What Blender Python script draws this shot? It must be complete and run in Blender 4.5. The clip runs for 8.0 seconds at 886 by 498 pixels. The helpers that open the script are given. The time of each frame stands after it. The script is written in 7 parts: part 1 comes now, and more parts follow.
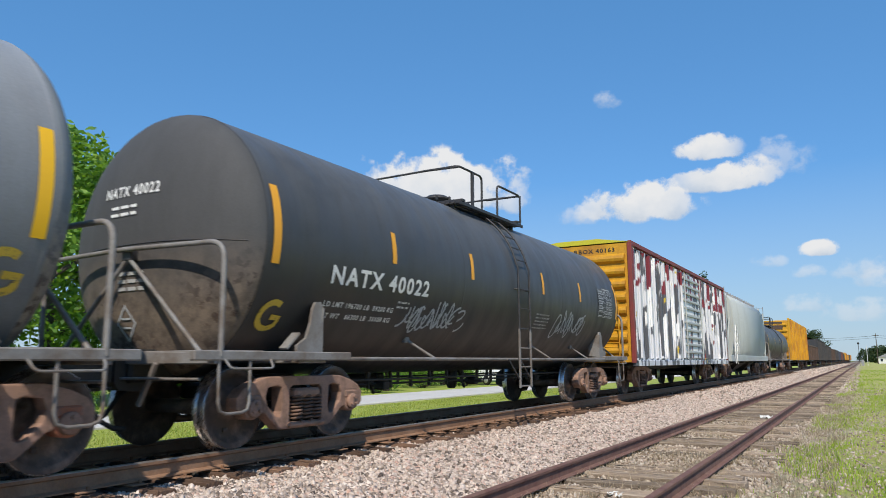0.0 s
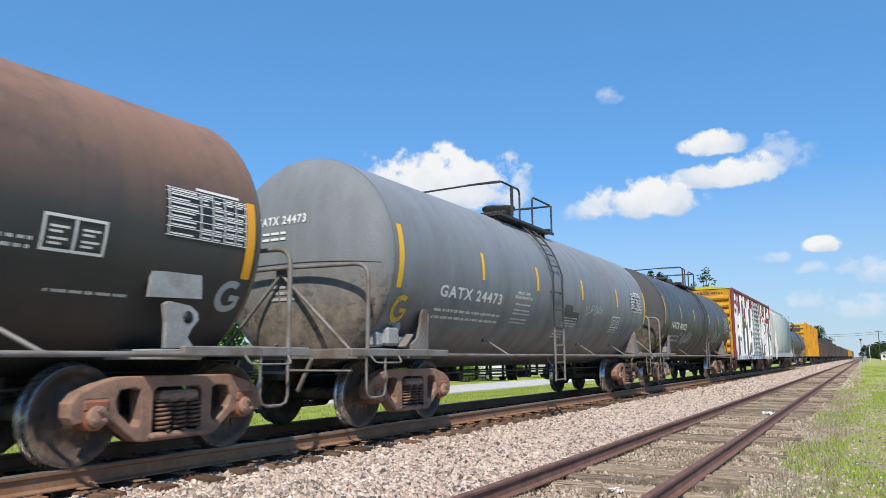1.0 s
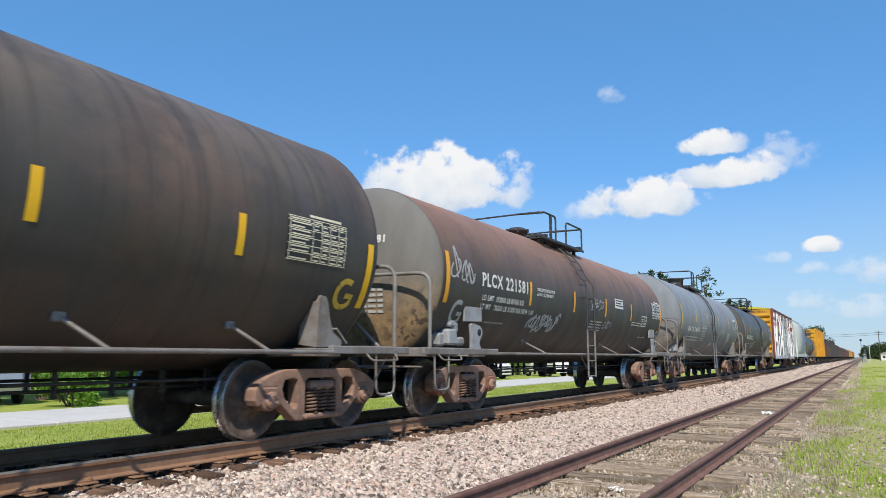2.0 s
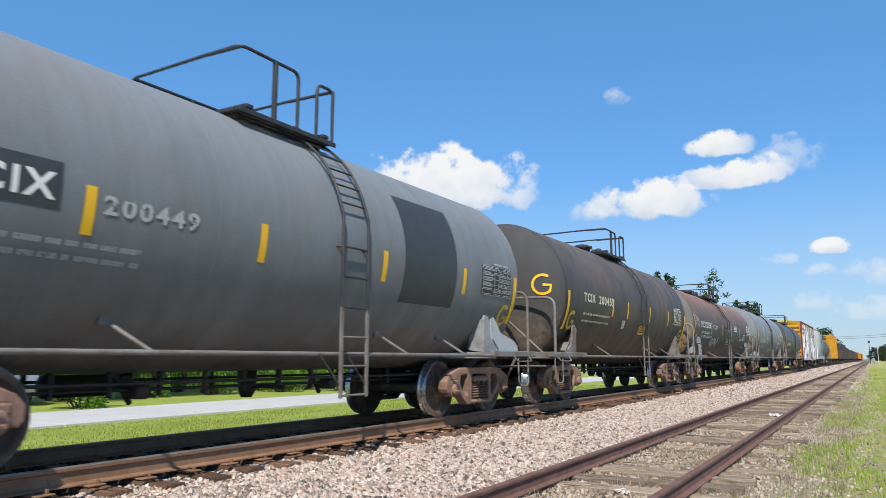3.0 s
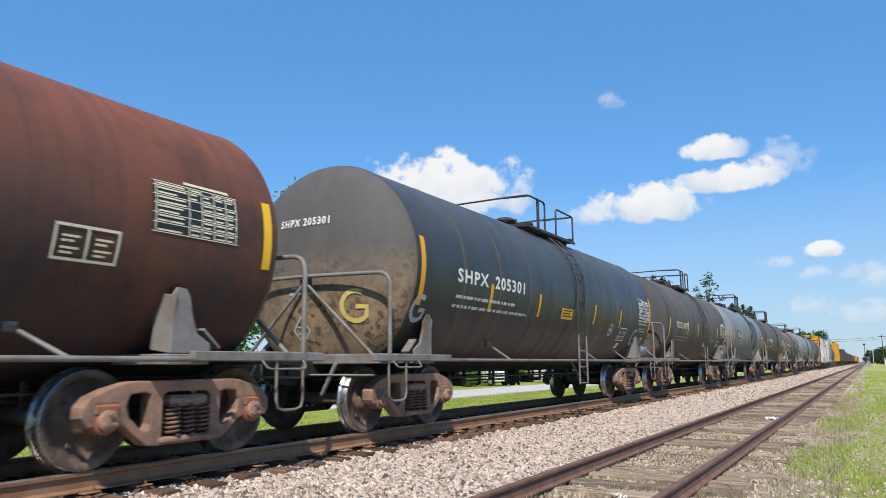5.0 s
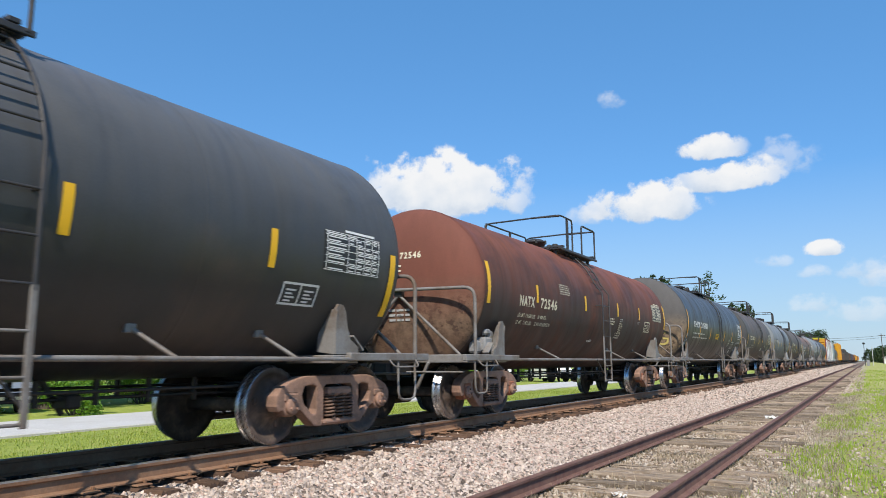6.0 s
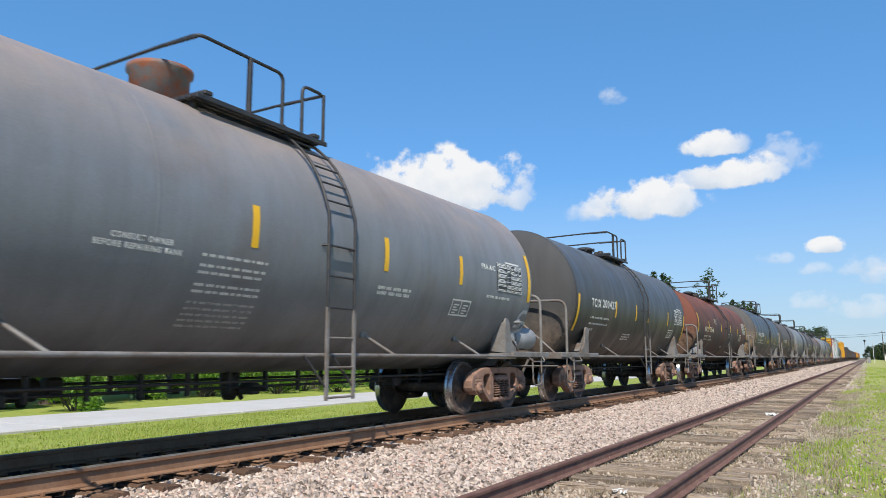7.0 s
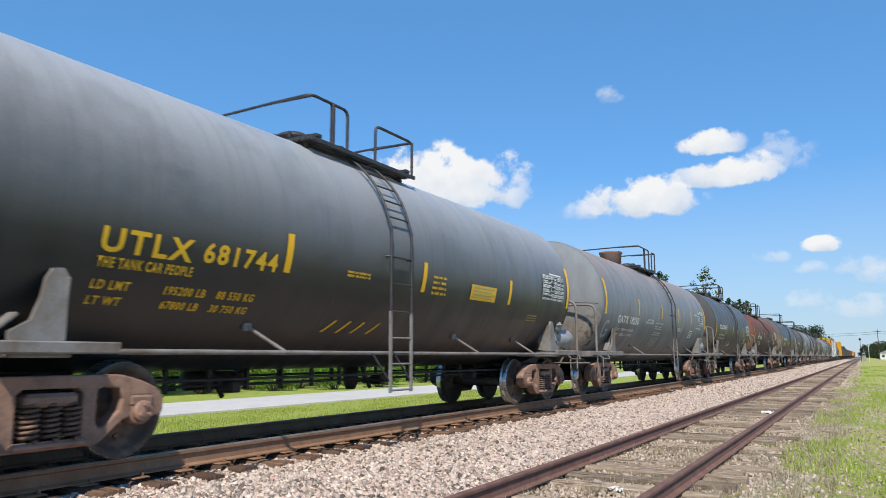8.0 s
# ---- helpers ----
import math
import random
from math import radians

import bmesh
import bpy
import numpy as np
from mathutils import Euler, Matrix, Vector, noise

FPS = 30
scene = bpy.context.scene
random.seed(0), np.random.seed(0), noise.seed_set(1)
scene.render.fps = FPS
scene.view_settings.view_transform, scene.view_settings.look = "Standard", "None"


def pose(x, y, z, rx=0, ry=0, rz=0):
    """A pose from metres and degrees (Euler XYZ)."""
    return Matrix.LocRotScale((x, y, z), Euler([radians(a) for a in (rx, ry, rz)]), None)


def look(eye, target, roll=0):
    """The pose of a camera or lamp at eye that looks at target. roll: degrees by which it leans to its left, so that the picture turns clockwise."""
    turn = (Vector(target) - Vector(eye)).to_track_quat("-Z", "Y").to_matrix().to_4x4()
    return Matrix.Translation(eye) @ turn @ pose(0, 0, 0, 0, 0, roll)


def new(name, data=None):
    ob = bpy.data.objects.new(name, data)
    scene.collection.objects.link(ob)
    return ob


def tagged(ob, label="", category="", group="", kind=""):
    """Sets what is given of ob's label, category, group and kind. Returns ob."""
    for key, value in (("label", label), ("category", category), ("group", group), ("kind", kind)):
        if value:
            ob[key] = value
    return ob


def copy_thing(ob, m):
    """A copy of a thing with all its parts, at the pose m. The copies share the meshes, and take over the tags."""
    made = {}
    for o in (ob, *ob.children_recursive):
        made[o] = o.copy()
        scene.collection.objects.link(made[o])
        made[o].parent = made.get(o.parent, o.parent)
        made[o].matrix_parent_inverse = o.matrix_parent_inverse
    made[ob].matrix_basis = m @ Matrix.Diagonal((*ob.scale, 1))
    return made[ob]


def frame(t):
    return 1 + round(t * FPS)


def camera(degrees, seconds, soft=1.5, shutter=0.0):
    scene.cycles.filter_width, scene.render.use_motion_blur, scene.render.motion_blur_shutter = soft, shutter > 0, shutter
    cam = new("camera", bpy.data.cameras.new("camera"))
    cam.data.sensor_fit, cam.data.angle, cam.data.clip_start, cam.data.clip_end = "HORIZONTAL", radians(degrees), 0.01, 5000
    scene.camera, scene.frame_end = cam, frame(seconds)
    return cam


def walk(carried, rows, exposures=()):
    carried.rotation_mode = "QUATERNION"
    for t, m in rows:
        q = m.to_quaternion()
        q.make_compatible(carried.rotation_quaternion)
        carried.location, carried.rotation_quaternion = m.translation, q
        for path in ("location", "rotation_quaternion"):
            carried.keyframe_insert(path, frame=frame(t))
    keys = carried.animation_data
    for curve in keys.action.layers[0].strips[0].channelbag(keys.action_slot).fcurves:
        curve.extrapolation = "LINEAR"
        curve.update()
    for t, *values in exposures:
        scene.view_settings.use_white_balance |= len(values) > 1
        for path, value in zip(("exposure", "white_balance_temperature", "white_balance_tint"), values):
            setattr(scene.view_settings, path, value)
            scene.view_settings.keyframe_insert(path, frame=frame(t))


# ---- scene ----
cam = camera(63.0, 8.0, soft=0.6, shutter=0.06)
EYE = (6.98, 0.0, 0.95)
# seconds, yaw, pitch, roll of a camera held in the hand
VIEW = [(0.0, 29.84, 8.92, 0.31), (0.5, 29.77, 8.78, 0.22), (1.0, 30.00, 8.61, 0.28), (1.5, 29.79, 8.44, 0.01),
        (3.0, 30.47, 8.61, -0.04), (3.5, 30.38, 8.74, 0.04), (4.0, 30.30, 8.93, 0.07), (5.5, 30.16, 8.99, 0.32),
        (6.0, 30.16, 8.94, 0.32), (6.5, 30.43, 8.84, 0.31), (7.0, 30.22, 8.67, 0.23), (7.5, 30.04, 8.66, 0.20),
        (8.0, 29.95, 8.49, 0.12)]
walk(cam, [(t, pose(*EYE, 90 + p, r, y)) for t, y, p, r in VIEW],
     exposures=[(0.0, 0.02), (0.4, 0.17), (8.0, 0.18)])

# ---- light: high sun behind the camera's right shoulder, clear sky ----
SUN = Vector((0.42, -0.80, 1.0)).normalized()
sun = new("sun", bpy.data.lights.new("sun", "SUN"))
sun.data.energy, sun.data.angle, sun.data.color = 4.55, radians(0.53), (1.0, 0.91, 0.78)
sun.matrix_world = look(SUN * 50, (0, 0, 0))
world = bpy.data.worlds.new("sky")
scene.world = world
world.use_nodes = True
_wn = world.node_tree
_sky = _wn.nodes.new("ShaderNodeTexSky")
_sky.sky_type, _sky.sun_disc = "NISHITA", False
_sky.sun_elevation = math.asin(SUN.z)
_sky.sun_rotation = math.atan2(SUN.x, SUN.y)
_sky.air_density, _sky.dust_density, _sky.ozone_density = 1.1, 0.0, 6.0
_hue = _wn.nodes.new("ShaderNodeHueSaturation")
_hue.inputs["Saturation"].default_value = 1.04
_bg = _wn.nodes["Background"]
_bg.inputs["Strength"].default_value = 0.135
_wn.links.new(_sky.outputs[0], _hue.inputs["Color"])
_tint = _wn.nodes.new("ShaderNodeMix")
_tint.data_type, _tint.blend_type = "RGBA", "MULTIPLY"
_tint.inputs[0].default_value = 1.0
_tint.inputs[7].default_value = (0.84, 0.97, 1.09, 1)
_wn.links.new(_hue.outputs[0], _tint.inputs[6])
_haze = _wn.nodes.new("ShaderNodeMix")
_haze.data_type = "RGBA"
_haze.inputs[0].default_value = 0.46
_haze.inputs[7].default_value = (0.66, 2.40, 5.0, 1)
_wn.links.new(_tint.outputs[2], _haze.inputs[6])
_dir = _wn.nodes.new("ShaderNodeTexCoord")
_sep = _wn.nodes.new("ShaderNodeSeparateXYZ")
_low = _wn.nodes.new("ShaderNodeMapRange")
_low.inputs[1].default_value, _low.inputs[2].default_value = 0.0, 0.24
_low.inputs[3].default_value, _low.inputs[4].default_value = 0.72, 0.0
_wn.links.new(_dir.outputs["Generated"], _sep.inputs[0])
_wn.links.new(_sep.outputs[2], _low.inputs[0])
_mist = _wn.nodes.new("ShaderNodeMix")
_mist.data_type = "RGBA"
_mist.inputs[7].default_value = (3.2, 4.0, 4.8, 1)
_wn.links.new(_low.outputs[0], _mist.inputs[0])
_wn.links.new(_haze.outputs[2], _mist.inputs[6])
_wn.links.new(_mist.outputs[2], _bg.inputs["Color"])


# ---- materials ----
def node_mat(name, rough=0.7, metal=0.0):
    m = bpy.data.materials.new(name)
    m.use_nodes = True
    nt = m.node_tree
    b = nt.nodes["Principled BSDF"]
    b.inputs["Roughness"].default_value = rough
    b.inputs["Metallic"].default_value = metal
    return m, nt, b


def nz(nt, scale, detail=6, rough=0.6, stretch=(1, 1, 1), coord="Object", off=0.0, vec=None):
    tc = nt.nodes.new("ShaderNodeTexCoord")
    mp = nt.nodes.new("ShaderNodeMapping")
    mp.inputs["Scale"].default_value = stretch
    mp.inputs["Location"].default_value = (off, off * 0.7, off * 1.3)
    n = nt.nodes.new("ShaderNodeTexNoise")
    n.inputs["Scale"].default_value, n.inputs["Detail"].default_value, n.inputs["Roughness"].default_value = scale, detail, rough
    nt.links.new(tc.outputs[coord], mp.inputs[0])
    nt.links.new(mp.outputs[0], n.inputs["Vector"])
    return n.outputs["Fac"]


def ramp(nt, src, stops):
    r = nt.nodes.new("ShaderNodeValToRGB")
    e = r.color_ramp.elements
    while len(e) < len(stops):
        e.new(0.5)
    for el, (p, c) in zip(e, stops):
        el.position, el.color = p, (c, c, c, 1) if isinstance(c, (int, float)) else (*c, 1)
    nt.links.new(src, r.inputs[0])
    return r.outputs[0]


def mix(nt, fac, a, b, mode="MIX"):
    n = nt.nodes.new("ShaderNodeMix")
    n.data_type, n.blend_type = "RGBA", mode
    for sock, v in ((0, fac), (6, a), (7, b)):
        if isinstance(v, bpy.types.NodeSocket):
            nt.links.new(v, n.inputs[sock])
        else:
            n.inputs[sock].default_value = v if sock == 0 else (*v, 1)
    return n.outputs[2]


def bump(nt, b, src, strength=0.3, dist=0.01):
    n = nt.nodes.new("ShaderNodeBump")
    n.inputs["Strength"].default_value, n.inputs["Distance"].default_value = strength, dist
    nt.links.new(src, n.inputs["Height"])
    nt.links.new(n.outputs[0], b.inputs["Normal"])


def random_of(nt, island=False):
    n = nt.nodes.new("ShaderNodeNewGeometry" if island else "ShaderNodeObjectInfo")
    return n.outputs["Random Per Island" if island else "Random"]


def axis_of(nt, axis, coord="Object"):
    tc = nt.nodes.new("ShaderNodeTexCoord")
    s = nt.nodes.new("ShaderNodeSeparateXYZ")
    nt.links.new(tc.outputs[coord], s.inputs[0])
    return s.outputs[axis]


def maprange(nt, src, a, b):
    n = nt.nodes.new("ShaderNodeMapRange")
    n.inputs[1].default_value, n.inputs[2].default_value = a, b
    nt.links.new(src, n.inputs[0])
    return n.outputs[0]


def mul(nt, a, b, op="MULTIPLY"):
    n = nt.nodes.new("ShaderNodeMath")
    n.operation = op
    n.use_clamp = True
    for i, v in ((0, a), (1, b)):
        if isinstance(v, bpy.types.NodeSocket):
            nt.links.new(v, n.inputs[i])
        else:
            n.inputs[i].default_value = v
    return n.outputs[0]


def worn(name, base, dirt, rough=0.6, metal=0.0, scale=3.0, amount=(0.45, 0.7), stretch=(1, 1, 1), bumps=0.15, fine=40):
    """Paint or metal with broad stains and a fine grain."""
    m, nt, b = node_mat(name, rough, metal)
    s = ramp(nt, nz(nt, scale, 8, 0.65, stretch), [(amount[0], 0.0), (amount[1], 1.0)])
    c = mix(nt, s, base, dirt)
    g = nz(nt, fine, 4, 0.7)
    c = mix(nt, 0.55, c, ramp(nt, g, [(0.25, 0.55), (0.75, 1.3)]), "MULTIPLY")
    nt.links.new(c, b.inputs["Base Color"])
    rr = ramp(nt, g, [(0.3, max(rough - 0.12, 0.05)), (0.7, min(rough + 0.15, 1))])
    nt.links.new(rr, b.inputs["Roughness"])
    bump(nt, b, g, bumps, 0.004)
    return m


def tank_paint(name, base, grime, rust, rust_amount, gloss=0.42, off=0.0, top=(0.30, 0.22, 0.15), top_amount=0.0, top_from=2.7, even=0.3, drips=0.15, blotch=0.16):
    """Weathered tank paint: streaks run down the shell, rust in patches. The crown is rust, dust or painted light; the
    belly is darkened for shade and grime.
    """
    m, nt, b = node_mat(name, gloss)
    grime_dark = [q * 0.55 for q in base]
    streak = nz(nt, 2.2, 7, 0.6, (0.5, 1.3, 0.35), off=off)
    broad = nz(nt, 0.55, 4, 0.55, off=off + 3)
    fine = nz(nt, 55, 4, 0.7)
    c = mix(nt, ramp(nt, streak, [(0.36, 0.0), (0.78, 0.75)]), base, grime)
    rustmask = mul(nt, ramp(nt, broad, [(0.58 - 0.4 * rust_amount, 0.0), (0.85 - 0.3 * rust_amount, 1.0)]),
                   ramp(nt, nz(nt, 3.0, 8, 0.7, off=off + 7), [(0.3, 0.25), (0.62, 1.0)]))
    c = mix(nt, rustmask, c, rust)
    # crown colour rises with height; on black and grey tanks it paints in light
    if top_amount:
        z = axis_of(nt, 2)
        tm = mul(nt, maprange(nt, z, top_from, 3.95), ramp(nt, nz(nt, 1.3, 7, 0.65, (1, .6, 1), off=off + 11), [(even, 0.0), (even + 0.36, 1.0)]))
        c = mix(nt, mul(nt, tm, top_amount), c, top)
    drip = nz(nt, 1.0, 8, 0.68, (0.25, 7.0, 0.30), off=off + 17)
    c = mix(nt, mul(nt, ramp(nt, drip, [(0.50, 0.0), (0.66, 1.0)]), drips), c, grime_dark)
    c = mix(nt, mul(nt, ramp(nt, nz(nt, 0.8, 9, 0.62, (1, 0.9, 1.1), off=off + 23), [(0.50, 0.0), (0.60, 1.0)]), blotch), c, grime_dark)
    c = mix(nt, mul(nt, ramp(nt, nz(nt, 2.4, 9, 0.75, (0.4, 3.0, 0.5), off=off + 29), [(0.64, 0.0), (0.72, 1.0)]), drips * 0.6), c, [min(q * 2.0 + 0.05, 0.5) for q in base])
    # blotchy darkening towards the belly: underside shade painted in with the grime
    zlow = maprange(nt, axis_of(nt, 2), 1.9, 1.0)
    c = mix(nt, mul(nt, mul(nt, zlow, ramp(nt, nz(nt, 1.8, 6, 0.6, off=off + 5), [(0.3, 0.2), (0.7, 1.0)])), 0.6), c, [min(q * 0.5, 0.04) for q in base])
    c = mix(nt, 0.4, c, ramp(nt, fine, [(0.25, 0.6), (0.75, 1.25)]), "MULTIPLY")
    nt.links.new(c, b.inputs["Base Color"])
    nt.links.new(ramp(nt, streak, [(0.3, gloss - 0.06), (0.75, gloss + 0.22)]), b.inputs["Roughness"])
    bump(nt, b, nz(nt, 0.9, 3, 0.5, (1, 0.8, 1), off=off), 0.12, 0.02)
    return m


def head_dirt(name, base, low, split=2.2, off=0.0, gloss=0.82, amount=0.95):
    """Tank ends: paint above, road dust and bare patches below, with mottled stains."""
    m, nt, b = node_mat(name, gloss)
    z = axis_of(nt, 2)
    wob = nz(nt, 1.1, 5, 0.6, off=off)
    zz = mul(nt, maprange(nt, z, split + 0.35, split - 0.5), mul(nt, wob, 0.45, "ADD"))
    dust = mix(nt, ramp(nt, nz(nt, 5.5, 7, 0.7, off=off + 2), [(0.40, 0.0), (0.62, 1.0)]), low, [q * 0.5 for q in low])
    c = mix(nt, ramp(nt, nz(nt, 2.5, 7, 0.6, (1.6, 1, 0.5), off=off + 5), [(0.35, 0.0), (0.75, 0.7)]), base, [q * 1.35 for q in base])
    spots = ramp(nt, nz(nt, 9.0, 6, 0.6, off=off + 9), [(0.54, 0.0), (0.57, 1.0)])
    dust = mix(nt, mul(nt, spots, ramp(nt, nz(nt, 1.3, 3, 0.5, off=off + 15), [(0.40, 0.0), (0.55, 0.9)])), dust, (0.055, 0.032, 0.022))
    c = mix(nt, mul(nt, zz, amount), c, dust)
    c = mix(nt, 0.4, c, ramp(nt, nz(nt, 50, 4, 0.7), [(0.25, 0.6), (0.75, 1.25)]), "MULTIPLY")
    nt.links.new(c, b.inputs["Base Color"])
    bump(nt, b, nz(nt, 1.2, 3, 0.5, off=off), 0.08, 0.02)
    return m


def plain(name, col, rough=0.6, metal=0.0, vary=0.12, fine=30):
    m, nt, b = node_mat(name, rough, metal)
    c = mix(nt, 1.0, col, ramp(nt, nz(nt, fine, 5, 0.7), [(0.2, 1 - vary * 2), (0.8, 1 + vary)]), "MULTIPLY")
    nt.links.new(c, b.inputs["Base Color"])
    return m


def chipped(name, col, under, rough=0.55, amount=0.42, scale=9.0):
    """Stencilled or taped marking with worn-off flecks."""
    m, nt, b = node_mat(name, rough)
    fac = ramp(nt, nz(nt, scale, 9, 0.72), [(amount - 0.08, 1.0), (amount, 0.0)])
    nt.links.new(mix(nt, fac, col, under), b.inputs["Base Color"])
    return m


MAT = {
    "steel_grey": worn("weathered_grey_steel", (0.22, 0.212, 0.205), (0.13, 0.095, 0.07), 0.65, 0.0, 2.6, (0.42, 0.68)),
    "dark_steel": worn("dark_dirty_steel", (0.02, 0.019, 0.018), (0.045, 0.033, 0.026), 0.65, 0.0, 3.0),
    "black_bar": worn("black_painted_bar", (0.03, 0.03, 0.033), (0.06, 0.05, 0.045), 0.5, 0.0, 5.0),
    "cast_rust": worn("rust_brown_casting", (0.32, 0.195, 0.145), (0.115, 0.075, 0.055), 0.85, 0.0, 3.2, (0.45, 0.72), bumps=0.5),
    "cast_dark": worn("dark_casting", (0.03, 0.026, 0.024), (0.07, 0.05, 0.04), 0.85, 0.0, 5.0, (0.4, 0.7), bumps=0.5),
    "cap_orange": worn("orange_bearing_adapter", (0.34, 0.12, 0.065), (0.2, 0.11, 0.08), 0.8, 0.0, 8.0),
    "wheel_face": worn("dirty_wheel_face", (0.085, 0.062, 0.05), (0.27, 0.18, 0.135), 0.75, 0.0, 4.0, (0.48, 0.75)),
    "tread": worn("polished_wheel_tread", (0.5, 0.5, 0.52), (0.3, 0.29, 0.28), 0.28, 0.95, 12.0),
    "spring": worn("rusty_coil_spring", (0.12, 0.075, 0.055), (0.24, 0.14, 0.10), 0.7, 0.0, 14.0),
    "rail_side": worn("rusty_rail", (0.215, 0.108, 0.056), (0.30, 0.18, 0.11), 0.85, 0.0, 3.0, (0.3, 0.7), bumps=0.4),
    "rail_head": worn("polished_rail_head", (0.42, 0.38, 0.34), (0.28, 0.2, 0.15), 0.4, 0.7, 4.0),
    "old_rail": worn("dark_red_rusty_rail", (0.135, 0.062, 0.05), (0.21, 0.12, 0.09), 0.85, 0.0, 4.0, (0.35, 0.7), bumps=0.4),
    "yellow": chipped("yellow_reflective_tape", (0.84, 0.47, 0.012), (0.38, 0.22, 0.03), 0.45, 0.32, 6.0),
    "orange": chipped("orange_reflective_tape", (0.78, 0.36, 0.02), (0.35, 0.18, 0.03), 0.45, 0.34, 6.0),
    "white_ink": chipped("white_stencil_paint", (0.74, 0.74, 0.72), (0.12, 0.12, 0.12), 0.6, 0.36, 14.0),
    "faded_ink": chipped("faded_white_stencil", (0.42, 0.42, 0.42), (0.10, 0.10, 0.10), 0.6, 0.46, 12.0),
    "cream_ink": chipped("cream_stencil_paint", (0.72, 0.66, 0.50), (0.14, 0.06, 0.04), 0.6, 0.40, 12.0),
    "yellow_ink": chipped("yellow_stencil_paint", (0.80, 0.48, 0.02), (0.12, 0.09, 0.02), 0.6, 0.36, 14.0),
    "chalk": chipped("chalky_grey_spray", (0.42, 0.44, 0.46), (0.08, 0.08, 0.09), 0.7, 0.42, 22.0),
    "spray_yellow": chipped("yellow_spray", (0.62, 0.42, 0.05), (0.16, 0.12, 0.06), 0.7, 0.45, 18.0),
    "plate_black": plain("black_panel", (0.02, 0.02, 0.022), 0.5),
    "plate_white": chipped("white_panel", (0.70, 0.70, 0.68), (0.3, 0.27, 0.24), 0.6, 0.34, 9.0),
    "patch": plain("dark_grey_repaint", (0.05, 0.052, 0.058), 0.55, 0, 0.15, 4),
    "reservoir": worn("grey_air_reservoir", (0.32, 0.33, 0.35), (0.20, 0.19, 0.18), 0.55),
    "hose": plain("black_rubber", (0.015, 0.015, 0.016), 0.6),
}


# ---- mesh tools ----
class Shape:
    """Collects vertices and faces of one part."""

    def __init__(self):
        self.v, self.f, self.smooth, self.mi = [], [], [], []

    def add(self, verts, faces, smooth=False, mi=0):
        o = len(self.v)
        self.v += [tuple(p) for p in verts]
        self.f += [tuple(i + o for i in q) for q in faces]
        self.smooth += [smooth] * len(faces)
        self.mi += [mi] * len(faces)
        return self

    def box(self, c, s, rot=None, bev=0.0, mi=0):
        hx, hy, hz = s[0] / 2, s[1] / 2, s[2] / 2
        b = min(bev, hx * 0.9, hy * 0.9, hz * 0.9)
        if b <= 0:
            vs = [Vector((x, y, z)) for x in (-hx, hx) for y in (-hy, hy) for z in (-hz, hz)]
            fs = [(0, 1, 3, 2), (4, 6, 7, 5), (0, 4, 5, 1), (2, 3, 7, 6), (0, 2, 6, 4), (1, 5, 7, 3)]
        else:
            ring = [(hx, -hy + b), (hx, hy - b), (hx - b, hy), (-hx + b, hy), (-hx, hy - b), (-hx, -hy + b), (-hx + b, -hy), (hx - b, -hy)]
            inner = [(x - math.copysign(b, x) * (abs(x) > hx - b * .5), y - math.copysign(b, y) * (abs(y) > hy - b * .5)) for x, y in ring]
            vs = [Vector((x, y, -hz)) for x, y in inner] + [Vector((x, y, -hz + b)) for x, y in ring]
            vs += [Vector((x, y, hz - b)) for x, y in ring] + [Vector((x, y, hz)) for x, y in inner]
            fs = [tuple(range(7, -1, -1)), tuple(range(24, 32))]
            for k in range(3):
                fs += [(k * 8 + i, k * 8 + (i + 1) % 8, k * 8 + 8 + (i + 1) % 8, k * 8 + 8 + i) for i in range(8)]
        m = rot if rot is not None else Matrix()
        return self.add([Vector(c) + (m.to_3x3() @ v) for v in vs], fs, False, mi)

    def tube(self, pts, r, n=8, closed=False, mi=0):
        pts = [Vector(p) for p in pts]
        rings, side = [], None
        for i, p in enumerate(pts):
            a = pts[i - 1] if i or closed else p
            b = pts[(i + 1) % len(pts)] if i < len(pts) - 1 or closed else p
            d = (b - a).normalized()
            if side is None:
                side = d.orthogonal().normalized()
            side = (side - d * side.dot(d)).normalized()
            up = d.cross(side)
            rad = r[i] if isinstance(r, (list, tuple)) else r
            rings.append([p + side * math.cos(q) * rad + up * math.sin(q) * rad for q in (2 * math.pi * k / n for k in range(n))])
        vs = [v for q in rings for v in q]
        m = len(pts)
        fs = [(i * n + k, i * n + (k + 1) % n, ((i + 1) % m) * n + (k + 1) % n, ((i + 1) % m) * n + k)
              for i in range(m if closed else m - 1) for k in range(n)]
        self.add(vs, fs, True, mi)
        if not closed:
            self.add(rings[0], [tuple(range(n - 1, -1, -1))], False, mi)
            self.add(rings[-1], [tuple(range(n))], False, mi)
        return self

    def lathe(self, profile, n=24, axis="y", c=(0, 0, 0), smooth=True, mi=0, caps=True):
        """profile: (along the axis, radius)."""
        vs = []
        for a, r in profile:
            for k in range(n):
                q = 2 * math.pi * k / n
                u, w = math.cos(q) * r, math.sin(q) * r
                vs.append({"y": (u, a, w), "x": (a, u, w), "z": (u, w, a)}[axis])
        fs = [(i * n + k, i * n + (k + 1) % n, (i + 1) * n + (k + 1) % n, (i + 1) * n + k) for i in range(len(profile) - 1) for k in range(n)]
        if caps:
            fs += [tuple(range(n - 1, -1, -1)), tuple(range((len(profile) - 1) * n, len(profile) * n))]
        if axis != "x":
            fs = [q[::-1] for q in fs] if axis == "y" else fs
        return self.add([Vector(c) + Vector(v) for v in vs], fs, smooth, mi)

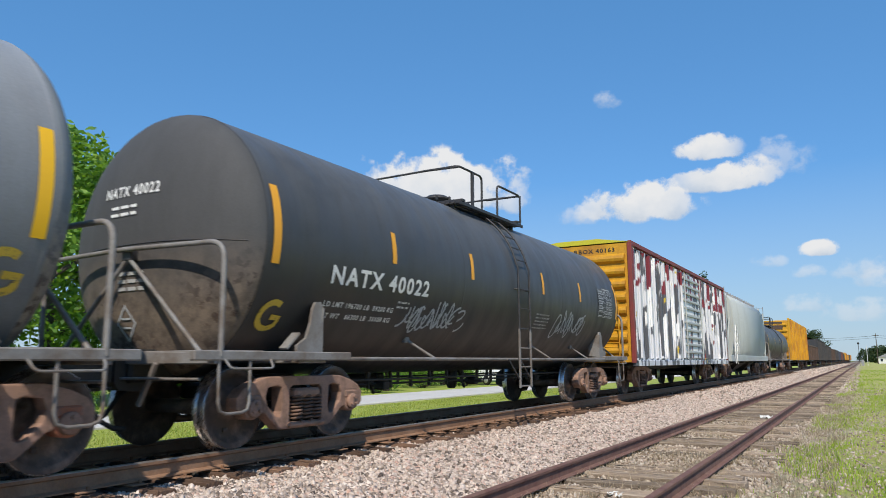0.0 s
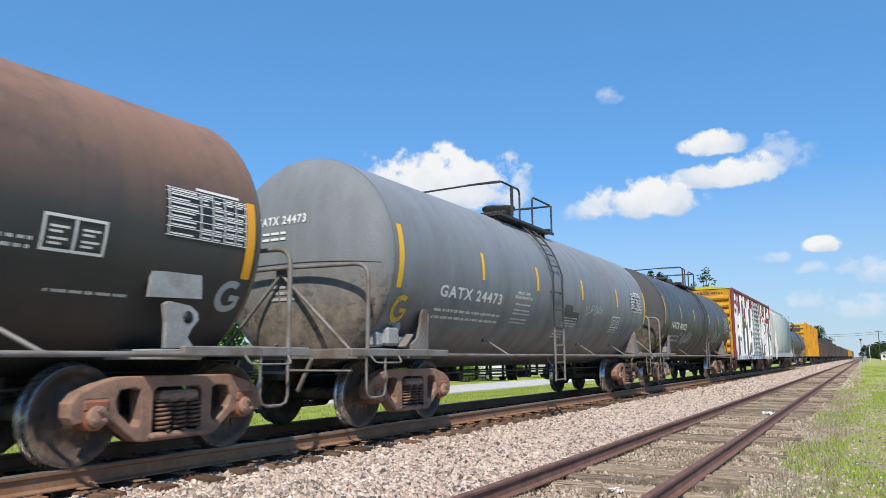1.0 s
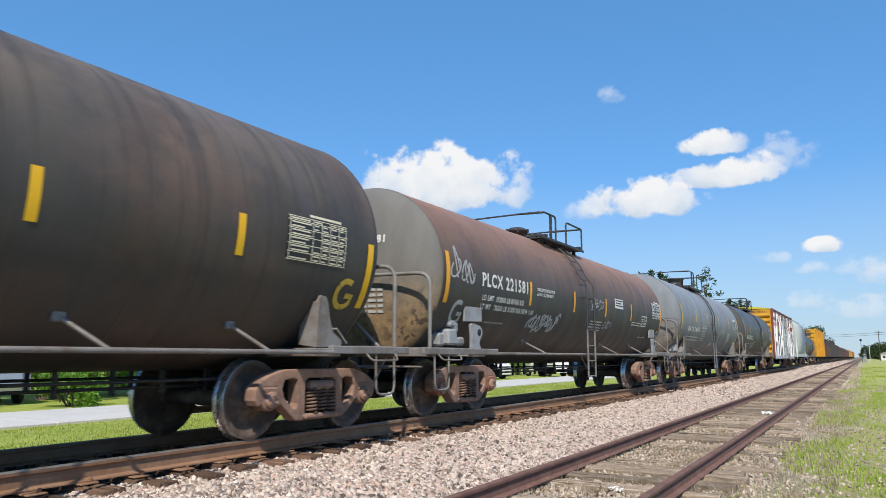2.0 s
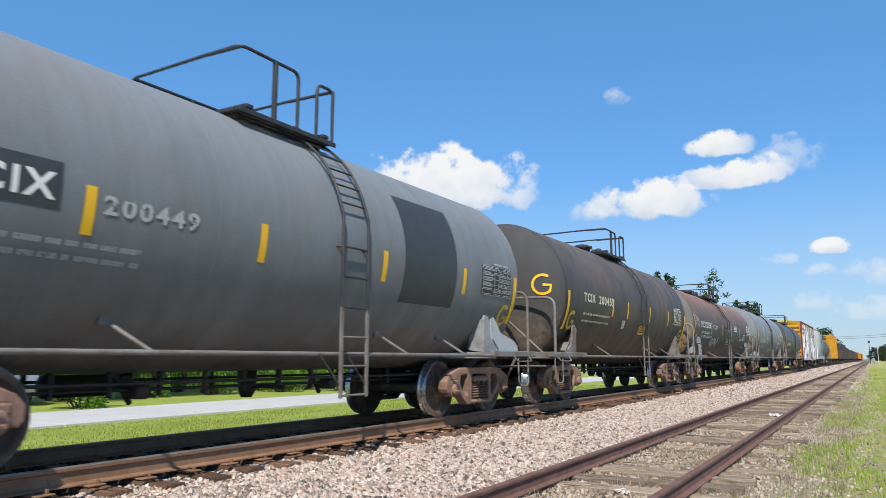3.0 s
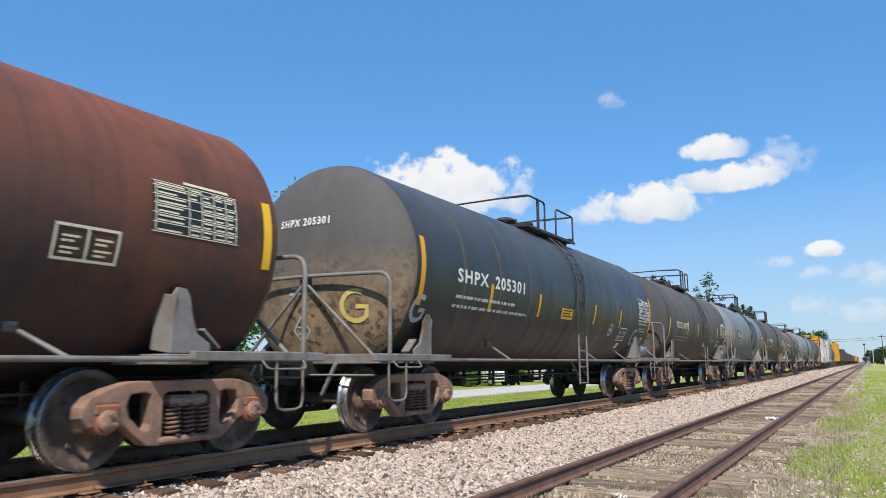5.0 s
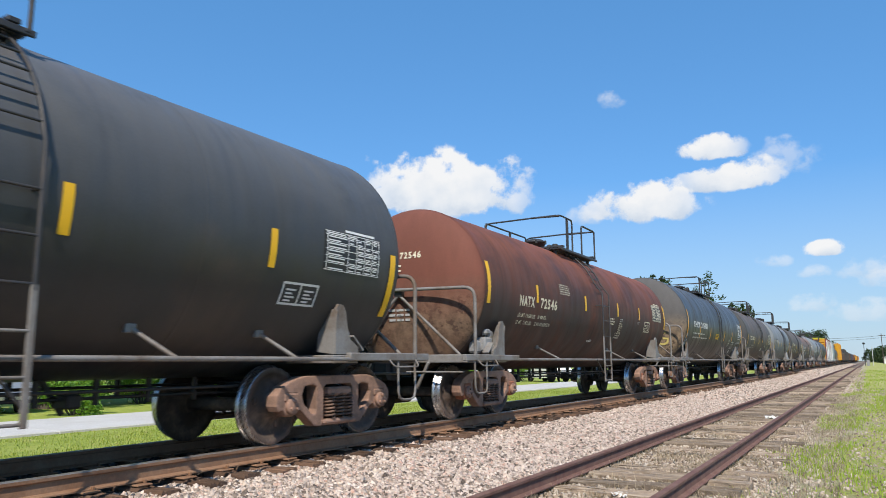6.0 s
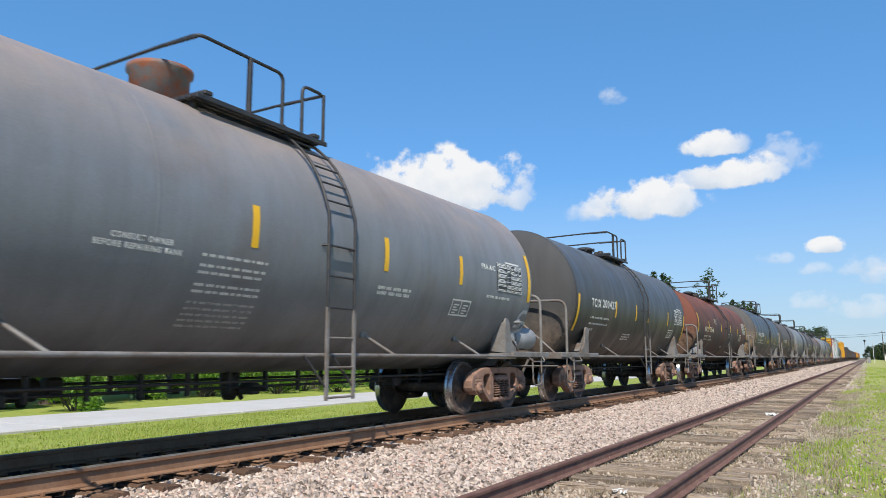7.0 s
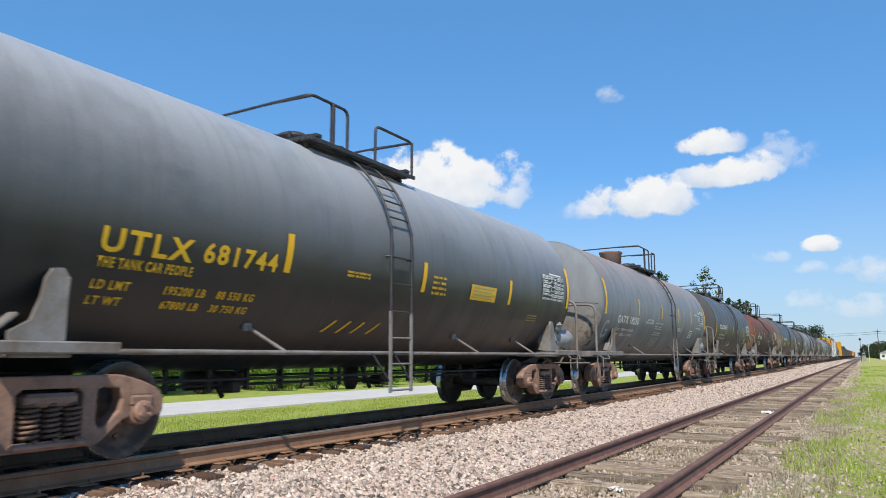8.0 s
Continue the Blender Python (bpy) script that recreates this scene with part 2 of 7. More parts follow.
    def prism(self, poly, x0, x1, mi=0):
        """A flat outline in y and z, thick along x."""
        n = len(poly)
        vs = [(x0, y, z) for y, z in poly] + [(x1, y, z) for y, z in poly]
        fs = [tuple(range(n - 1, -1, -1)), tuple(range(n, 2 * n))] + [(i, (i + 1) % n, n + (i + 1) % n, n + i) for i in range(n)]
        return self.add(vs, fs, False, mi)

    def bar(self, pts, w, x0, x1, mi=0):
        """A cast bar of width w that follows points in y and z, thick along x, with chamfered edges."""
        for (a, b) in zip(pts, pts[1:]):
            a, b = Vector((0, *a)), Vector((0, *b))
            d = b - a
            ang = math.atan2(d.z, d.y)
            self.box(((x0 + x1) / 2, (a.y + b.y) / 2, (a.z + b.z) / 2), (x1 - x0, d.length + w * 0.7, w), Matrix.Rotation(ang, 4, "X"), 0.02, mi)
        return self

    def mesh(self, name, mats):
        me = bpy.data.meshes.new(name)
        me.from_pydata(self.v, [], self.f)
        me.polygons.foreach_set("use_smooth", self.smooth)
        for m in mats if isinstance(mats, (list, tuple)) else [mats]:
            me.materials.append(m)
        if any(self.mi):
            me.polygons.foreach_set("material_index", self.mi)
        bm = bmesh.new()
        bm.from_mesh(me)
        bmesh.ops.recalc_face_normals(bm, faces=bm.faces)
        bm.to_mesh(me)
        bm.free()
        me.update()
        return me


def part(name, shape, mat, parent, label="", at=None):
    ob = new(name, shape.mesh(name, mat) if isinstance(shape, Shape) else shape)
    ob.parent = parent
    if at is not None:
        ob.matrix_basis = at
    if label:
        tagged(ob, label)
    return ob


def twin(src, parent, at):
    """Another object on the same mesh."""
    ob = new(src.name.split(".")[0], src.data)
    ob.parent = parent
    ob.matrix_basis = at
    return ob


def thing(name, label, category, group="", kind="", at=(0, 0, 0)):
    ob = new(name)
    ob.location = at
    return tagged(ob, label, category, group, kind)


def arc(c, r, a0, a1, n, y):
    """Points on a circle across the car, degrees from the near side upwards."""
    return [Vector((c[0] + math.cos(radians(a)) * r, y, c[1] + math.sin(radians(a)) * r)) for a in np.linspace(a0, a1, n)]


def smooth_path(pts, n=6, reach=0.22):
    """Rounded corners on a bent pipe."""
    pts = [Vector(p) for p in pts]
    out = [pts[0]]
    for a, p, b in zip(pts, pts[1:], pts[2:]):
        q = min((a - p).length, (b - p).length, reach) * 0.5
        s, e = p + (a - p).normalized() * q, p + (b - p).normalized() * q
        out += [s.lerp(p, u).lerp(p.lerp(e, u), u) for u in np.linspace(0, 1, n)]
    return out + [pts[-1]]


# ---- running gear shared by all cars ----
WHEEL_R, AXLE = 0.457, 1.778
SPIN = []       # wheelsets that turn
MOVERS = []     # cars and their place along the track at the start


def wheelset_mesh():
    s = Shape()
    for sgn in (1, -1):
        prof = [(0.60, 0.08), (0.62, 0.12), (0.66, 0.13), (0.685, 0.30), (0.665, 0.375), (0.668, WHEEL_R + 0.026), (0.685, WHEEL_R + 0.028),
                (0.70, WHEEL_R + 0.006), (0.712, WHEEL_R), (0.797, WHEEL_R - 0.004), (0.803, WHEEL_R - 0.012), (0.80, 0.385), (0.765, 0.37), (0.725, 0.30),
                (0.755, 0.15), (0.80, 0.135), (0.81, 0.10), (0.81, 0.08)]
        prof = [(sgn * a, r) for a, r in prof]
        s.lathe(prof, 36, "x", (0, 0, 0), True, 0, False)
        k = len(s.mi) - (len(prof) - 1) * 36
        for i in range(len(prof) - 1):
            if 5 <= i <= 9:
                for q in range(36):
                    s.mi[k + i * 36 + q] = 1
        s.lathe([(sgn * a, r) for a, r in ((0.80, 0.085), (1.08, 0.08))], 16, "x", mi=0)
    s.lathe([(-0.62, 0.085), (0.62, 0.085)], 16, "x", mi=0)
    # a weld mark and balance hole on each face let the turning show
    for sgn in (1, -1):
        for a in (0.4, 2.5, 4.4):
            s.box((sgn * 0.745, math.cos(a) * 0.25, math.sin(a) * 0.25), (0.03, 0.07, 0.05), None, 0.008, 0)
    return s.mesh("wheelset", [MAT["wheel_face"], MAT["tread"]])


def sideframe_mesh(mat):
    """One casting: an outline with three openings, made thick and chamfered."""
    half = [(0.40, 0.19), (0.46, 0.20), (0.70, 0.39), (0.77, 0.41), (0.78, 0.60), (0.99, 0.60), (1.0, 0.41), (1.09, 0.40), (1.13, 0.46), (1.13, 0.58), (1.05, 0.67), (0.90, 0.735), (0.70, 0.79), (0.62, 0.80)]
    outer = half + [(-y, z) for y, z in half[::-1]]
    hole = [(0.65, 0.675), (0.50, 0.695), (0.43, 0.67), (0.42, 0.40), (0.45, 0.335), (0.51, 0.345), (0.66, 0.475), (0.69, 0.58)]
    mid = [(-0.29, 0.27), (0.29, 0.27), (0.29, 0.65), (0.24, 0.69), (-0.24, 0.69), (-0.29, 0.65)]
    bm = bmesh.new()
    for loop in (outer, hole, [(-y, z) for y, z in hole], mid):
        vs = [bm.verts.new((-0.085, y, z)) for y, z in loop]
        for a, b in zip(vs, vs[1:] + vs[:1]):
            bm.edges.new((a, b))
    bmesh.ops.triangle_fill(bm, use_beauty=True, use_dissolve=False, edges=bm.edges[:])
    side = bm.faces[:]
    out = bmesh.ops.extrude_face_region(bm, geom=side)
    bmesh.ops.translate(bm, verts=[v for v in out["geom"] if isinstance(v, bmesh.types.BMVert)], vec=(0.17, 0, 0))
    bmesh.ops.recalc_face_normals(bm, faces=bm.faces)
    sharp = [e for e in bm.edges if len(e.link_faces) == 2 and e.calc_face_angle(0) > 1.2]
    bmesh.ops.bevel(bm, geom=sharp, offset=0.018, segments=2, affect="EDGES", profile=0.6)
    me = bpy.data.meshes.new("sideframe")
    bm.to_mesh(me)
    bm.free()
    me.materials.append(mat)
    return me


def spring_seat_mesh(mat):
    s = Shape()
    s.box((0, 0, 0.235), (0.26, 0.66, 0.07), None, 0.025)
    return s.mesh("spring_seat", mat)


def friction_wedge_mesh(mat):
    return Shape().box((0, 0, 0.60), (0.22, 0.46, 0.11), None, 0.03).mesh("bolster_end", mat)


def spring_mesh():
    s = Shape()
    for i in range(7):
        z = 0.275 + i * 0.042
        s.tube([(math.cos(q) * 0.062, math.sin(q) * 0.062, z + q / 6.283 * 0.042) for q in np.linspace(0, 6.283, 13)], 0.0145, 6)
    return s.mesh("spring", MAT["spring"])


def bearing_mesh(capmat):
    s = Shape()
    s.box((1.0, 0, 0.555), (0.20, 0.25, 0.10), None, 0.02, 0)
    s.lathe([(0.90, 0.10), (0.905, 0.125), (1.075, 0.125), (1.085, 0.11)], 20, "x", (0, 0, WHEEL_R), True, 0)
    s.lathe([(1.085, 0.09), (1.09, 0.10), (1.13, 0.098), (1.14, 0.085)], 20, "x", (0, 0, WHEEL_R), True, 1)
    for k in range(3):
        a = math.pi / 2 + k * 2.094
        s.lathe([(1.135, 0.022), (1.165, 0.022)], 6, "x", (0, math.cos(a) * 0.055, WHEEL_R + math.sin(a) * 0.055), False, 1)
    return s.mesh("bearing", [capmat, MAT["cast_rust"]])


def bolster_mesh():
    s = Shape()
    s.box((0, 0, 0.60), (1.95, 0.36, 0.20), None, 0.04)
    s.lathe([(0.70, 0.22), (0.80, 0.22), (0.81, 0.2)], 20, "z")
    for k in (-1, 1):
        s.box((0, k * 0.52, 0.40), (1.5, 0.10, 0.11), None, 0.02)                 # brake beam
        for x in (-0.72, 0.72):
            s.box((x, k * 0.47, 0.44), (0.09, 0.07, 0.30), None, 0.02)            # brake shoe
        s.tube([(0, k * 0.5, 0.42), (0.2, 0, 0.5)], 0.025)
    s.box((0, 0, 0.52), (0.12, 0.9, 0.06), None, 0.01)
    return s.mesh("truck", MAT["dark_steel"])


GEAR = {"wheel": wheelset_mesh(), "frame": sideframe_mesh(MAT["cast_rust"]), "frame_dark": sideframe_mesh(MAT["cast_dark"]),
        "seat": spring_seat_mesh(MAT["cast_rust"]), "wedge": friction_wedge_mesh(MAT["cast_rust"]), "spring": spring_mesh(), "bearing": bearing_mesh(MAT["cast_rust"]), "bearing_orange": bearing_mesh(MAT["cap_orange"]), "bolster": bolster_mesh()}


def truck(parent, y, orange=False, detail=True):
    t = part("truck", GEAR["bolster"], None, parent, "dark cast bolster between two axles", pose(0, y, 0))
    for sgn in (1, -1):
        part("sideframe", GEAR["frame"] if sgn > 0 else GEAR["frame_dark"], None, t, "rust-brown cast side frame" if sgn > 0 else "", pose(sgn * 1.0, 0, 0, 0, 0, 0 if sgn > 0 else 180))
        part("spring_seat", GEAR["seat"], None, t, "", pose(sgn * 1.0, 0, 0))
        part("bolster_end", GEAR["wedge"], None, t, "", pose(sgn * 1.02, 0, 0))
        if detail:
            for dy in (-0.19, -0.01, 0.17):
                for dx in ((-0.04, 0.075) if sgn > 0 else (0,)):
                    part("spring", GEAR["spring"], None, t, "", pose(sgn * 1.0 + dx, dy + (0.03 if dx > 0 else 0), 0))
        for k in (-1, 1):
            part("bearing", GEAR["bearing_orange" if orange else "bearing"], None, t, "", pose(0, k * AXLE / 2, 0, 0, 0, 0 if sgn > 0 else 180))
    for k in (-1, 1):
        w = part("wheelset", GEAR["wheel"], None, t, "two steel wheels with polished treads on one axle", pose(0, k * AXLE / 2, WHEEL_R))
        SPIN.append((w, k * AXLE / 2))
    return t


def coupler_mesh():
    s = Shape()
    s.box((0, -0.35, 0.86), (0.17, 0.9, 0.16), None, 0.02)
    s.prism([(0.02, 0.70), (0.10, 0.66), (0.34, 0.68), (0.40, 0.76), (0.40, 0.98), (0.32, 1.03), (0.05, 1.01)], -0.17, 0.05)
    s.box((0.14, 0.26, 0.86), (0.16, 0.20, 0.28), None, 0.05)
    s.tube([(-0.1, 0.1, 0.75), (0.3, 0.1, 0.72), (0.62, 0.02, 0.72)], 0.014)
    return s.mesh("coupler", MAT["dark_steel"])


def hose_mesh():
    s = Shape()
    s.tube([(0.32, -0.15, 0.72), (0.33, 0.05, 0.60), (0.33, 0.2, 0.40), (0.33, 0.36, 0.31), (0.33, 0.5, 0.29)], 0.026, 8)
    return s.mesh("air_hose", MAT["hose"])


GEAR["coupler"], GEAR["hose"] = coupler_mesh(), hose_mesh()


# ---- markings that lie on a round shell ----
def on_shell(y, deg, r, zc, lift=0.006):
    return ((r + lift) * math.cos(radians(deg)), y, zc + (r + lift) * math.sin(radians(deg)))


def shell_patch(s, y0, y1, d0, d1, r, zc, lift=0.006, mi=0, slant=0.0):
    n = max(2, int(abs(d1 - d0) / 2.5) + 1)
    vs = []
    for i in range(n + 1):
        d = d0 + (d1 - d0) * i / n
        sh = slant * i / n
        vs += [on_shell(y0 + sh, d, r, zc, lift), on_shell(y1 + sh, d, r, zc, lift)]
    s.add(vs, [(2 * i, 2 * i + 1, 2 * i + 3, 2 * i + 2) for i in range(n)], False, mi)
    return s


def letters_mesh(body, height, width=None):
    """Filled letters as a flat mesh: x along, y up, cut into strips so that they can be bent."""
    cu = bpy.data.curves.new("letters", "FONT")
    cu.body, cu.size, cu.resolution_u, cu.offset = body, 1.0, 3, 0.030
    cu.space_character, cu.space_word = 1.22, 0.9
    ob = bpy.data.objects.new("letters", cu)
    scene.collection.objects.link(ob)
    bpy.context.view_layer.update()
    me = bpy.data.meshes.new_from_object(ob.evaluated_get(bpy.context.evaluated_depsgraph_get()))
    bpy.data.objects.remove(ob)
    co = np.array([v.co for v in me.vertices])
    lo, hi = co.min(0), co.max(0)
    k = height / (hi[1] - lo[1])
    kx = width / (hi[0] - lo[0]) if width else k * 0.85
    for v in me.vertices:
        v.co = ((v.co.x - lo[0]) * kx, (v.co.y - lo[1]) * k, 0)
    bm = bmesh.new()
    bm.from_mesh(me)
    for i in range(1, max(2, int(height / 0.05))):
        bmesh.ops.bisect_plane(bm, geom=bm.verts[:] + bm.edges[:] + bm.faces[:], plane_co=(0, i * 0.05, 0), plane_no=(0, 1, 0))
    bm.to_mesh(me)
    bm.free()
    return me


def letter_parts(parent, me, mat):
    """Each letter of a word becomes a part of its own."""
    me.materials.clear()
    me.materials.append(mat)
    bm = bmesh.new()
    bm.from_mesh(me)
    todo, groups = set(bm.faces), []
    while todo:
        stack, seen = [todo.pop()], []
        while stack:
            f = stack.pop()
            seen.append(f)
            for e in f.edges:
                for g in e.link_faces:
                    if g in todo:
                        todo.discard(g)
                        stack.append(g)
        groups.append(seen)
    groups.sort(key=lambda q: min(v.co.y for f in q for v in f.verts))
    for q in groups:
        index = {}
        faces = [tuple(index.setdefault(v, len(index)) for v in f.verts) for f in q]
        one = bpy.data.meshes.new("letter")
        one.from_pydata([v.co[:] for v in index], [], faces)
        one.materials.append(mat)
        part("letter", one, None, parent)
    bm.free()


def shell_text(parent, body, y0, y1, deg, height, r, zc, mat, name="lettering"):
    """Letters between y0 and y1, their feet at deg on the shell."""
    me = letters_mesh(body, height, y1 - y0)
    for v in me.vertices:
        v.co = on_shell(y0 + v.co.x, deg + math.degrees(v.co.y / r), r, zc, 0.007)
    if height > 0.14:
        return letter_parts(parent, me, mat)
    me.materials.clear()
    me.materials.append(mat)
    return tagged(part(name, me, None, parent), kind="stuff")


def rows_of_print(s, rng, y0, y1, deg, rows, r, zc, h=0.03, gap=0.065, mi=0):
    """Small print that cannot be read: rows of words made of narrow bars."""
    pitch = max(h * 0.62, 0.02)
    for i in range(rows):
        d = deg - math.degrees(i * gap / r)
        y = y0
        while y < y1 - pitch * 2:
            for _ in range(rng.randint(2, 7)):
                if y > y1 - pitch:
                    break
                k = rng.uniform(0.0, 0.25)
                shell_patch(s, y, y + pitch * 0.72, d + math.degrees(h * k * 0.4 / r), d + math.degrees(h * (1 - k * 0.3) / r), r, zc, 0.006, mi)
                y += pitch
            y += pitch * rng.uniform(0.8, 1.6)
    return s


def scrawl(s, rng, y0, y1, d0, d1, r, zc, strokes=12, width=0.035, lift=0.008):
    """Looping spray strokes."""
    for k in range(strokes):
        cy = y0 + (k + 0.5) / strokes * (y1 - y0) + rng.uniform(-0.05, 0.05)
        cd = (d0 + d1) / 2 + rng.uniform(-0.2, 0.2) * (d1 - d0)
        ay, ad = (y1 - y0) / strokes * rng.uniform(0.6, 1.3), abs(d1 - d0) / 2 * rng.uniform(0.4, 1.0)
        ph, turn, f = rng.uniform(0, 6.28), rng.uniform(2.5, 6.5), rng.choice((1, 1, 2))
        pts = [(cy + ay * math.cos(ph + q), cd + ad * math.sin(f * (ph + q) + 0.6)) for q in np.linspace(0, turn, 18)]
        vs = []
        for i, (y, d) in enumerate(pts):
            a, b = pts[max(i - 1, 0)], pts[min(i + 1, len(pts) - 1)]
            ty, td = b[0] - a[0], radians(b[1] - a[1]) * r
            L = math.hypot(ty, td) or 1
            ny, nd = -td / L * width / 2, math.degrees(ty / L * width / 2 / r)
            vs += [on_shell(y + ny, d + nd, r, zc, lift + 0.0006 * k), on_shell(y - ny, d - nd, r, zc, lift + 0.0006 * k)]
        s.add(vs, [(2 * i, 2 * i + 1, 2 * i + 3, 2 * i + 2) for i in range(len(pts) - 1)])
    return s


def letter_g(s, y, deg, size, r, zc, width=0.075):
    """A sprayed loop with a bar, as yard workers leave it."""
    pts = [(y + size * 0.5 * math.cos(q), deg + math.degrees(size * 0.5 * math.sin(q) / r)) for q in np.linspace(1.0, 5.5, 18)]
    pts += [(y + size * 0.42, deg - math.degrees(size * 0.06 / r)), (y + size * 0.02, deg - math.degrees(size * 0.05 / r))]
    vs = []
    for i, (yy, d) in enumerate(pts):
        a, b = pts[max(i - 1, 0)], pts[min(i + 1, len(pts) - 1)]
        ty, td = b[0] - a[0], radians(b[1] - a[1]) * r
        L = math.hypot(ty, td) or 1
        ny, nd = -td / L * width / 2, math.degrees(ty / L * width / 2 / r)
        vs += [on_shell(yy + ny, d + nd, r, zc, 0.009), on_shell(yy - ny, d - nd, r, zc, 0.009)]
    return s.add(vs, [(2 * i, 2 * i + 1, 2 * i + 3, 2 * i + 2) for i in range(len(pts) - 1)])


# ---- tank cars ----
def tank_car(label, ends, bolster, paint, r=1.56, zc=2.35, ladder=0.25, head=0.5, lit=True, seed=1, dome="hatch", dome_at=0.2,
             stripe_mat="yellow", stripes=(), end_stripe=(20, -12), stripe_at=(13, -3), rail_h=0.66, orange=False, start=0.0, head_paint=None, ladder_w=0.5, pull=None, brace=True, tank_air=False, brake_wheel=0, valves=False, bracket=False, splash=False, fore=1.36, aft=1.36):
    """ends: how far the straight shell reaches back and forward; bolster: half the distance of the truck centres."""
    rng = random.Random(seed)
    car = thing("tank_car", label, "tank car", "freight train", at=(0, start, 0))
    MOVERS.append((car, start))
    pull = pull or bolster + 2.0
    rear, front = ends
    ladder -= 0.12
    n = 72
    sh = Shape()
    mid = [(y, r) for y in np.linspace(-rear, front, 11)]
    sh.lathe(mid, n, "y", (0, 0, zc), True, 0, False)
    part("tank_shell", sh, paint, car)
    for k, reach in ((-1, rear), (1, front)):
        sh = Shape()
        sh.lathe([(k * (reach + head * math.cos(a)), r * math.sin(a) ** 0.85) for a in np.linspace(0.01, math.pi / 2, 18)], n, "y", (0, 0, zc))
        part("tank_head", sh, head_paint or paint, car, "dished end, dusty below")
        sh = Shape()
        sh.lathe([(k * reach - 0.02, r), (k * reach, r + 0.006), (k * reach + 0.02, r - 0.001)], n, "y", (0, 0, zc), True, 0, False)
        part("weld_seam", sh, paint, car)
    for y in (-rear * 0.33, front * 0.36):
        w = Shape()
        w.lathe([(y - 0.02, r), (y, r + 0.004), (y + 0.02, r)], n, "y", (0, 0, zc), True, 0, False)
        part("weld_seam", w, paint, car)
    # running gear
    for k in (1, -1):
        truck(car, k * bolster, orange)
        flip = pose(0, 0, 0, 0, 0, 0 if k > 0 else 180)
        part("coupler", GEAR["coupler"], None, car, "", flip @ pose(0, pull - 0.42, 0))
        part("air_hose", GEAR["hose"], None, car, "", flip @ pose(0, pull - 0.5, 0))
        reach = (front if k > 0 else rear) + head
        e = min(reach + 0.14, pull - 0.15)                     # outer edge of the end platform
        s = Shape()
        s.box((0, k * (bolster + 0.55), 0.93), (0.5, 2.6, 0.36), None, 0.03)
        s.box((0, k * bolster, 0.86), (0.6, 0.7, 0.14), None, 0.02)
        part("stub_sill", s, MAT["dark_steel"], car)
        s = Shape()
        s.box((0, k * (e - 0.35), 1.06), (2.96, 0.7, 0.05), None, 0.01)
        s.box((0, k * (e - 0.02), 1.01), (3.0, 0.05, 0.13), None, 0.012)
        part("end_platform", s, MAT["steel_grey"], car)
        for sx in (1, -1):
            s = Shape()
            s.box((sx * 1.48, k * (bolster + e - 0.05) / 2, 1.03), (0.08, e - bolster + 0.6, 0.10), None, 0.012)
            part("side_sill", s, MAT["steel_grey"], car)
            # saddle plate that carries the shell
            s = Shape()
            yb = k * bolster - 0.33
            a = math.sqrt(max(r * r - (zc - 1.55) ** 2, 0.1))
            if bracket:
                # cast arm with an eye under a bent cover plate
                yk = k * bolster - 0.30
                pr = [(yk - 0.16, 1.06), (yk + 0.16, 1.06), (yk + 0.08, 1.16), (yk + 0.12, 1.24), (yk + 0.20, 1.33), (yk + 0.19, 1.40), (yk + 0.10, 1.46), (yk - 0.14, 1.49), (yk - 0.19, 1.46), (yk - 0.16, 1.3)]
                s.prism(pr, sx * 1.40 - 0.03, sx * 1.40 + 0.03)
                s.box((sx * 0.9, yk, 1.0), (1.1, 0.5, 0.10), None, 0.01)
                part("saddle", s, MAT["reservoir"], car, "pale steel arm with a round eye under the shell")
                s = Shape()
                s.lathe([(sx * 1.42, 0.05), (sx * 1.436, 0.06), (sx * 1.437, 0.002)], 14, "x", (0, yk + 0.07, 1.35))
                part("eye", s, MAT["hose"], car)
                s = Shape()
                s.prism([(yk - 0.34, 1.52), (yk + 0.28, 1.54), (yk + 0.27, 1.80), (yk - 0.31, 1.76)], sx * 1.36 - 0.015, sx * 1.36 + 0.015)
                s.box((sx * 1.25, yk - 0.03, 1.79), (0.22, 0.58, 0.02), None, 0.004)
                part("cover_plate", s, MAT["reservoir"], car, "pale grey cover plate over the saddle arm")
                s = Shape()
            else:
                q = -k
                out = [(-0.26, 1.06), (0.19, 1.06), (0.19, 1.60), (0.14, 1.67), (0.05, 1.66), (0.0, 1.58), (-0.03, 1.42), (-0.10, 1.24), (-0.26, 1.15)]
                s.prism([(yb + q * y, z) for y, z in out], sx * 1.42 - 0.02, sx * 1.42 + 0.02)
                s.box((sx * 1.30, yb + q * 0.18, 1.34), (0.26, 0.03, 0.54), Matrix.Rotation(sx * 0.12, 4, "Y"), 0.006)
            if not bracket:
                s.box((sx * 0.9, yb, 1.0), (1.1, 0.5, 0.10), None, 0.01)
                s.box((sx * 1.36, yb + k * 0.30, 1.20), (0.12, 0.28, 0.03), Matrix.Rotation(-k * 0.7, 4, "X"), 0.005)
            if not bracket:
                part("saddle", s, MAT["reservoir"] if splash and k > 0 else MAT["steel_grey"], car, "grey steel saddle plate under the shell")
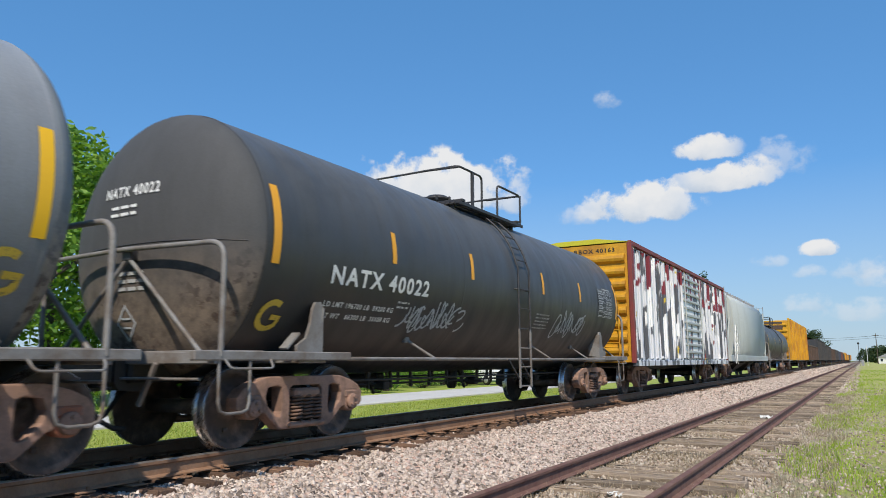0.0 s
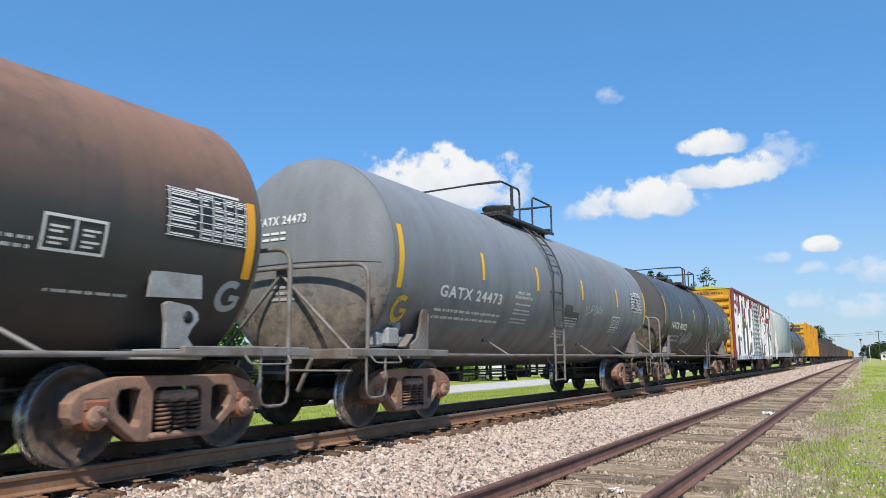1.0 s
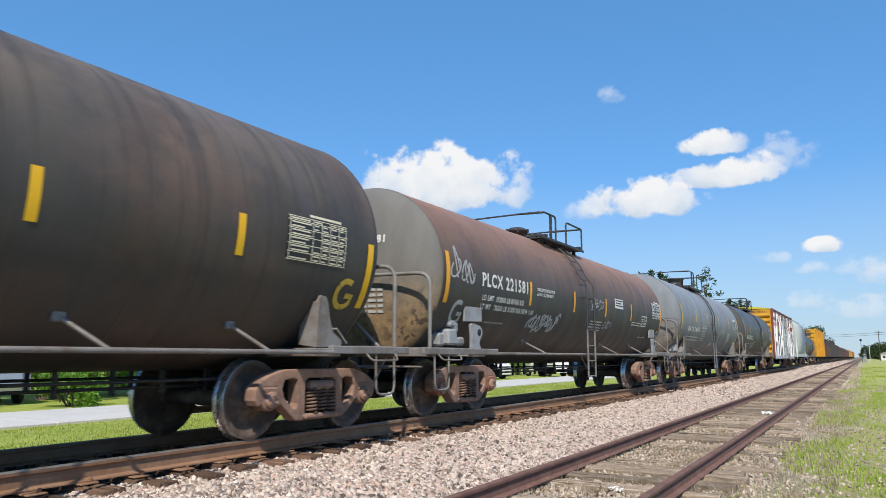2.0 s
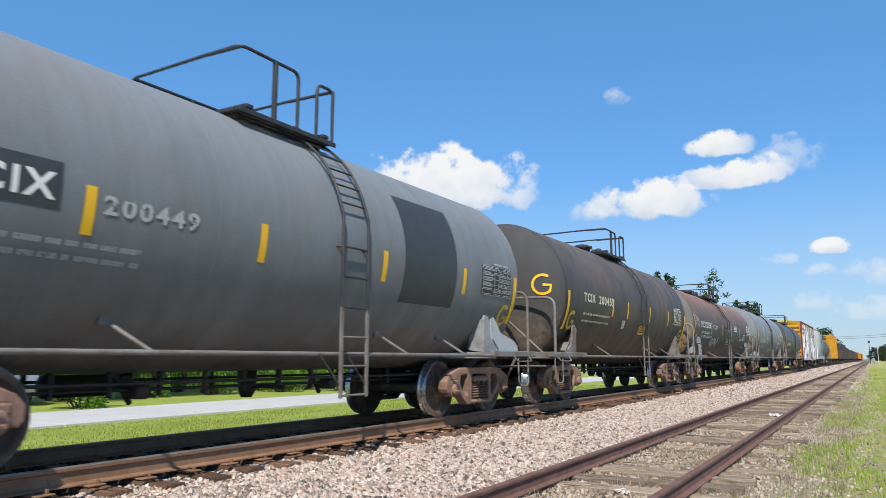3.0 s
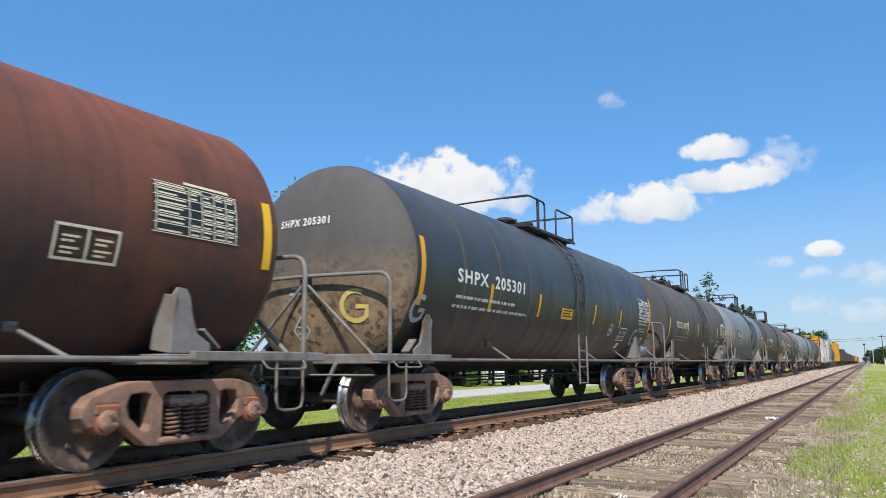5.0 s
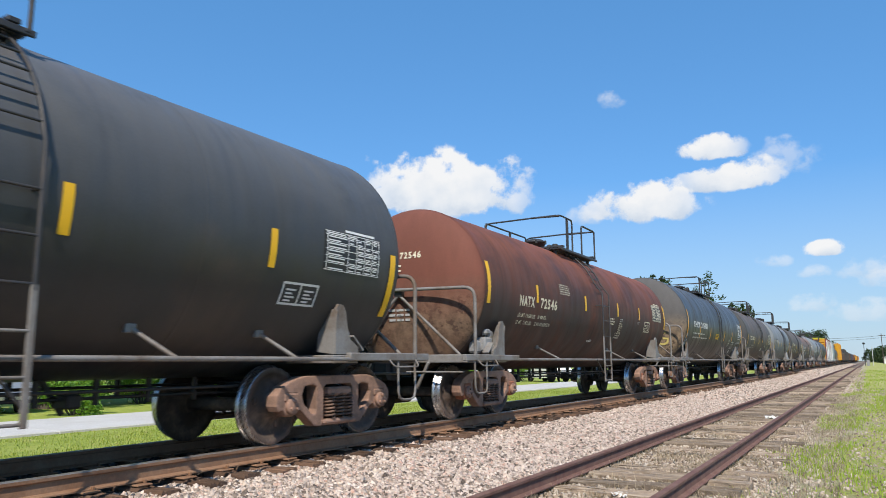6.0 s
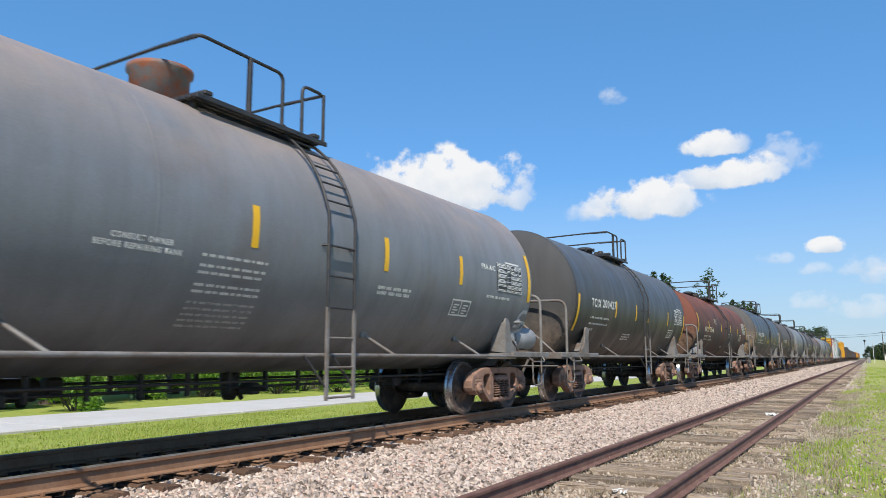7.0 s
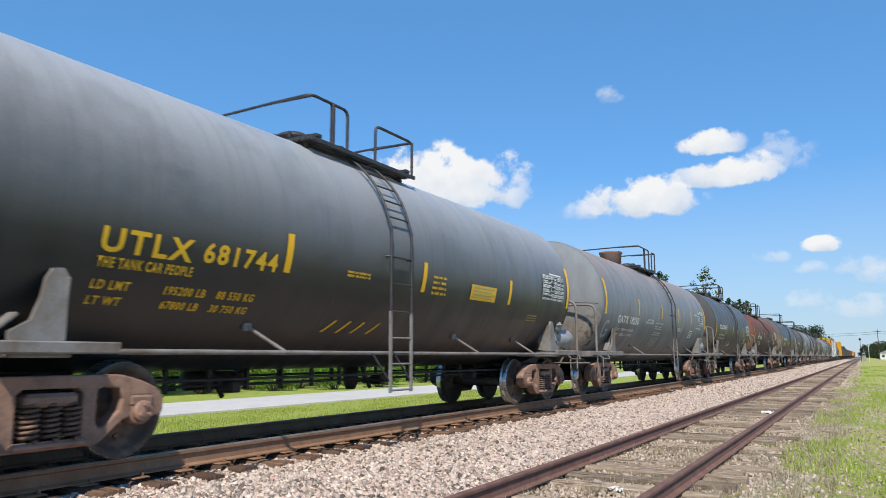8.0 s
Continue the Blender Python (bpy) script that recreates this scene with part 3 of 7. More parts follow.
            if splash and k > 0 and sx > 0:
                s = Shape()
                s.prism([(yb + 0.2, 1.07), (yb + 1.25, 1.07), (yb + 1.22, 1.17), (yb + 1.05, 1.27), (yb + 0.8, 1.33), (yb + 0.55, 1.38), (yb + 0.4, 1.52), (yb + 0.25, 1.66), (yb + 0.15, 1.60)], 1.37, 1.40)
                part("gusset", s, MAT["chalk"], car, "gusset plate splashed with white paint")
            # sill step at the corner
            s = Shape()
            s.tube(smooth_path([(sx * 1.49, k * (e - 0.06), 1.0), (sx * 1.50, k * (e - 0.06), 0.46), (sx * 1.50, k * (e - 0.48), 0.46), (sx * 1.49, k * (e - 0.48), 1.0)], 3), 0.017, 6)
            part("sill_step", s, MAT["steel_grey"], car)
            s = Shape()
            s.tube(smooth_path([(sx * 1.53, k * (e - 0.10), 0.99), (sx * 1.60, k * (e - 0.12), 0.90), (sx * 1.60, k * (e - 0.72), 0.90), (sx * 1.53, k * (e - 0.74), 0.99)]), 0.013, 6)
            part("grab_iron", s, MAT["steel_grey"], car)
        # hand rail round the end
        s = Shape()
        yr, top = k * (reach + 0.07), 2.18
        s.tube(smooth_path([(1.50, yr - k * 0.0, 1.02), (1.50, yr, top), (0.0, yr + k * 0.06, top + 0.02), (-1.50, yr, top), (-1.50, yr, 1.02)], 6, 0.42), 0.029, 8)
        part("end_handrail", s, MAT["steel_grey"], car, "bent pipe hand rail round the end platform")
        s = Shape()
        s.box((0, k * (reach + 0.03), top - 0.02), (0.16, 0.12, 0.16), None, 0.01)
        part("rail_bracket", s, MAT["black_bar"], car)
        if brace:
            for x in (-1.05, 1.25):
                s = Shape()
                s.tube([(0.0, k * (reach + 0.06), top - 0.06), (x, yr + k * 0.03, 1.06)], 0.026, 6)
                part("handrail_brace", s, MAT["steel_grey"], car)
        if brake_wheel == k:
            s = Shape()
            s.tube([(-0.75 + math.cos(q) * 0.28, yr + 0.16, 1.85 + math.sin(q) * 0.28) for q in np.linspace(0, 6.283, 25)[:-1]], 0.022, 6, True)
            for q in np.linspace(0, 6.283, 6)[:-1]:
                s.tube([(-0.75, yr + 0.12, 1.85), (-0.75 + math.cos(q) * 0.28, yr + 0.16, 1.85 + math.sin(q) * 0.28)], 0.014, 5)
            s.box((-0.75, yr + 0.02, 1.6), (0.3, 0.16, 0.7), None, 0.03)
            part("brake_wheel", s, MAT["hose"], car, "black hand brake wheel on the end")
        if valves and k < 0:
            s = Shape()
            for dx, dy, dz, a, b2, c2 in ((0, 0, 0.20, 0.26, 0.30, 0.26), (0.02, 0.16, 0.36, 0.16, 0.16, 0.18), (-0.05, -0.20, 0.16, 0.18, 0.18, 0.22), (0.05, 0.02, 0.42, 0.12, 0.2, 0.12), (0, 0.36, 0.14, 0.14, 0.3, 0.14)):
                s.box((1.18 + dx, -e + 0.95 + dy, 1.06 + dz), (a, b2, c2), None, 0.035)
            part("brake_valve", s, MAT["reservoir"], car, "pale grey air brake valve block on the end platform")
            for j in range(3):
                s = Shape()
                s.tube(smooth_path([(1.1, -e + 0.9 + j * 0.1, 1.25), (0.6, -e + 0.5 + j * 0.08, 1.35 - j * 0.06), (-0.3, -e + 0.3 + j * 0.06, 1.15)]), 0.014, 6)
                part("air_pipe", s, MAT["steel_grey"], car)
        if tank_air and k > 0:
            s = Shape()
            s.lathe([(-0.48, 0.06), (-0.44, 0.17), (-0.36, 0.215), (0.36, 0.215), (0.44, 0.17), (0.48, 0.06)], 20, "y", (1.12, bolster + 0.75, 1.34))
            part("air_reservoir", s, MAT["reservoir"], car, "grey air reservoir lying on the end platform")
            s = Shape()
            s.lathe([(0.17 * math.sin(a), max(0.17 * math.cos(a), 0.01)) for a in np.linspace(-1.5, 1.5, 11)], 18, "z", (1.26, bolster + 0.12, 1.62))
            s.lathe([(-0.02, 0.19), (0.02, 0.19)], 18, "z", (1.26, bolster + 0.12, 1.62))
            s.box((1.22, bolster + 0.12, 1.34), (0.16, 0.20, 0.30), None, 0.04)
            s.box((1.20, bolster + 0.02, 1.22), (0.30, 0.36, 0.16), None, 0.05)
            part("brake_valve", s, MAT["reservoir"], car, "grey air brake valve")
        s = Shape()
        for x in (-0.55, 0.55):
            s.box((x, k * (e + 0.02), 0.74), (0.05, 0.05, 0.5), Matrix.Rotation(0.5 * (1 if x > 0 else -1), 4, "Y"), 0.008)
        s.tube([(-1.35, k * (e + 0.05), 0.80), (1.35, k * (e + 0.05), 0.80)], 0.016, 6)
        part("uncoupling_lever", s, MAT["steel_grey"], car)
    # long side rails with their struts
    for sx in (1, -1):
        s = Shape()
        s.tube([(sx * 1.50, -bolster + 0.3, 1.0), (sx * 1.50, bolster - 0.3, 1.0)], 0.026, 8)
        part("side_rail", s, MAT["steel_grey"], car, "long grey pipe rail along the shell")
        for y in (-bolster * 0.56, bolster * 0.0 + 1.6, bolster * 0.72):
            s = Shape()
            d = -43
            p = Vector(on_shell(y - 0.26, d, r, zc, 0.0))
            p.x *= sx
            s.tube([p, Vector((sx * 1.50, y, 1.0))], 0.026, 4)
            s.box((p.x, p.y, p.z), (0.06, 0.12, 0.10), None, 0.01)
            part("rail_strut", s, MAT["steel_grey"], car)
    # ladders, bent over the shell to the top platform
    pz, px = zc + 1.42 * r / 1.56, 0.80
    for sx in (1, -1):
        s = Shape()
        y0, y1 = ladder - ladder_w / 2, ladder + ladder_w / 2
        for y in (y0, y1):
            over = [(q.x * sx, q.y, q.z) for q in arc((0, zc), r + 0.075, 16, 62, 9, y)]
            s.tube([(sx * 1.62, y, 1.50), (sx * 1.62, y, zc + 0.30)] + over[1:], 0.020, 6)
            s.box((sx * 1.62, y, 1.02), (0.03, 0.055, 1.06), None, 0.006, 1)
        for z in (0.52, 0.86, 1.20, 1.55, 1.92, 2.28):
            s.tube([(sx * 1.62, y0, z), (sx * 1.62, y1, z)], 0.014, 6, False, 1 if z < 1.5 else 0)
        for d in (17, 26, 35, 44, 53, 61):
            a = arc((0, zc), r + 0.075, d, d + 1, 2, 0)[0]
            s.tube([(a.x * sx, y0, a.z), (a.x * sx, y1, a.z)], 0.013, 6)
        for y in (y0, y1):
            s.tube([(sx * 1.62, y, 2.28), (sx * (math.sqrt(r * r - (2.28 - zc) ** 2) - 0.01), y - 0.04, 2.28)], 0.016, 6)
            s.tube([(sx * 1.62, y, 0.62), (sx * 1.52, y - 0.28, 1.0)], 0.016, 6)
        part("ladder", s, [MAT["black_bar"] if lit else MAT["steel_grey"], MAT["steel_grey"]], car, "narrow steel ladder bent over the shell")
    # top platform with railings
    yc = ladder + 0.02
    s = Shape()
    for sx in (1, -1):
        for q in (-0.15, -0.05, 0.05, 0.15):
            s.box((sx * (px + q), yc + (fore - aft) / 2, pz), (0.075, fore + aft, 0.035), None, 0.006)
        s.box((sx * (px + 0.21), yc + (fore - aft) / 2, pz - 0.015), (0.03, fore + aft + 0.04, 0.06), None, 0.006)
        for y in np.linspace(0.06 - aft, fore - 0.06, 5):
            s.box((sx * (px + 0.02), yc + y, pz - 0.004), (0.42, 0.04, 0.03), None, 0.004)
        for y in (0.11 - aft, 0.0, fore - 0.11):
            s.box((sx * px, yc + y, pz - 0.14), (0.08, 0.05, 0.24), None, 0.006)
    for y in (0.16 - aft, fore - 0.16):
        s.box((0, yc + y, pz + 0.06), (2.0, 0.12, 0.05), None, 0.008)
    part("top_platform", s, MAT["black_bar"], car, "dark grating platform round the hatch")
    for sx in (1, -1):
        s = Shape()
        x, t = sx * (px + 0.18), pz + rail_h
        a, b = (yc - aft, ladder - 0.42) if sx > 0 else (yc - aft, yc + fore)
        s.tube(smooth_path([(x, b, pz), (x, b, t), (x, a, t), (x * 0.25, a, t)] if sx > 0 else [(x, b, pz), (x, b, t), (x, a, t), (x, a, pz)]), 0.022, 8)
        s.box((x, (a * 0.42 + b * 0.58), (pz + t) / 2), (0.055, 0.055, t - pz), None, 0.008)
        part("platform_railing", s, MAT["black_bar"], car, "bent pipe railing")
        if sx > 0:
            s = Shape()
            yb2 = ladder + (0.25 if fore > 1 else -0.06)
            s.tube(smooth_path([(x, yb2, pz), (x, yb2, t - 0.02), (x, yc + fore - 0.02, t - 0.02), (x * 0.2, yc + fore - 0.02, t - 0.02)]), 0.022, 8)
            s.tube([(x, yc + fore - 0.02, pz), (x, yc + fore - 0.02, t - 0.02)], 0.022, 8)
            part("platform_railing", s, MAT["black_bar"], car, "bent pipe railing")
    for y, sg in ((yc - aft, -1), (yc + fore, 1)):
        s = Shape()
        s.tube(smooth_path([(px + 0.16, y, pz + rail_h - 0.02), (0.3, y, pz + rail_h), (-px - 0.16, y, pz + rail_h - 0.02), (-px - 0.16, y, pz)]), 0.020, 8)
        part("end_railing", s, MAT["black_bar"], car)
    s = Shape()
    if dome == "hatch":
        s.lathe([(zc + r - 0.05, 0.23), (zc + r + 0.16, 0.23), (zc + r + 0.17, 0.28), (zc + r + 0.20, 0.28), (zc + r + 0.26, 0.17), (zc + r + 0.28, 0.05)], 24, "z", (0.0, yc - 0.45, 0))
        for a in range(6):
            s.box((math.cos(a * 1.047) * 0.28, yc - 0.45 + math.sin(a * 1.047) * 0.28, zc + r + 0.17), (0.05, 0.05, 0.10), None, 0.01)
        part("hatch", s, MAT["black_bar"], car, "round bolted hatch cover")
    else:
        s.lathe([(zc + r - 0.05, 0.33), (zc + r + 0.34, 0.34), (zc + r + 0.38, 0.38), (zc + r + 0.43, 0.38), (zc + r + 0.435, 0.32), (zc + r + 0.36, 0.30)], 28, "z", (0.0, ladder + dome_at, 0))
        part("valve_housing", s, MAT["housing"] if dome == "rust" else MAT["black_bar"], car, "round valve housing on the crown")
        s = Shape()
        s.lathe([(zc + r - 0.05, 0.25), (zc + r + 0.18, 0.25), (zc + r + 0.24, 0.12)], 20, "z", (0.05, yc + 0.2, 0))
        part("hatch", s, MAT["black_bar"], car)
    for y, hh, rr in ((yc + 0.35, 0.22, 0.09), (yc + 0.62, 0.16, 0.06), (yc - 0.05, 0.14, 0.07)):
        s = Shape()
        s.lathe([(zc + r - 0.04, rr), (zc + r + hh, rr), (zc + r + hh + 0.03, rr * 0.6)], 12, "z", (0.22, y, 0))
        part("valve", s, MAT["dark_steel"], car)
    # underside: outlet, brake rod, air tank and pipes
    s = Shape()
    s.lathe([(0.46, 0.07), (0.54, 0.11), (zc - r + 0.05, 0.13)], 16, "z", (0, 0.1, 0))
    s.box((0.35, 0.1, 0.60), (0.6, 0.05, 0.05), None, 0.01)
    part("bottom_outlet", s, MAT["dark_steel"], car)
    s = Shape()
    for x, z in ((0.25, 0.62), (-0.55, 0.70), (0.62, 0.70)):
        s.tube([(x, -bolster + 0.4, z), (x, bolster - 0.4, z)], 0.018, 6)
    for i, y in enumerate(np.arange(-bolster + 1.2, bolster - 1.0, 0.62)):
        s.box((0.25, y, 0.68), (0.05, 0.05, 0.26), None, 0.006)
        if i % 2:
            s.box((-0.55, y + 0.2, 0.70), (0.05, 0.05, 0.26), None, 0.006)
        if i % 5 == 2:
            s.box((0.1, y + 0.25, 0.64), (0.05, 0.05, 0.42), Matrix.Rotation(0.6, 4, "X"), 0.006)
            s.box((0.3, y + 0.3, 0.60), (0.22, 0.16, 0.14), None, 0.02)
    part("brake_rod", s, MAT["dark_steel"], car)
    s = Shape()
    s.lathe([(-0.40, 0.05), (-0.37, 0.12), (0.37, 0.12), (0.40, 0.05)], 16, "y", (-0.35, -bolster * 0.45, 0.66))
    s.box((-0.35, -bolster * 0.45 + 0.55, 0.68), (0.18, 0.2, 0.2), None, 0.03)
    part("brake_cylinder", s, MAT["dark_steel"], car)
    # markings
    for y in stripes:
        s = Shape()
        shell_patch(s, y - 0.05, y + 0.05, stripe_at[0], stripe_at[1], r, zc)
        part("reflector_stripe", s, MAT[stripe_mat], car)
    for y in (-rear + 0.12, front - 0.09):
        s = Shape()
        shell_patch(s, y - 0.06, y + 0.06, end_stripe[0], end_stripe[1], r, zc, 0.009)
        part("reflector_stripe", s, MAT[stripe_mat], car, "tall reflector stripe beside the end")
    return car


def data_panel(car, y0, y1, d0, d1, r, zc, ink="white_ink", rows=11, seed=3):
    rng = random.Random(seed)
    s = Shape()
    shell_patch(s, y0, y1, d0, d1, r, zc, 0.008, 0)
    rh = (d1 - d0) / rows
    w = y1 - y0
    cols = [0.03, 0.40, 0.55, 0.70, 0.85, 0.98]
    for i in range(rows + 1):
        if i % 2 == 0 or i == rows:
            shell_patch(s, y0, y1, d0 + rh * i - 0.16, d0 + rh * i + 0.16, r, zc, 0.011, 1)
    for q in cols:
        shell_patch(s, y0 + q * w - 0.006, y0 + q * w + 0.006, d0, d1, r, zc, 0.0115, 1)
    for i in range(rows):
        for a, b in zip(cols, cols[1:]):
            if rng.random() < 0.88:
                e = a + (b - a) * rng.uniform(0.6, 0.92)
                d = d0 + rh * (i + 0.3)
                shell_patch(s, y0 + (a + 0.02) * w, y0 + e * w, d, d + rh * 0.38, r, zc, 0.012, 1)
    shell_patch(s, y0 + 0.35 * w, y0 + 0.9 * w, d1 + 0.9, d1 + 2.0, r, zc, 0.011, 1)
    return part("data_panel", s, [MAT["plate_black"], MAT[ink]], car, "black panel with rows of small white print")


def small_box(car, y0, y1, d0, d1, r, zc, ink="white_ink"):
    s = Shape()
    for a, b in ((y0, y0 + 0.025), (y1 - 0.025, y1), ((y0 + y1) / 2 - 0.012, (y0 + y1) / 2 + 0.012)):
        shell_patch(s, a, b, d0, d1, r, zc, 0.008)
    for d in (d0, d1):
        shell_patch(s, y0, y1, d - 0.5, d + 0.5, r, zc, 0.009)
    for y in ((y0 * 3 + y1) / 4, (y0 + 3 * y1) / 4):
        for t in (0.3, 0.65):
            d = d0 + (d1 - d0) * t
            shell_patch(s, y - 0.08, y + 0.08, d, d + 0.8, r, zc, 0.009)
            shell_patch(s, y - 0.08, y + 0.03, d - 1.6, d - 0.8, r, zc, 0.009)
    return part("inspection_box", s, MAT[ink], car)


def head_mark(car, body, half, head, r, zc, mat, width=0.95, height=0.12, zoff=0.55, x0=-0.55):
    """Letters that lie on the domed end facing backwards."""
    me = letters_mesh(body, height, width)
    for v in me.vertices:
        x, z = x0 + v.co.x, zoff + v.co.y
        q = min(math.hypot(x, z) / r, 0.98)
        a = math.asin(min(q ** (1 / 0.85), 1))
        v.co = (x, -half - head * math.cos(a) - 0.012, zc + z)
    me.materials.clear()
    me.materials.append(mat)
    return tagged(part("lettering", me, None, car), kind="stuff")


def head_point(x, z, half, head, r, zc, lift=0.012):
    q = min(math.hypot(x, z) / r, 0.98)
    return (x, -half - head * math.cos(math.asin(min(q ** (1 / 0.85), 1))) - lift, zc + z)


def head_strip(s, x0, x1, z0, z1, half, head, r, zc, mi=0, slant=0.0):
    n = 6
    vs = []
    for i in range(n + 1):
        u = i / n
        x = x0 + (x1 - x0) * u
        vs += [head_point(x, z0 + slant * u, half, head, r, zc), head_point(x, z1 + slant * u, half, head, r, zc)]
    return s.add(vs, [(2 * i, 2 * i + 2, 2 * i + 3, 2 * i + 1) for i in range(n)], False, mi)


def head_print(car, half, head, r, zc, ink, z=0.36, x0=-0.45, rows=2, w=0.42, h=0.035):
    s = Shape()
    for i in range(rows):
        x = x0
        for f in (0.34, 0.36, 0.24):
            head_strip(s, x, x + w * f, z - i * 0.085, z - i * 0.085 + h, half, head, r, zc)
            x += w * f + 0.03
    tagged(part("small_print", s, ink, car), kind="stuff")


def head_diamond(car, half, head, r, zc, x=-0.15, z=-0.95, size=0.17):
    s = Shape()
    n = 8
    for a, b in (((0, 1), (1, 0)), ((1, 0), (0, -1)), ((0, -1), (-1, 0)), ((-1, 0), (0, 1))):
        vs = []
        for i in range(n + 1):
            u = i / n
            px, pz = a[0] + (b[0] - a[0]) * u, a[1] + (b[1] - a[1]) * u
            for k in (1.0, 0.82):
                vs.append(head_point(x + px * size * k, z + pz * size * 1.25 * k, half, head, r, zc))
        s.add(vs, [(2 * i, 2 * i + 2, 2 * i + 3, 2 * i + 1) for i in range(n)])
    for k in (-0.05, 0.05):
        head_strip(s, x - 0.08, x + 0.08, z + k - 0.012, z + k + 0.012, half, head, r, zc)
    part("placard_holder", s, MAT["chalk"], car, "pale diamond placard frame on the end")


def head_seam(car, half, head, r, zc, paint, z=-0.12):
    """The weld across the end, slightly bowed."""
    s = Shape()
    pts = [head_point(x, z + 0.05 * (1 - (x / r) ** 2), half, head, r, zc, 0.001) for x in np.linspace(-r * 0.93, r * 0.93, 25)]
    s.tube(pts, 0.008, 5)
    part("weld_seam", s, paint, car)


def head_g(car, x, z, size, half, head, r, zc, mat, width=0.055):
    """A sprayed loop with a bar on the domed end."""
    pts = [(x + size * 0.5 * math.cos(q), z + size * 0.5 * math.sin(q)) for q in np.linspace(1.0, 5.5, 18)]
    pts += [(x + size * 0.42, z - size * 0.04), (x + size * 0.02, z - size * 0.02)]
    vs = []
    for i, (a, b) in enumerate(pts):
        p, q = pts[max(i - 1, 0)], pts[min(i + 1, len(pts) - 1)]
        tx, tz = q[0] - p[0], q[1] - p[1]
        n = math.hypot(tx, tz) or 1
        nx, nz2 = -tz / n * width / 2, tx / n * width / 2
        vs += [head_point(a + nx, b + nz2, half, head, r, zc, 0.014), head_point(a - nx, b - nz2, half, head, r, zc, 0.014)]
    s = Shape().add(vs, [(2 * i, 2 * i + 2, 2 * i + 3, 2 * i + 1) for i in range(len(pts) - 1)])
    part("yard_mark", s, mat, car)


# ---- the train's tank cars, in order from the front ----
MAT["housing"] = worn("rusty_housing", (0.16, 0.15, 0.15), (0.30, 0.10, 0.05), 0.7, 0.0, 3.0, (0.42, 0.55))
# neutral grey crowns paint in light; brown and red ones are rust and dust
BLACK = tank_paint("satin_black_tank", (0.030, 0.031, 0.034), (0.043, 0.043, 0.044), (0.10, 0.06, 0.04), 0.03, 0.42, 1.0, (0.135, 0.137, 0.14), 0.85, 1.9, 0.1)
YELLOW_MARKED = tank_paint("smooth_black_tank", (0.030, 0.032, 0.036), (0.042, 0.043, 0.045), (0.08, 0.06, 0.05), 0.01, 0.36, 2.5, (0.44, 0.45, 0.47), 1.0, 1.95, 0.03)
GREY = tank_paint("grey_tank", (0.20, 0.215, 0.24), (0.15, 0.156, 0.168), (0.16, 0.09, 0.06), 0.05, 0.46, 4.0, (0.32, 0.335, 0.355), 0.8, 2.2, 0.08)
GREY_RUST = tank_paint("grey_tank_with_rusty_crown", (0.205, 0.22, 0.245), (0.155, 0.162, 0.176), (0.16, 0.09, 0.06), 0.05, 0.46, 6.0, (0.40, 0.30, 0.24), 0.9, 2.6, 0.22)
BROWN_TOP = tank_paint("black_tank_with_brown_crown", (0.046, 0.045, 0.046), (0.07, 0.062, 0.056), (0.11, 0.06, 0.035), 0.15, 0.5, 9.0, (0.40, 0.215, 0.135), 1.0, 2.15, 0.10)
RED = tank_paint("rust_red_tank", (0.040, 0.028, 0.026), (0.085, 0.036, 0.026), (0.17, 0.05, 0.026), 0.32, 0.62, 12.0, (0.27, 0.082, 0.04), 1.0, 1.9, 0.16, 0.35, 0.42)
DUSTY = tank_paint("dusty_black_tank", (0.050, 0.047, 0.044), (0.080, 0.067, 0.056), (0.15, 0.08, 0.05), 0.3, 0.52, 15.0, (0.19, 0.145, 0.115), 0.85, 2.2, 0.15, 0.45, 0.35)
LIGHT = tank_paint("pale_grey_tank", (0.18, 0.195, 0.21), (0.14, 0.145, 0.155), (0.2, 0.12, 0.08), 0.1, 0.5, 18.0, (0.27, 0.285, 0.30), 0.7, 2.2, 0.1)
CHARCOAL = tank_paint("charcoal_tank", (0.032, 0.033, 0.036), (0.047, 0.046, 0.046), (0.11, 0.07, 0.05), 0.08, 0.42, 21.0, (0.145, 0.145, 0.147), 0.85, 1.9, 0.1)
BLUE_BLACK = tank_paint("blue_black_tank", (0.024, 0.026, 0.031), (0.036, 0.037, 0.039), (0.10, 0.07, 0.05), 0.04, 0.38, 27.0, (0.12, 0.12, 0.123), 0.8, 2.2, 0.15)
MAT["weld_band"] = plain("dull_weld_band", (0.085, 0.078, 0.07), 0.7)
MAT["faded_yellow"] = chipped("faded_yellow_spray", (0.55, 0.44, 0.14), (0.28, 0.20, 0.10), 0.8, 0.45, 12.0)
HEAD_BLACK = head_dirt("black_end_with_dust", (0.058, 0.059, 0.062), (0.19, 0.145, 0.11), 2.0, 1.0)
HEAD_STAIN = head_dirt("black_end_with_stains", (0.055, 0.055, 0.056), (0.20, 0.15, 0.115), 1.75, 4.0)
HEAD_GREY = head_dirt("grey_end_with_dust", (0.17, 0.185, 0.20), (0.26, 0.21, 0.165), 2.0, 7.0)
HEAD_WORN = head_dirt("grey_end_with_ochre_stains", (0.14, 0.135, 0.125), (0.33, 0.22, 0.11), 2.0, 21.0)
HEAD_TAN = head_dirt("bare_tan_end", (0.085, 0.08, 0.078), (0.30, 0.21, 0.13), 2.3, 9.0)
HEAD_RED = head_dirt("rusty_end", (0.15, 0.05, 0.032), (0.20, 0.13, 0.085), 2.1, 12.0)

R1, Z1, R2, Z2 = 1.56, 2.35, 1.46, 2.26
rng = random.Random(77)
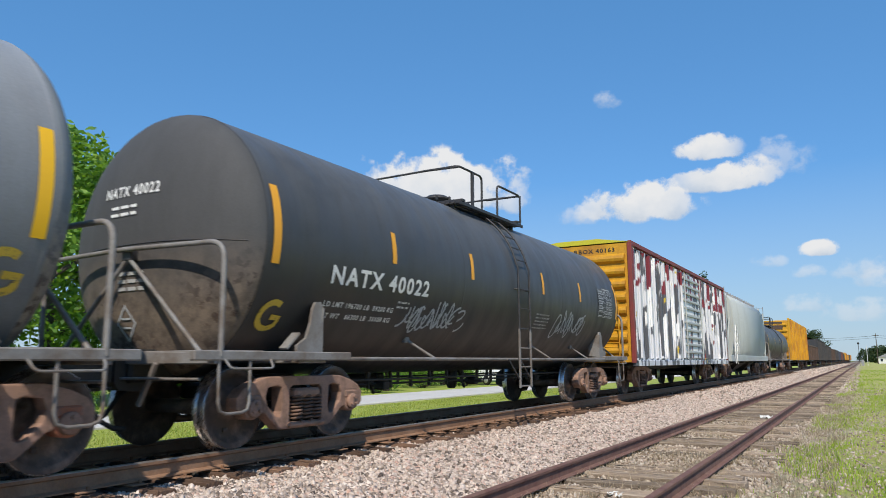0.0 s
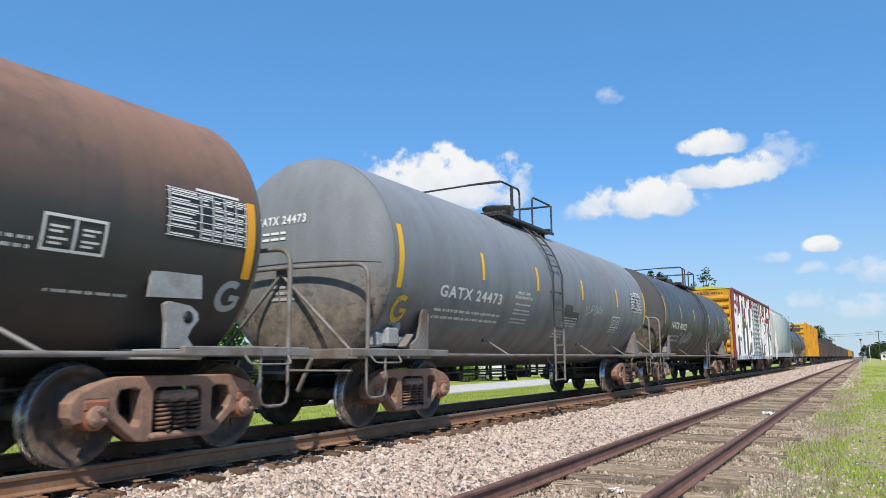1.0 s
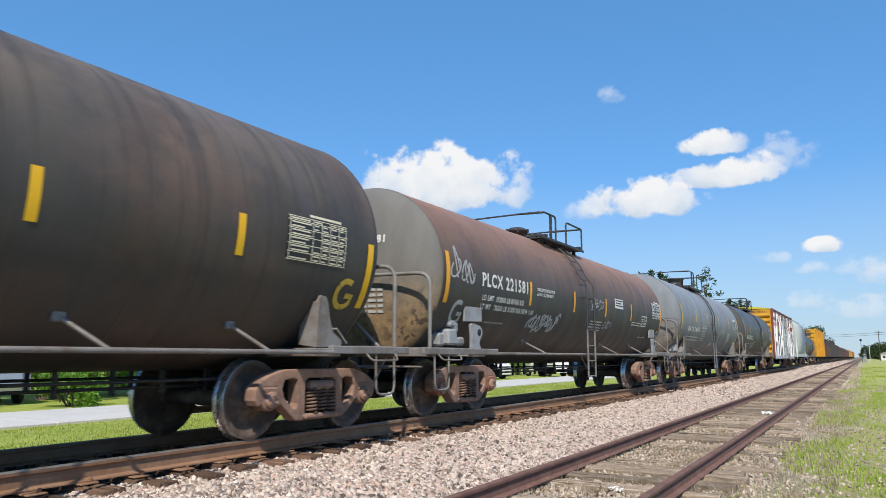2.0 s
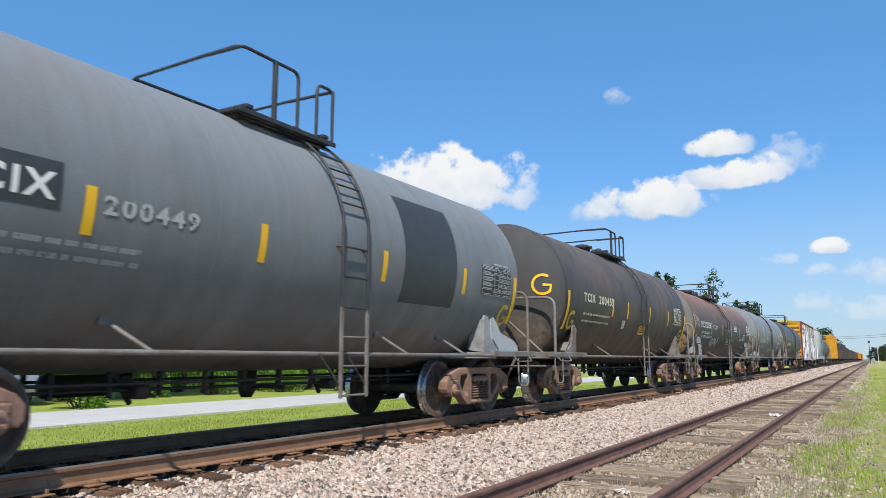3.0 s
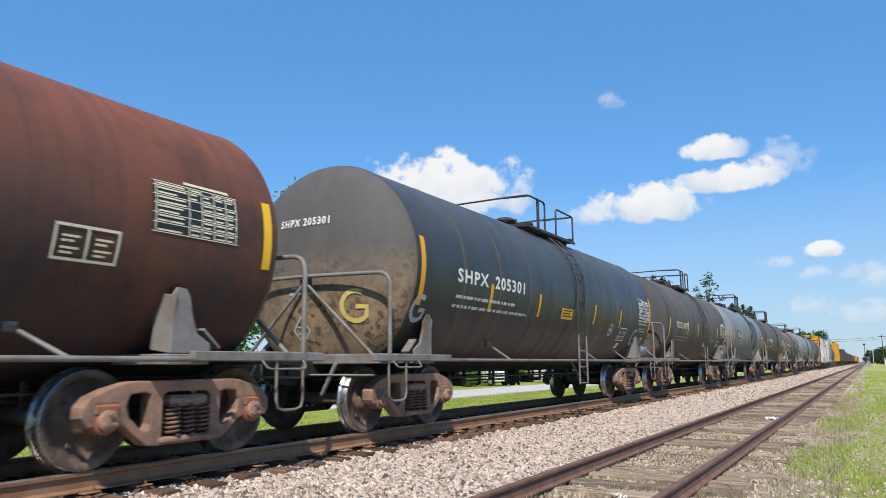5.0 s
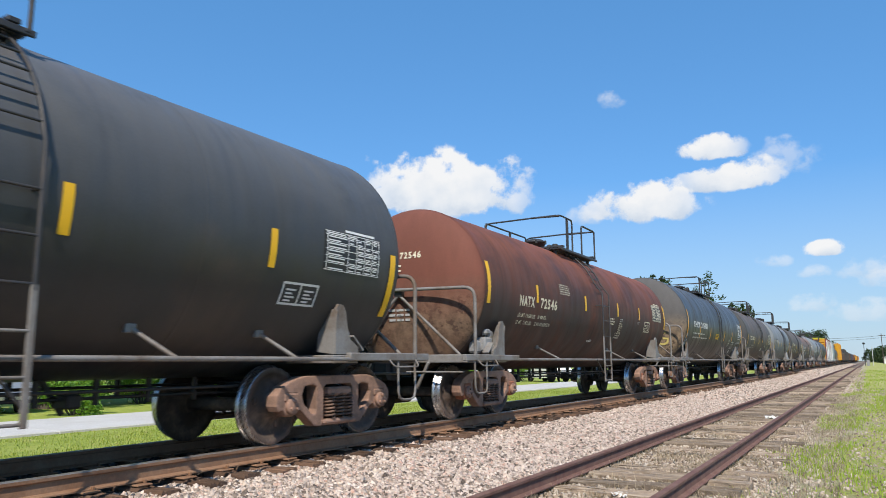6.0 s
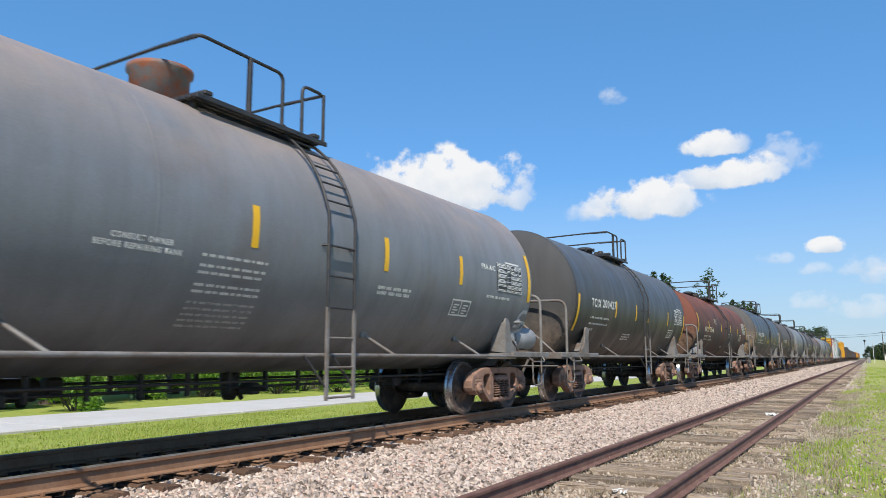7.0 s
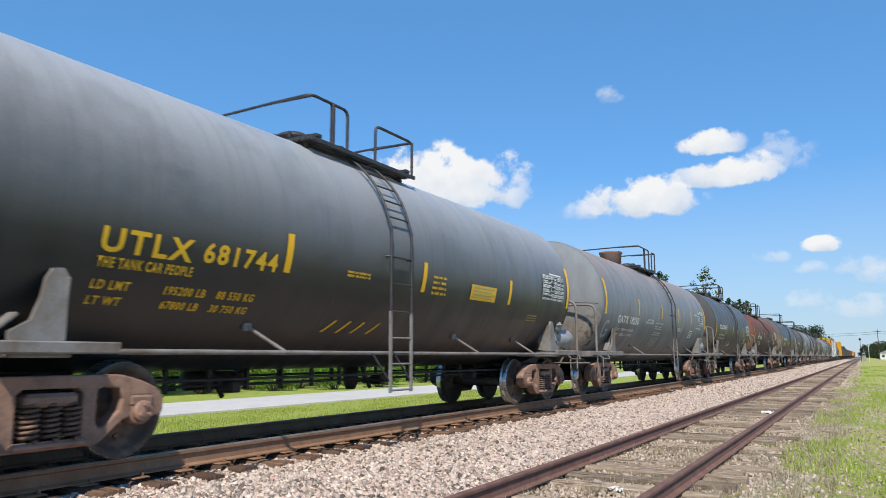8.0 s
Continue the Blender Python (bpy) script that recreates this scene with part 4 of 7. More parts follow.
CHALK = MAT["chalk"]


def print_rows(car, y0, y1, deg, rows, r=R1, zc=Z1, ink="white_ink", h=0.032, gap=0.07):
    tagged(part("small_print", rows_of_print(Shape(), rng, y0, y1, deg, rows, r, zc, h, gap), MAT[ink], car), kind="stuff")


def tag(car, y0, y1, d0, d1, r=R1, zc=Z1, ink="chalk", strokes=11, width=0.035, seed=1):
    part("graffiti", scrawl(Shape(), random.Random(seed), y0, y1, d0, d1, r, zc, strokes, width), MAT[ink], car, "looping spray-paint tag")


def yard_loop(car, y, deg, r=R1, zc=Z1, ink="spray_yellow", size=0.34):
    part("yard_mark", letter_g(Shape(), y, deg, size, r, zc), MAT[ink], car)


def sign(car, y0, y1, d0, d1, r=R1, zc=Z1, mat="plate_white", ink="hose", rows=3):
    s = Shape()
    shell_patch(s, y0, y1, d0, d1, r, zc, 0.009, 0)
    for i in range(rows):
        d = d1 + (d0 - d1) * (i + 0.9) / (rows + 0.8)
        shell_patch(s, y0 + 0.06, y1 - 0.06 - 0.1 * (i % 2), d, d + abs(d0 - d1) * 0.12, r, zc, 0.012, 1)
    part("sign_plate", s, [MAT[mat], MAT[ink]], car)


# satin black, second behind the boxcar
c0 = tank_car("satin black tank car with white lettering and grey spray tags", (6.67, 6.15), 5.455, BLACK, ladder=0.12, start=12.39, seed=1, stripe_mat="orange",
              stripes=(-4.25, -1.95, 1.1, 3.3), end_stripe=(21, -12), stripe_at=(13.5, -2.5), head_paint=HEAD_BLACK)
shell_text(c0, "NATX 40022", -5.55, -3.28, -16.8, 0.235, R1, Z1, MAT["white_ink"])
shell_text(c0, "LD LMT 196700 LB  89200 KG", -5.56, -4.06, -27.4, 0.075, R1, Z1, MAT["white_ink"])
shell_text(c0, "LT WT   66300 LB  30100 KG", -5.50, -4.04, -33.0, 0.075, R1, Z1, MAT["white_ink"])
head_mark(c0, "NATX 40022", 6.67, 0.5, R1, Z1, MAT["white_ink"], 0.95, 0.13, 0.50, -0.60)
tag(c0, -3.8, -2.0, -20, -36, seed=3, strokes=13)
tag(c0, 2.0, 3.7, -13, -33, seed=5, strokes=12)
print_rows(c0, -4.0, -3.7, -22, 2)
print_rows(c0, 0.9, 1.6, -18, 5, ink="faded_ink")
data_panel(c0, 4.6, 5.7, -12, 12, R1, Z1, "faded_ink")
yard_loop(c0, -6.35, -34)

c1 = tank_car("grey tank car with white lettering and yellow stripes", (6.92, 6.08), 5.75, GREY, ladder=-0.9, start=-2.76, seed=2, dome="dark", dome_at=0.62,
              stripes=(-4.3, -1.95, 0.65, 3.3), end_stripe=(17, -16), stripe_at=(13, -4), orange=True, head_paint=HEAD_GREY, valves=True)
shell_text(c1, "GATX 24473", -5.66, -3.51, -17.6, 0.19, R1, Z1, MAT["white_ink"])
print_rows(c1, -5.7, -3.4, -26, 2, h=0.05, gap=0.12)
shell_text(c1, "CONSULT OWNER", -2.88, -2.30, -8.6, 0.055, R1, Z1, MAT["white_ink"])
shell_text(c1, "BEFORE REPAIRING TANK", -2.97, -2.18, -11.6, 0.055, R1, Z1, MAT["white_ink"])
print_rows(c1, -2.9, -2.2, -16, 1)
print_rows(c1, -2.92, -2.15, -20, 2)
print_rows(c1, -2.95, -2.2, -26.5, 2)
for _q in ((-0.38, 0.1, -22, -10), (0.1, 0.55, -24, -15)):
    s = Shape()
    shell_patch(s, *_q, R1, Z1, 0.003)
    part("repaint_patch", s, MAT["patch"], c1, "dark repainted patch")
print_rows(c1, -0.35, 0.5, -21, 4, h=0.03, gap=0.06)
print_rows(c1, -0.6, 0.0, -33, 3, h=0.035, gap=0.07)
head_mark(c1, "GATX 24473", 6.92, 0.5, R1, Z1, MAT["white_ink"], 0.95, 0.13, 0.50, -0.60)
data_panel(c1, 4.57, 5.61, -6, 12.2, R1, Z1)
small_box(c1, 3.0, 3.66, -24, -14, R1, Z1)
print_rows(c1, 3.0, 3.6, -27, 2, h=0.03, gap=0.06)
tag(c1, 1.0, 2.0, -6, -15, seed=8, strokes=6, width=0.03)
yard_loop(c1, -6.6, -27)
yard_loop(c1, 5.8, -27, ink="spray_yellow")

c2 = tank_car("insulated black tank car with a rust-brown crown and white lettering", (7.33, 6.49), 5.88, BROWN_TOP, R2, Z2, ladder=-0.77, rail_h=0.57, aft=1.18, start=-18.71, seed=3,
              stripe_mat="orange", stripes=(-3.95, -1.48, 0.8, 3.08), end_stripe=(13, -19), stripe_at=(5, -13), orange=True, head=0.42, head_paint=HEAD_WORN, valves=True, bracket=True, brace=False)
shell_text(c2, "PLCX 221581", -6.03, -4.10, -5, 0.24, R2, Z2, MAT["white_ink"])
shell_text(c2, "LD LMT  192800 LB 87450 KG", -5.98, -4.26, -14.2, 0.10, R2, Z2, MAT["white_ink"])
shell_text(c2, "LT WT   70200 LB 31850 KG NEW 1-81", -5.98, -3.72, -20.3, 0.10, R2, Z2, MAT["white_ink"])
shell_text(c2, "FIBERGLASS INSULATION", -3.64, -2.72, -0.9, 0.065, R2, Z2, MAT["white_ink"])
shell_text(c2, "DO NOT EXCEED 450\u00b0F", -3.64, -2.78, -4.6, 0.065, R2, Z2, MAT["white_ink"])
tag(c2, -3.78, -2.28, -18, -33, R2, Z2, "chalk", 14, 0.045, 12)
tag(c2, -0.28, 0.52, 3, -8, R2, Z2, "faded_ink", 7, 0.025, 14)
tag(c2, 0.72, 1.32, -17, -26, R2, Z2, "faded_ink", 5, 0.025, 15)
print_rows(c2, -0.23, 0.67, -19.5, 4, R2, Z2)
sign(c2, 1.54, 2.27, -2.5, 7.2, R2, Z2)
data_panel(c2, 5.32, 6.34, -6, 12, R2, Z2)
small_box(c2, 4.17, 4.74, -17, -6, R2, Z2)
print_rows(c2, 3.22, 4.12, -15, 2, R2, Z2)
print_rows(c2, 4.32, 5.12, -31, 1, R2, Z2)
yard_loop(c2, 6.27, -27, R2, Z2, "chalk", 0.28)
yard_loop(c2, -6.72, -24.5, R2, Z2, "chalk", 0.36)
tag(c2, -7.02, -6.3, 14, -6, R2, Z2, "faded_ink", 5, 0.035, 61)
print_rows(c2, -5.65, -4.85, -30, 1, R2, Z2, "faded_ink", 0.04)
head_mark(c2, "PLCX 221581", 7.33, 0.42, R2, Z2, MAT["white_ink"], 1.0, 0.13, 0.46, -0.40)
head_print(c2, 7.33, 0.42, R2, Z2, MAT["faded_ink"], 0.34, -0.1, 2, 0.48, 0.045)
head_print(c2, 7.33, 0.42, R2, Z2, MAT["faded_ink"], -0.30, 0.15, 5, 0.40, 0.045)

c3 = tank_car("dusty brown-black tank car with a yellow loop sprayed on its end", (5.8, 5.3), 4.865, DUSTY, ladder=0.15, start=-33.33, fore=0.34, seed=4,
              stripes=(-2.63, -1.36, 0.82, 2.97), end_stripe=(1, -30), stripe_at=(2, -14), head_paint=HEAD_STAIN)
shell_text(c3, "TCIX", -4.74, -3.98, -5.2, 0.20, R1, Z1, MAT["cream_ink"])
shell_text(c3, "200455", -3.72, -2.6, -5.2, 0.20, R1, Z1, MAT["cream_ink"])
print_rows(c3, -4.7, -2.8, -16, 1, ink="cream_ink", h=0.05)
print_rows(c3, -4.7, -2.8, -22, 1, ink="cream_ink", h=0.05)
data_panel(c3, 3.65, 4.7, -12, 6, R1, Z1, "cream_ink")
sign(c3, -0.05, 0.52, -28, -19, mat="yellow")
sign(c3, -1.72, -1.48, -24, -16)
yard_loop(c3, -5.33, -22, size=0.36)
yard_loop(c3, 4.85, -24, size=0.34)
head_mark(c3, "TCIX 200455", 5.8, 0.5, R1, Z1, MAT["cream_ink"], 0.95, 0.12, 0.46, -0.45)
head_g(c3, 1.16, 0.13, 0.40, 5.8, 0.5, R1, Z1, MAT["yellow"])

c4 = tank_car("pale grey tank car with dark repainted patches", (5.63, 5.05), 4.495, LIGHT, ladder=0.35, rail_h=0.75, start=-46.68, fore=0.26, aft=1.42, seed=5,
              stripes=(-3.25, -1.27, 0.95, 3.12), splash=True, end_stripe=(1, -30), stripe_at=(0, -15), head_paint=HEAD_GREY)
s = Shape()
shell_patch(s, -4.62, -3.5, -9, 5, R1, Z1, 0.004)
part("repaint_patch", s, MAT["patch"], c4, "dark repainted panel behind the lettering")
s = Shape()
shell_patch(s, 1.42, 2.86, -24, 34, R1, Z1, 0.004)
part("repaint_patch", s, MAT["patch"], c4, "broad dark repainted band")
shell_text(c4, "TCIX", -4.40, -3.55, -6.6, 0.22, R1, Z1, MAT["white_ink"])
shell_text(c4, "200449", -3.13, -2.13, -8, 0.17, R1, Z1, MAT["faded_ink"])
print_rows(c4, -4.6, -2.6, -19, 2, ink="faded_ink", h=0.05, gap=0.12)
head_mark(c4, "TCIX 200449", 5.63, 0.5, R1, Z1, MAT["white_ink"], 0.92, 0.12, 0.46, -0.36)
yard_loop(c4, 4.72, -25, size=0.34)
data_panel(c4, 3.7, 4.8, -13, 5, R1, Z1, "faded_ink")
yard_loop(c4, -5.25, -24)

c5 = tank_car("dusty charcoal tank car with cream lettering", (5.6, 5.12), 4.505, DUSTY, ladder=0.12, start=-59.73, fore=0.44, seed=6,
              stripes=(-2.7, -0.9, 0.65, 3.05), end_stripe=(1, -30), stripe_at=(0, -15.6), head_paint=HEAD_STAIN, tank_air=True)
shell_text(c5, "TCIX 200273", -4.57, -2.66, -9.3, 0.21, R1, Z1, MAT["cream_ink"])
print_rows(c5, -4.6, -2.7, -21, 2, ink="faded_ink", h=0.05, gap=0.12)
head_mark(c5, "TCIX 200273", 5.6, 0.5, R1, Z1, MAT["cream_ink"], 0.92, 0.12, 0.46, -0.36)
data_panel(c5, 3.7, 4.88, -13, 6.6, R1, Z1, "cream_ink")
small_box(c5, 3.1, 3.7, -28, -20, R1, Z1, "cream_ink")
MAT["sign_red"] = plain("red_sign_print", (0.45, 0.03, 0.05), 0.5)
sign(c5, 0.5, 0.85, -31, -24, ink="sign_red", rows=2)
tag(c5, 1.9, 2.4, -18, -22, ink="faded_ink", strokes=5, width=0.03, seed=31)
yard_loop(c5, 4.75, -27, ink="chalk", size=0.3)

R6, Z6 = 1.60, 2.38
c6 = tank_car("blue-black tank car with white lettering and a bare tan end", (6.40, 6.30), 5.66, BLUE_BLACK, R6, Z6, ladder=0.42, start=-74.11, seed=7,
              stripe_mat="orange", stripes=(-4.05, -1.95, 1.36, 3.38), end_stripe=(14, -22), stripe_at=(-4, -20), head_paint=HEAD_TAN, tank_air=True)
for _y in (-5.0, -3.7, -2.4, 1.6, 2.87, 4.15, 5.44):
    s = Shape()
    s.lathe([(_y - 0.045, R6), (_y - 0.03, R6 + 0.004), (_y + 0.03, R6 + 0.004), (_y + 0.045, R6)], 72, "y", (0, 0, Z6), True, 0, False)
    part("weld_seam", s, MAT["weld_band"], c6, "dull weld band round the shell")
shell_text(c6, "SHPX", -5.26, -4.2, -6.6, 0.22, R6, Z6, MAT["white_ink"])
shell_text(c6, "205301", -3.95, -2.72, -6.6, 0.22, R6, Z6, MAT["white_ink"])
print_rows(c6, -5.25, -3.0, -15.5, 1, R6, Z6, h=0.055)
print_rows(c6, -5.3, -2.4, -21, 1, R6, Z6, h=0.055)
sign(c6, -0.75, -0.1, -19, -11, R6, Z6, mat="yellow")
# round company mark, a plain ring
s = Shape()
for _a, _b in ((0.165, 0.145), (0.115, 0.10)):
    _v = []
    for _q in np.linspace(0, 2 * math.pi, 33):
        for _r in (_a, _b):
            _v.append(on_shell(2.78 + _r * math.cos(_q), -23.0 + math.degrees(_r * math.sin(_q) / R6), R6, Z6, 0.009))
    s.add(_v, [(2 * _k, 2 * _k + 2, 2 * _k + 3, 2 * _k + 1) for _k in range(32)])
shell_patch(s, 2.70, 2.86, -24.2, -21.8, R6, Z6, 0.009)
part("round_mark", s, MAT["white_ink"], c6, "round white ring mark")
data_panel(c6, 5.0, 6.14, -11, 7.5, R6, Z6)
shell_text(c6, "AAR 211A100W1", 5.0, 5.60, 9.2, 0.075, R6, Z6, MAT["white_ink"])
print_rows(c6, 5.2, 6.0, -14.5, 1, R6, Z6, h=0.045)
print_rows(c6, 5.3, 5.9, -19, 2, R6, Z6, h=0.035)
small_box(c6, 3.52, 4.15, -32, -20, R6, Z6)
sign(c6, 3.75, 3.98, -41, -35, R6, Z6, rows=1)
print_rows(c6, 4.1, 4.5, -44, 1, R6, Z6, "faded_ink")
print_rows(c6, 4.8, 5.2, -43.5, 1, R6, Z6, "faded_ink")
yard_loop(c6, 5.0, -28, R6, Z6, "chalk", 0.42)
yard_loop(c6, -6.2, -24, R6, Z6, "chalk", 0.36)
head_mark(c6, "SHPX 205301", 6.40, 0.5, R6, Z6, MAT["white_ink"], 0.95, 0.12, 0.60, -0.60)
head_print(c6, 6.40, 0.5, R6, Z6, MAT["faded_ink"], -0.35, -0.35, 2, 0.42, 0.04)
head_g(c6, 0.80, -0.62, 0.42, 6.40, 0.5, R6, Z6, MAT["faded_yellow"], 0.07)
head_diamond(c6, 6.40, 0.5, R6, Z6)

c7 = tank_car("rust-red tank car with black stains and cream lettering", (6.4, 6.26), 5.525, RED, R2, Z2, ladder=-0.19, rail_h=0.78, fore=1.25, aft=1.25, start=-89.55, seed=8,
              stripes=(-4.15, -1.3, 1.2, 3.25), end_stripe=(17, -12), stripe_at=(7.5, -6), orange=True, head=0.42, head_paint=HEAD_RED, brake_wheel=-1, valves=True)
shell_text(c7, "NATX", -4.98, -4.28, -10.2, 0.20, R2, Z2, MAT["cream_ink"])
shell_text(c7, "72546", -3.98, -3.11, -10.0, 0.21, R2, Z2, MAT["cream_ink"])
shell_text(c7, "LD LMT  191600 LBS     86 900 KG", -4.98, -3.62, -18.6, 0.08, R2, Z2, MAT["cream_ink"])
shell_text(c7, "LT WT   71430 LBS      32 400 KG NEW 2-79", -4.98, -3.32, -24.2, 0.08, R2, Z2, MAT["cream_ink"])
print_rows(c7, -2.9, -2.3, 12, 5, R2, Z2, "cream_ink", 0.022, 0.048)
print_rows(c7, 0.52, 0.96, -10, 3, R2, Z2, "cream_ink", 0.04, 0.065)
print_rows(c7, 1.42, 1.66, -9, 2, R2, Z2, "faded_ink", 0.03, 0.05)
print_rows(c7, 1.36, 1.66, -13.5, 5, R2, Z2, "cream_ink", 0.03, 0.055)
print_rows(c7, 1.22, 1.66, -24, 3, R2, Z2, "cream_ink", 0.035, 0.06)
print_rows(c7, 3.1, 3.3, -9, 2, R2, Z2, "faded_ink", 0.025, 0.04)
shell_text(c7, "CLOSED", -0.67, -0.36, -34.8, 0.065, R2, Z2, MAT["white_ink"])
data_panel(c7, 4.7, 5.73, -4, 15, R2, Z2, "cream_ink")
small_box(c7, 3.8, 4.4, -18, -7, R2, Z2, "cream_ink")
head_mark(c7, "NATX 72546", 6.4, 0.42, R2, Z2, MAT["cream_ink"], 0.95, 0.12, 0.50, -0.55)

c8 = tank_car("charcoal tank car with a stained end and white lettering", (5.63, 5.1), 4.5, CHARCOAL, ladder=0.02, start=-103.94, fore=0.40, seed=9,
              stripes=(-2.75, -0.9, 0.4, 2.75), end_stripe=(1, -30), stripe_at=(1.6, -14), head_paint=HEAD_STAIN, brake_wheel=1)
shell_text(c8, "TCIX", -4.66, -3.96, -7.6, 0.20, R1, Z1, MAT["white_ink"])
shell_text(c8, "200427", -3.85, -2.78, -7.0, 0.20, R1, Z1, MAT["white_ink"])
print_rows(c8, -4.62, -3.2, -17.5, 1, h=0.05)
print_rows(c8, -4.62, -3.2, -23, 1, h=0.05)
print_rows(c8, -4.6, -4.2, -28.5, 1, h=0.06)
head_mark(c8, "TCIX 200427", 5.63, 0.5, R1, Z1, MAT["white_ink"], 0.92, 0.12, 0.46, -0.38)
print_rows(c8, -1.7, -1.0, -30, 3, h=0.04)
data_panel(c8, 3.6, 4.7, -11, 6, R1, Z1)
small_box(c8, 3.0, 3.6, -28, -19, R1, Z1)
yard_loop(c8, -5.2, -26, ink="patch", size=0.3)

c9 = tank_car("grey tank car with rust along its crown and white lettering", (6.98, 6.08), 5.69, GREY_RUST, ladder=0.39, rail_h=0.68, start=-118.20, fore=0.36, aft=1.76, seed=10, dome="rust", dome_at=-1.45,
              stripes=(-3.8, -1.1, 1.3, 3.35), end_stripe=(20, -13), stripe_at=(7.5, -9), head_paint=HEAD_GREY, brace=False, tank_air=True, brake_wheel=1)
shell_text(c9, "GATX 18250", -5.72, -3.70, -19.5, 0.21, R1, Z1, MAT["white_ink"])
shell_text(c9, "LD LMT   199800 LB  90 650 KG", -5.74, -4.0, -27.2, 0.075, R1, Z1, MAT["white_ink"])
shell_text(c9, "LT WT    68200 LB  30 950 KG", -5.66, -4.0, -32.6, 0.075, R1, Z1, MAT["white_ink"])
head_mark(c9, "GATX 18250", 6.98, 0.5, R1, Z1, MAT["white_ink"], 0.90, 0.13, 0.72, -0.55)
shell_text(c9, "CONSULT OWNER", -2.75, -2.1, -13.2, 0.055, R1, Z1, MAT["white_ink"])
shell_text(c9, "BEFORE REPAIRING TANK", -2.9, -1.98, -16.2, 0.055, R1, Z1, MAT["white_ink"])
print_rows(c9, -1.75, -0.85, -15, 1)
print_rows(c9, -1.75, -0.85, -18.8, 2)
print_rows(c9, -1.75, -0.85, -26, 2)
print_rows(c9, -1.75, -0.85, -33, 5, h=0.03, gap=0.07, ink="faded_ink")
shell_text(c9, "FRA AIC", 4.05, 4.55, 3.2, 0.09, R1, Z1, MAT["white_ink"])
data_panel(c9, 4.63, 5.66, -8.4, 9, R1, Z1)
small_box(c9, 3.2, 3.8, -27, -18, R1, Z1)
print_rows(c9, 1.2, 2.0, -18, 2, h=0.05)
print_rows(c9, 4.3, 5.2, -14, 1, h=0.05)
yard_loop(c9, 5.95, -27, ink="chalk", size=0.40)
yard_loop(c9, -6.5, -27, ink="chalk", size=0.42)

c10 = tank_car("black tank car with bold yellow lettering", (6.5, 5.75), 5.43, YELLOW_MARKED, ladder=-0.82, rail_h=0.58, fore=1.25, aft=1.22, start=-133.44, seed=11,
               stripes=(-3.08, -0.2, 2.76), end_stripe=(18, -14), stripe_at=(-1.5, -17.5), tank_air=True, brake_wheel=1)
shell_text(c10, "UTLX", -5.36, -4.39, -19.0, 0.22, R1, Z1, MAT["yellow_ink"])
shell_text(c10, "681744", -4.26, -3.24, -18.3, 0.21, R1, Z1, MAT["yellow_ink"])
shell_text(c10, "THE TANK CAR PEOPLE", -5.35, -4.34, -24.0, 0.10, R1, Z1, MAT["yellow_ink"])
shell_text(c10, "LD LMT          195200 LB    88 550 KG", -5.33, -3.43, -31.5, 0.095, R1, Z1, MAT["yellow_ink"])
shell_text(c10, "LT WT            67800 LB    30 750 KG", -5.31, -3.45, -37.2, 0.095, R1, Z1, MAT["yellow_ink"])
print_rows(c10, -2.0, -1.5, -13.5, 2, ink="yellow_ink", h=0.03, gap=0.045)
print_rows(c10, 0.05, 0.5, -9, 4, ink="yellow_ink", h=0.04, gap=0.08)
for _y in (-2.05, -1.75, -1.45, -1.1):
    s = Shape()
    shell_patch(s, _y, _y + 0.05, -44, -37, R1, Z1, 0.007, 0, 0.16)
    part("worn_mark", s, MAT["yellow_ink"], c10)
sign(c10, 1.26, 2.18, -17.6, -8.4, mat="yellow", ink="faded_yellow", rows=4)
data_panel(c10, 4.23, 5.41, -9.5, 8.2, R1, Z1)
print_rows(c10, 3.75, 4.2, -23.5, 3, ink="faded_yellow", h=0.025, gap=0.05)
head_print(c0, 6.67, 0.5, R1, Z1, MAT["white_ink"])
head_print(c0, 6.67, 0.5, R1, Z1, MAT["faded_ink"], -0.42, -0.25, 3, 0.40, 0.04)
head_diamond(c0, 6.67, 0.5, R1, Z1)
head_seam(c0, 6.67, 0.5, R1, Z1, MAT["black_bar"])
head_print(c1, 6.92, 0.5, R1, Z1, MAT["white_ink"])
head_print(c1, 6.92, 0.5, R1, Z1, MAT["faded_ink"], -0.42, -0.25, 3, 0.40, 0.04)
head_seam(c1, 6.92, 0.5, R1, Z1, MAT["black_bar"])
head_print(c4, 5.63, 0.5, R1, Z1, MAT["white_ink"], 0.27, -0.28)
head_print(c4, 5.63, 0.5, R1, Z1, MAT["faded_ink"], -0.42, -0.25, 3, 0.40, 0.04)
head_print(c5, 5.6, 0.5, R1, Z1, MAT["cream_ink"], 0.27, -0.28)
head_print(c5, 5.6, 0.5, R1, Z1, MAT["faded_ink"], -0.42, -0.25, 3, 0.40, 0.04)
head_diamond(c5, 5.6, 0.5, R1, Z1)
head_print(c7, 6.4, 0.42, R2, Z2, MAT["cream_ink"])
head_print(c7, 6.4, 0.42, R2, Z2, MAT["faded_ink"], -0.42, -0.25, 3, 0.40, 0.04)
head_print(c8, 5.63, 0.5, R1, Z1, MAT["cream_ink"], 0.27, -0.28)
head_print(c8, 5.63, 0.5, R1, Z1, MAT["faded_ink"], -0.42, -0.25, 3, 0.40, 0.04)
head_diamond(c8, 5.63, 0.5, R1, Z1)
head_print(c9, 6.98, 0.5, R1, Z1, MAT["white_ink"], 0.52)
head_print(c9, 6.98, 0.5, R1, Z1, MAT["faded_ink"], -0.42, -0.25, 3, 0.40, 0.04)
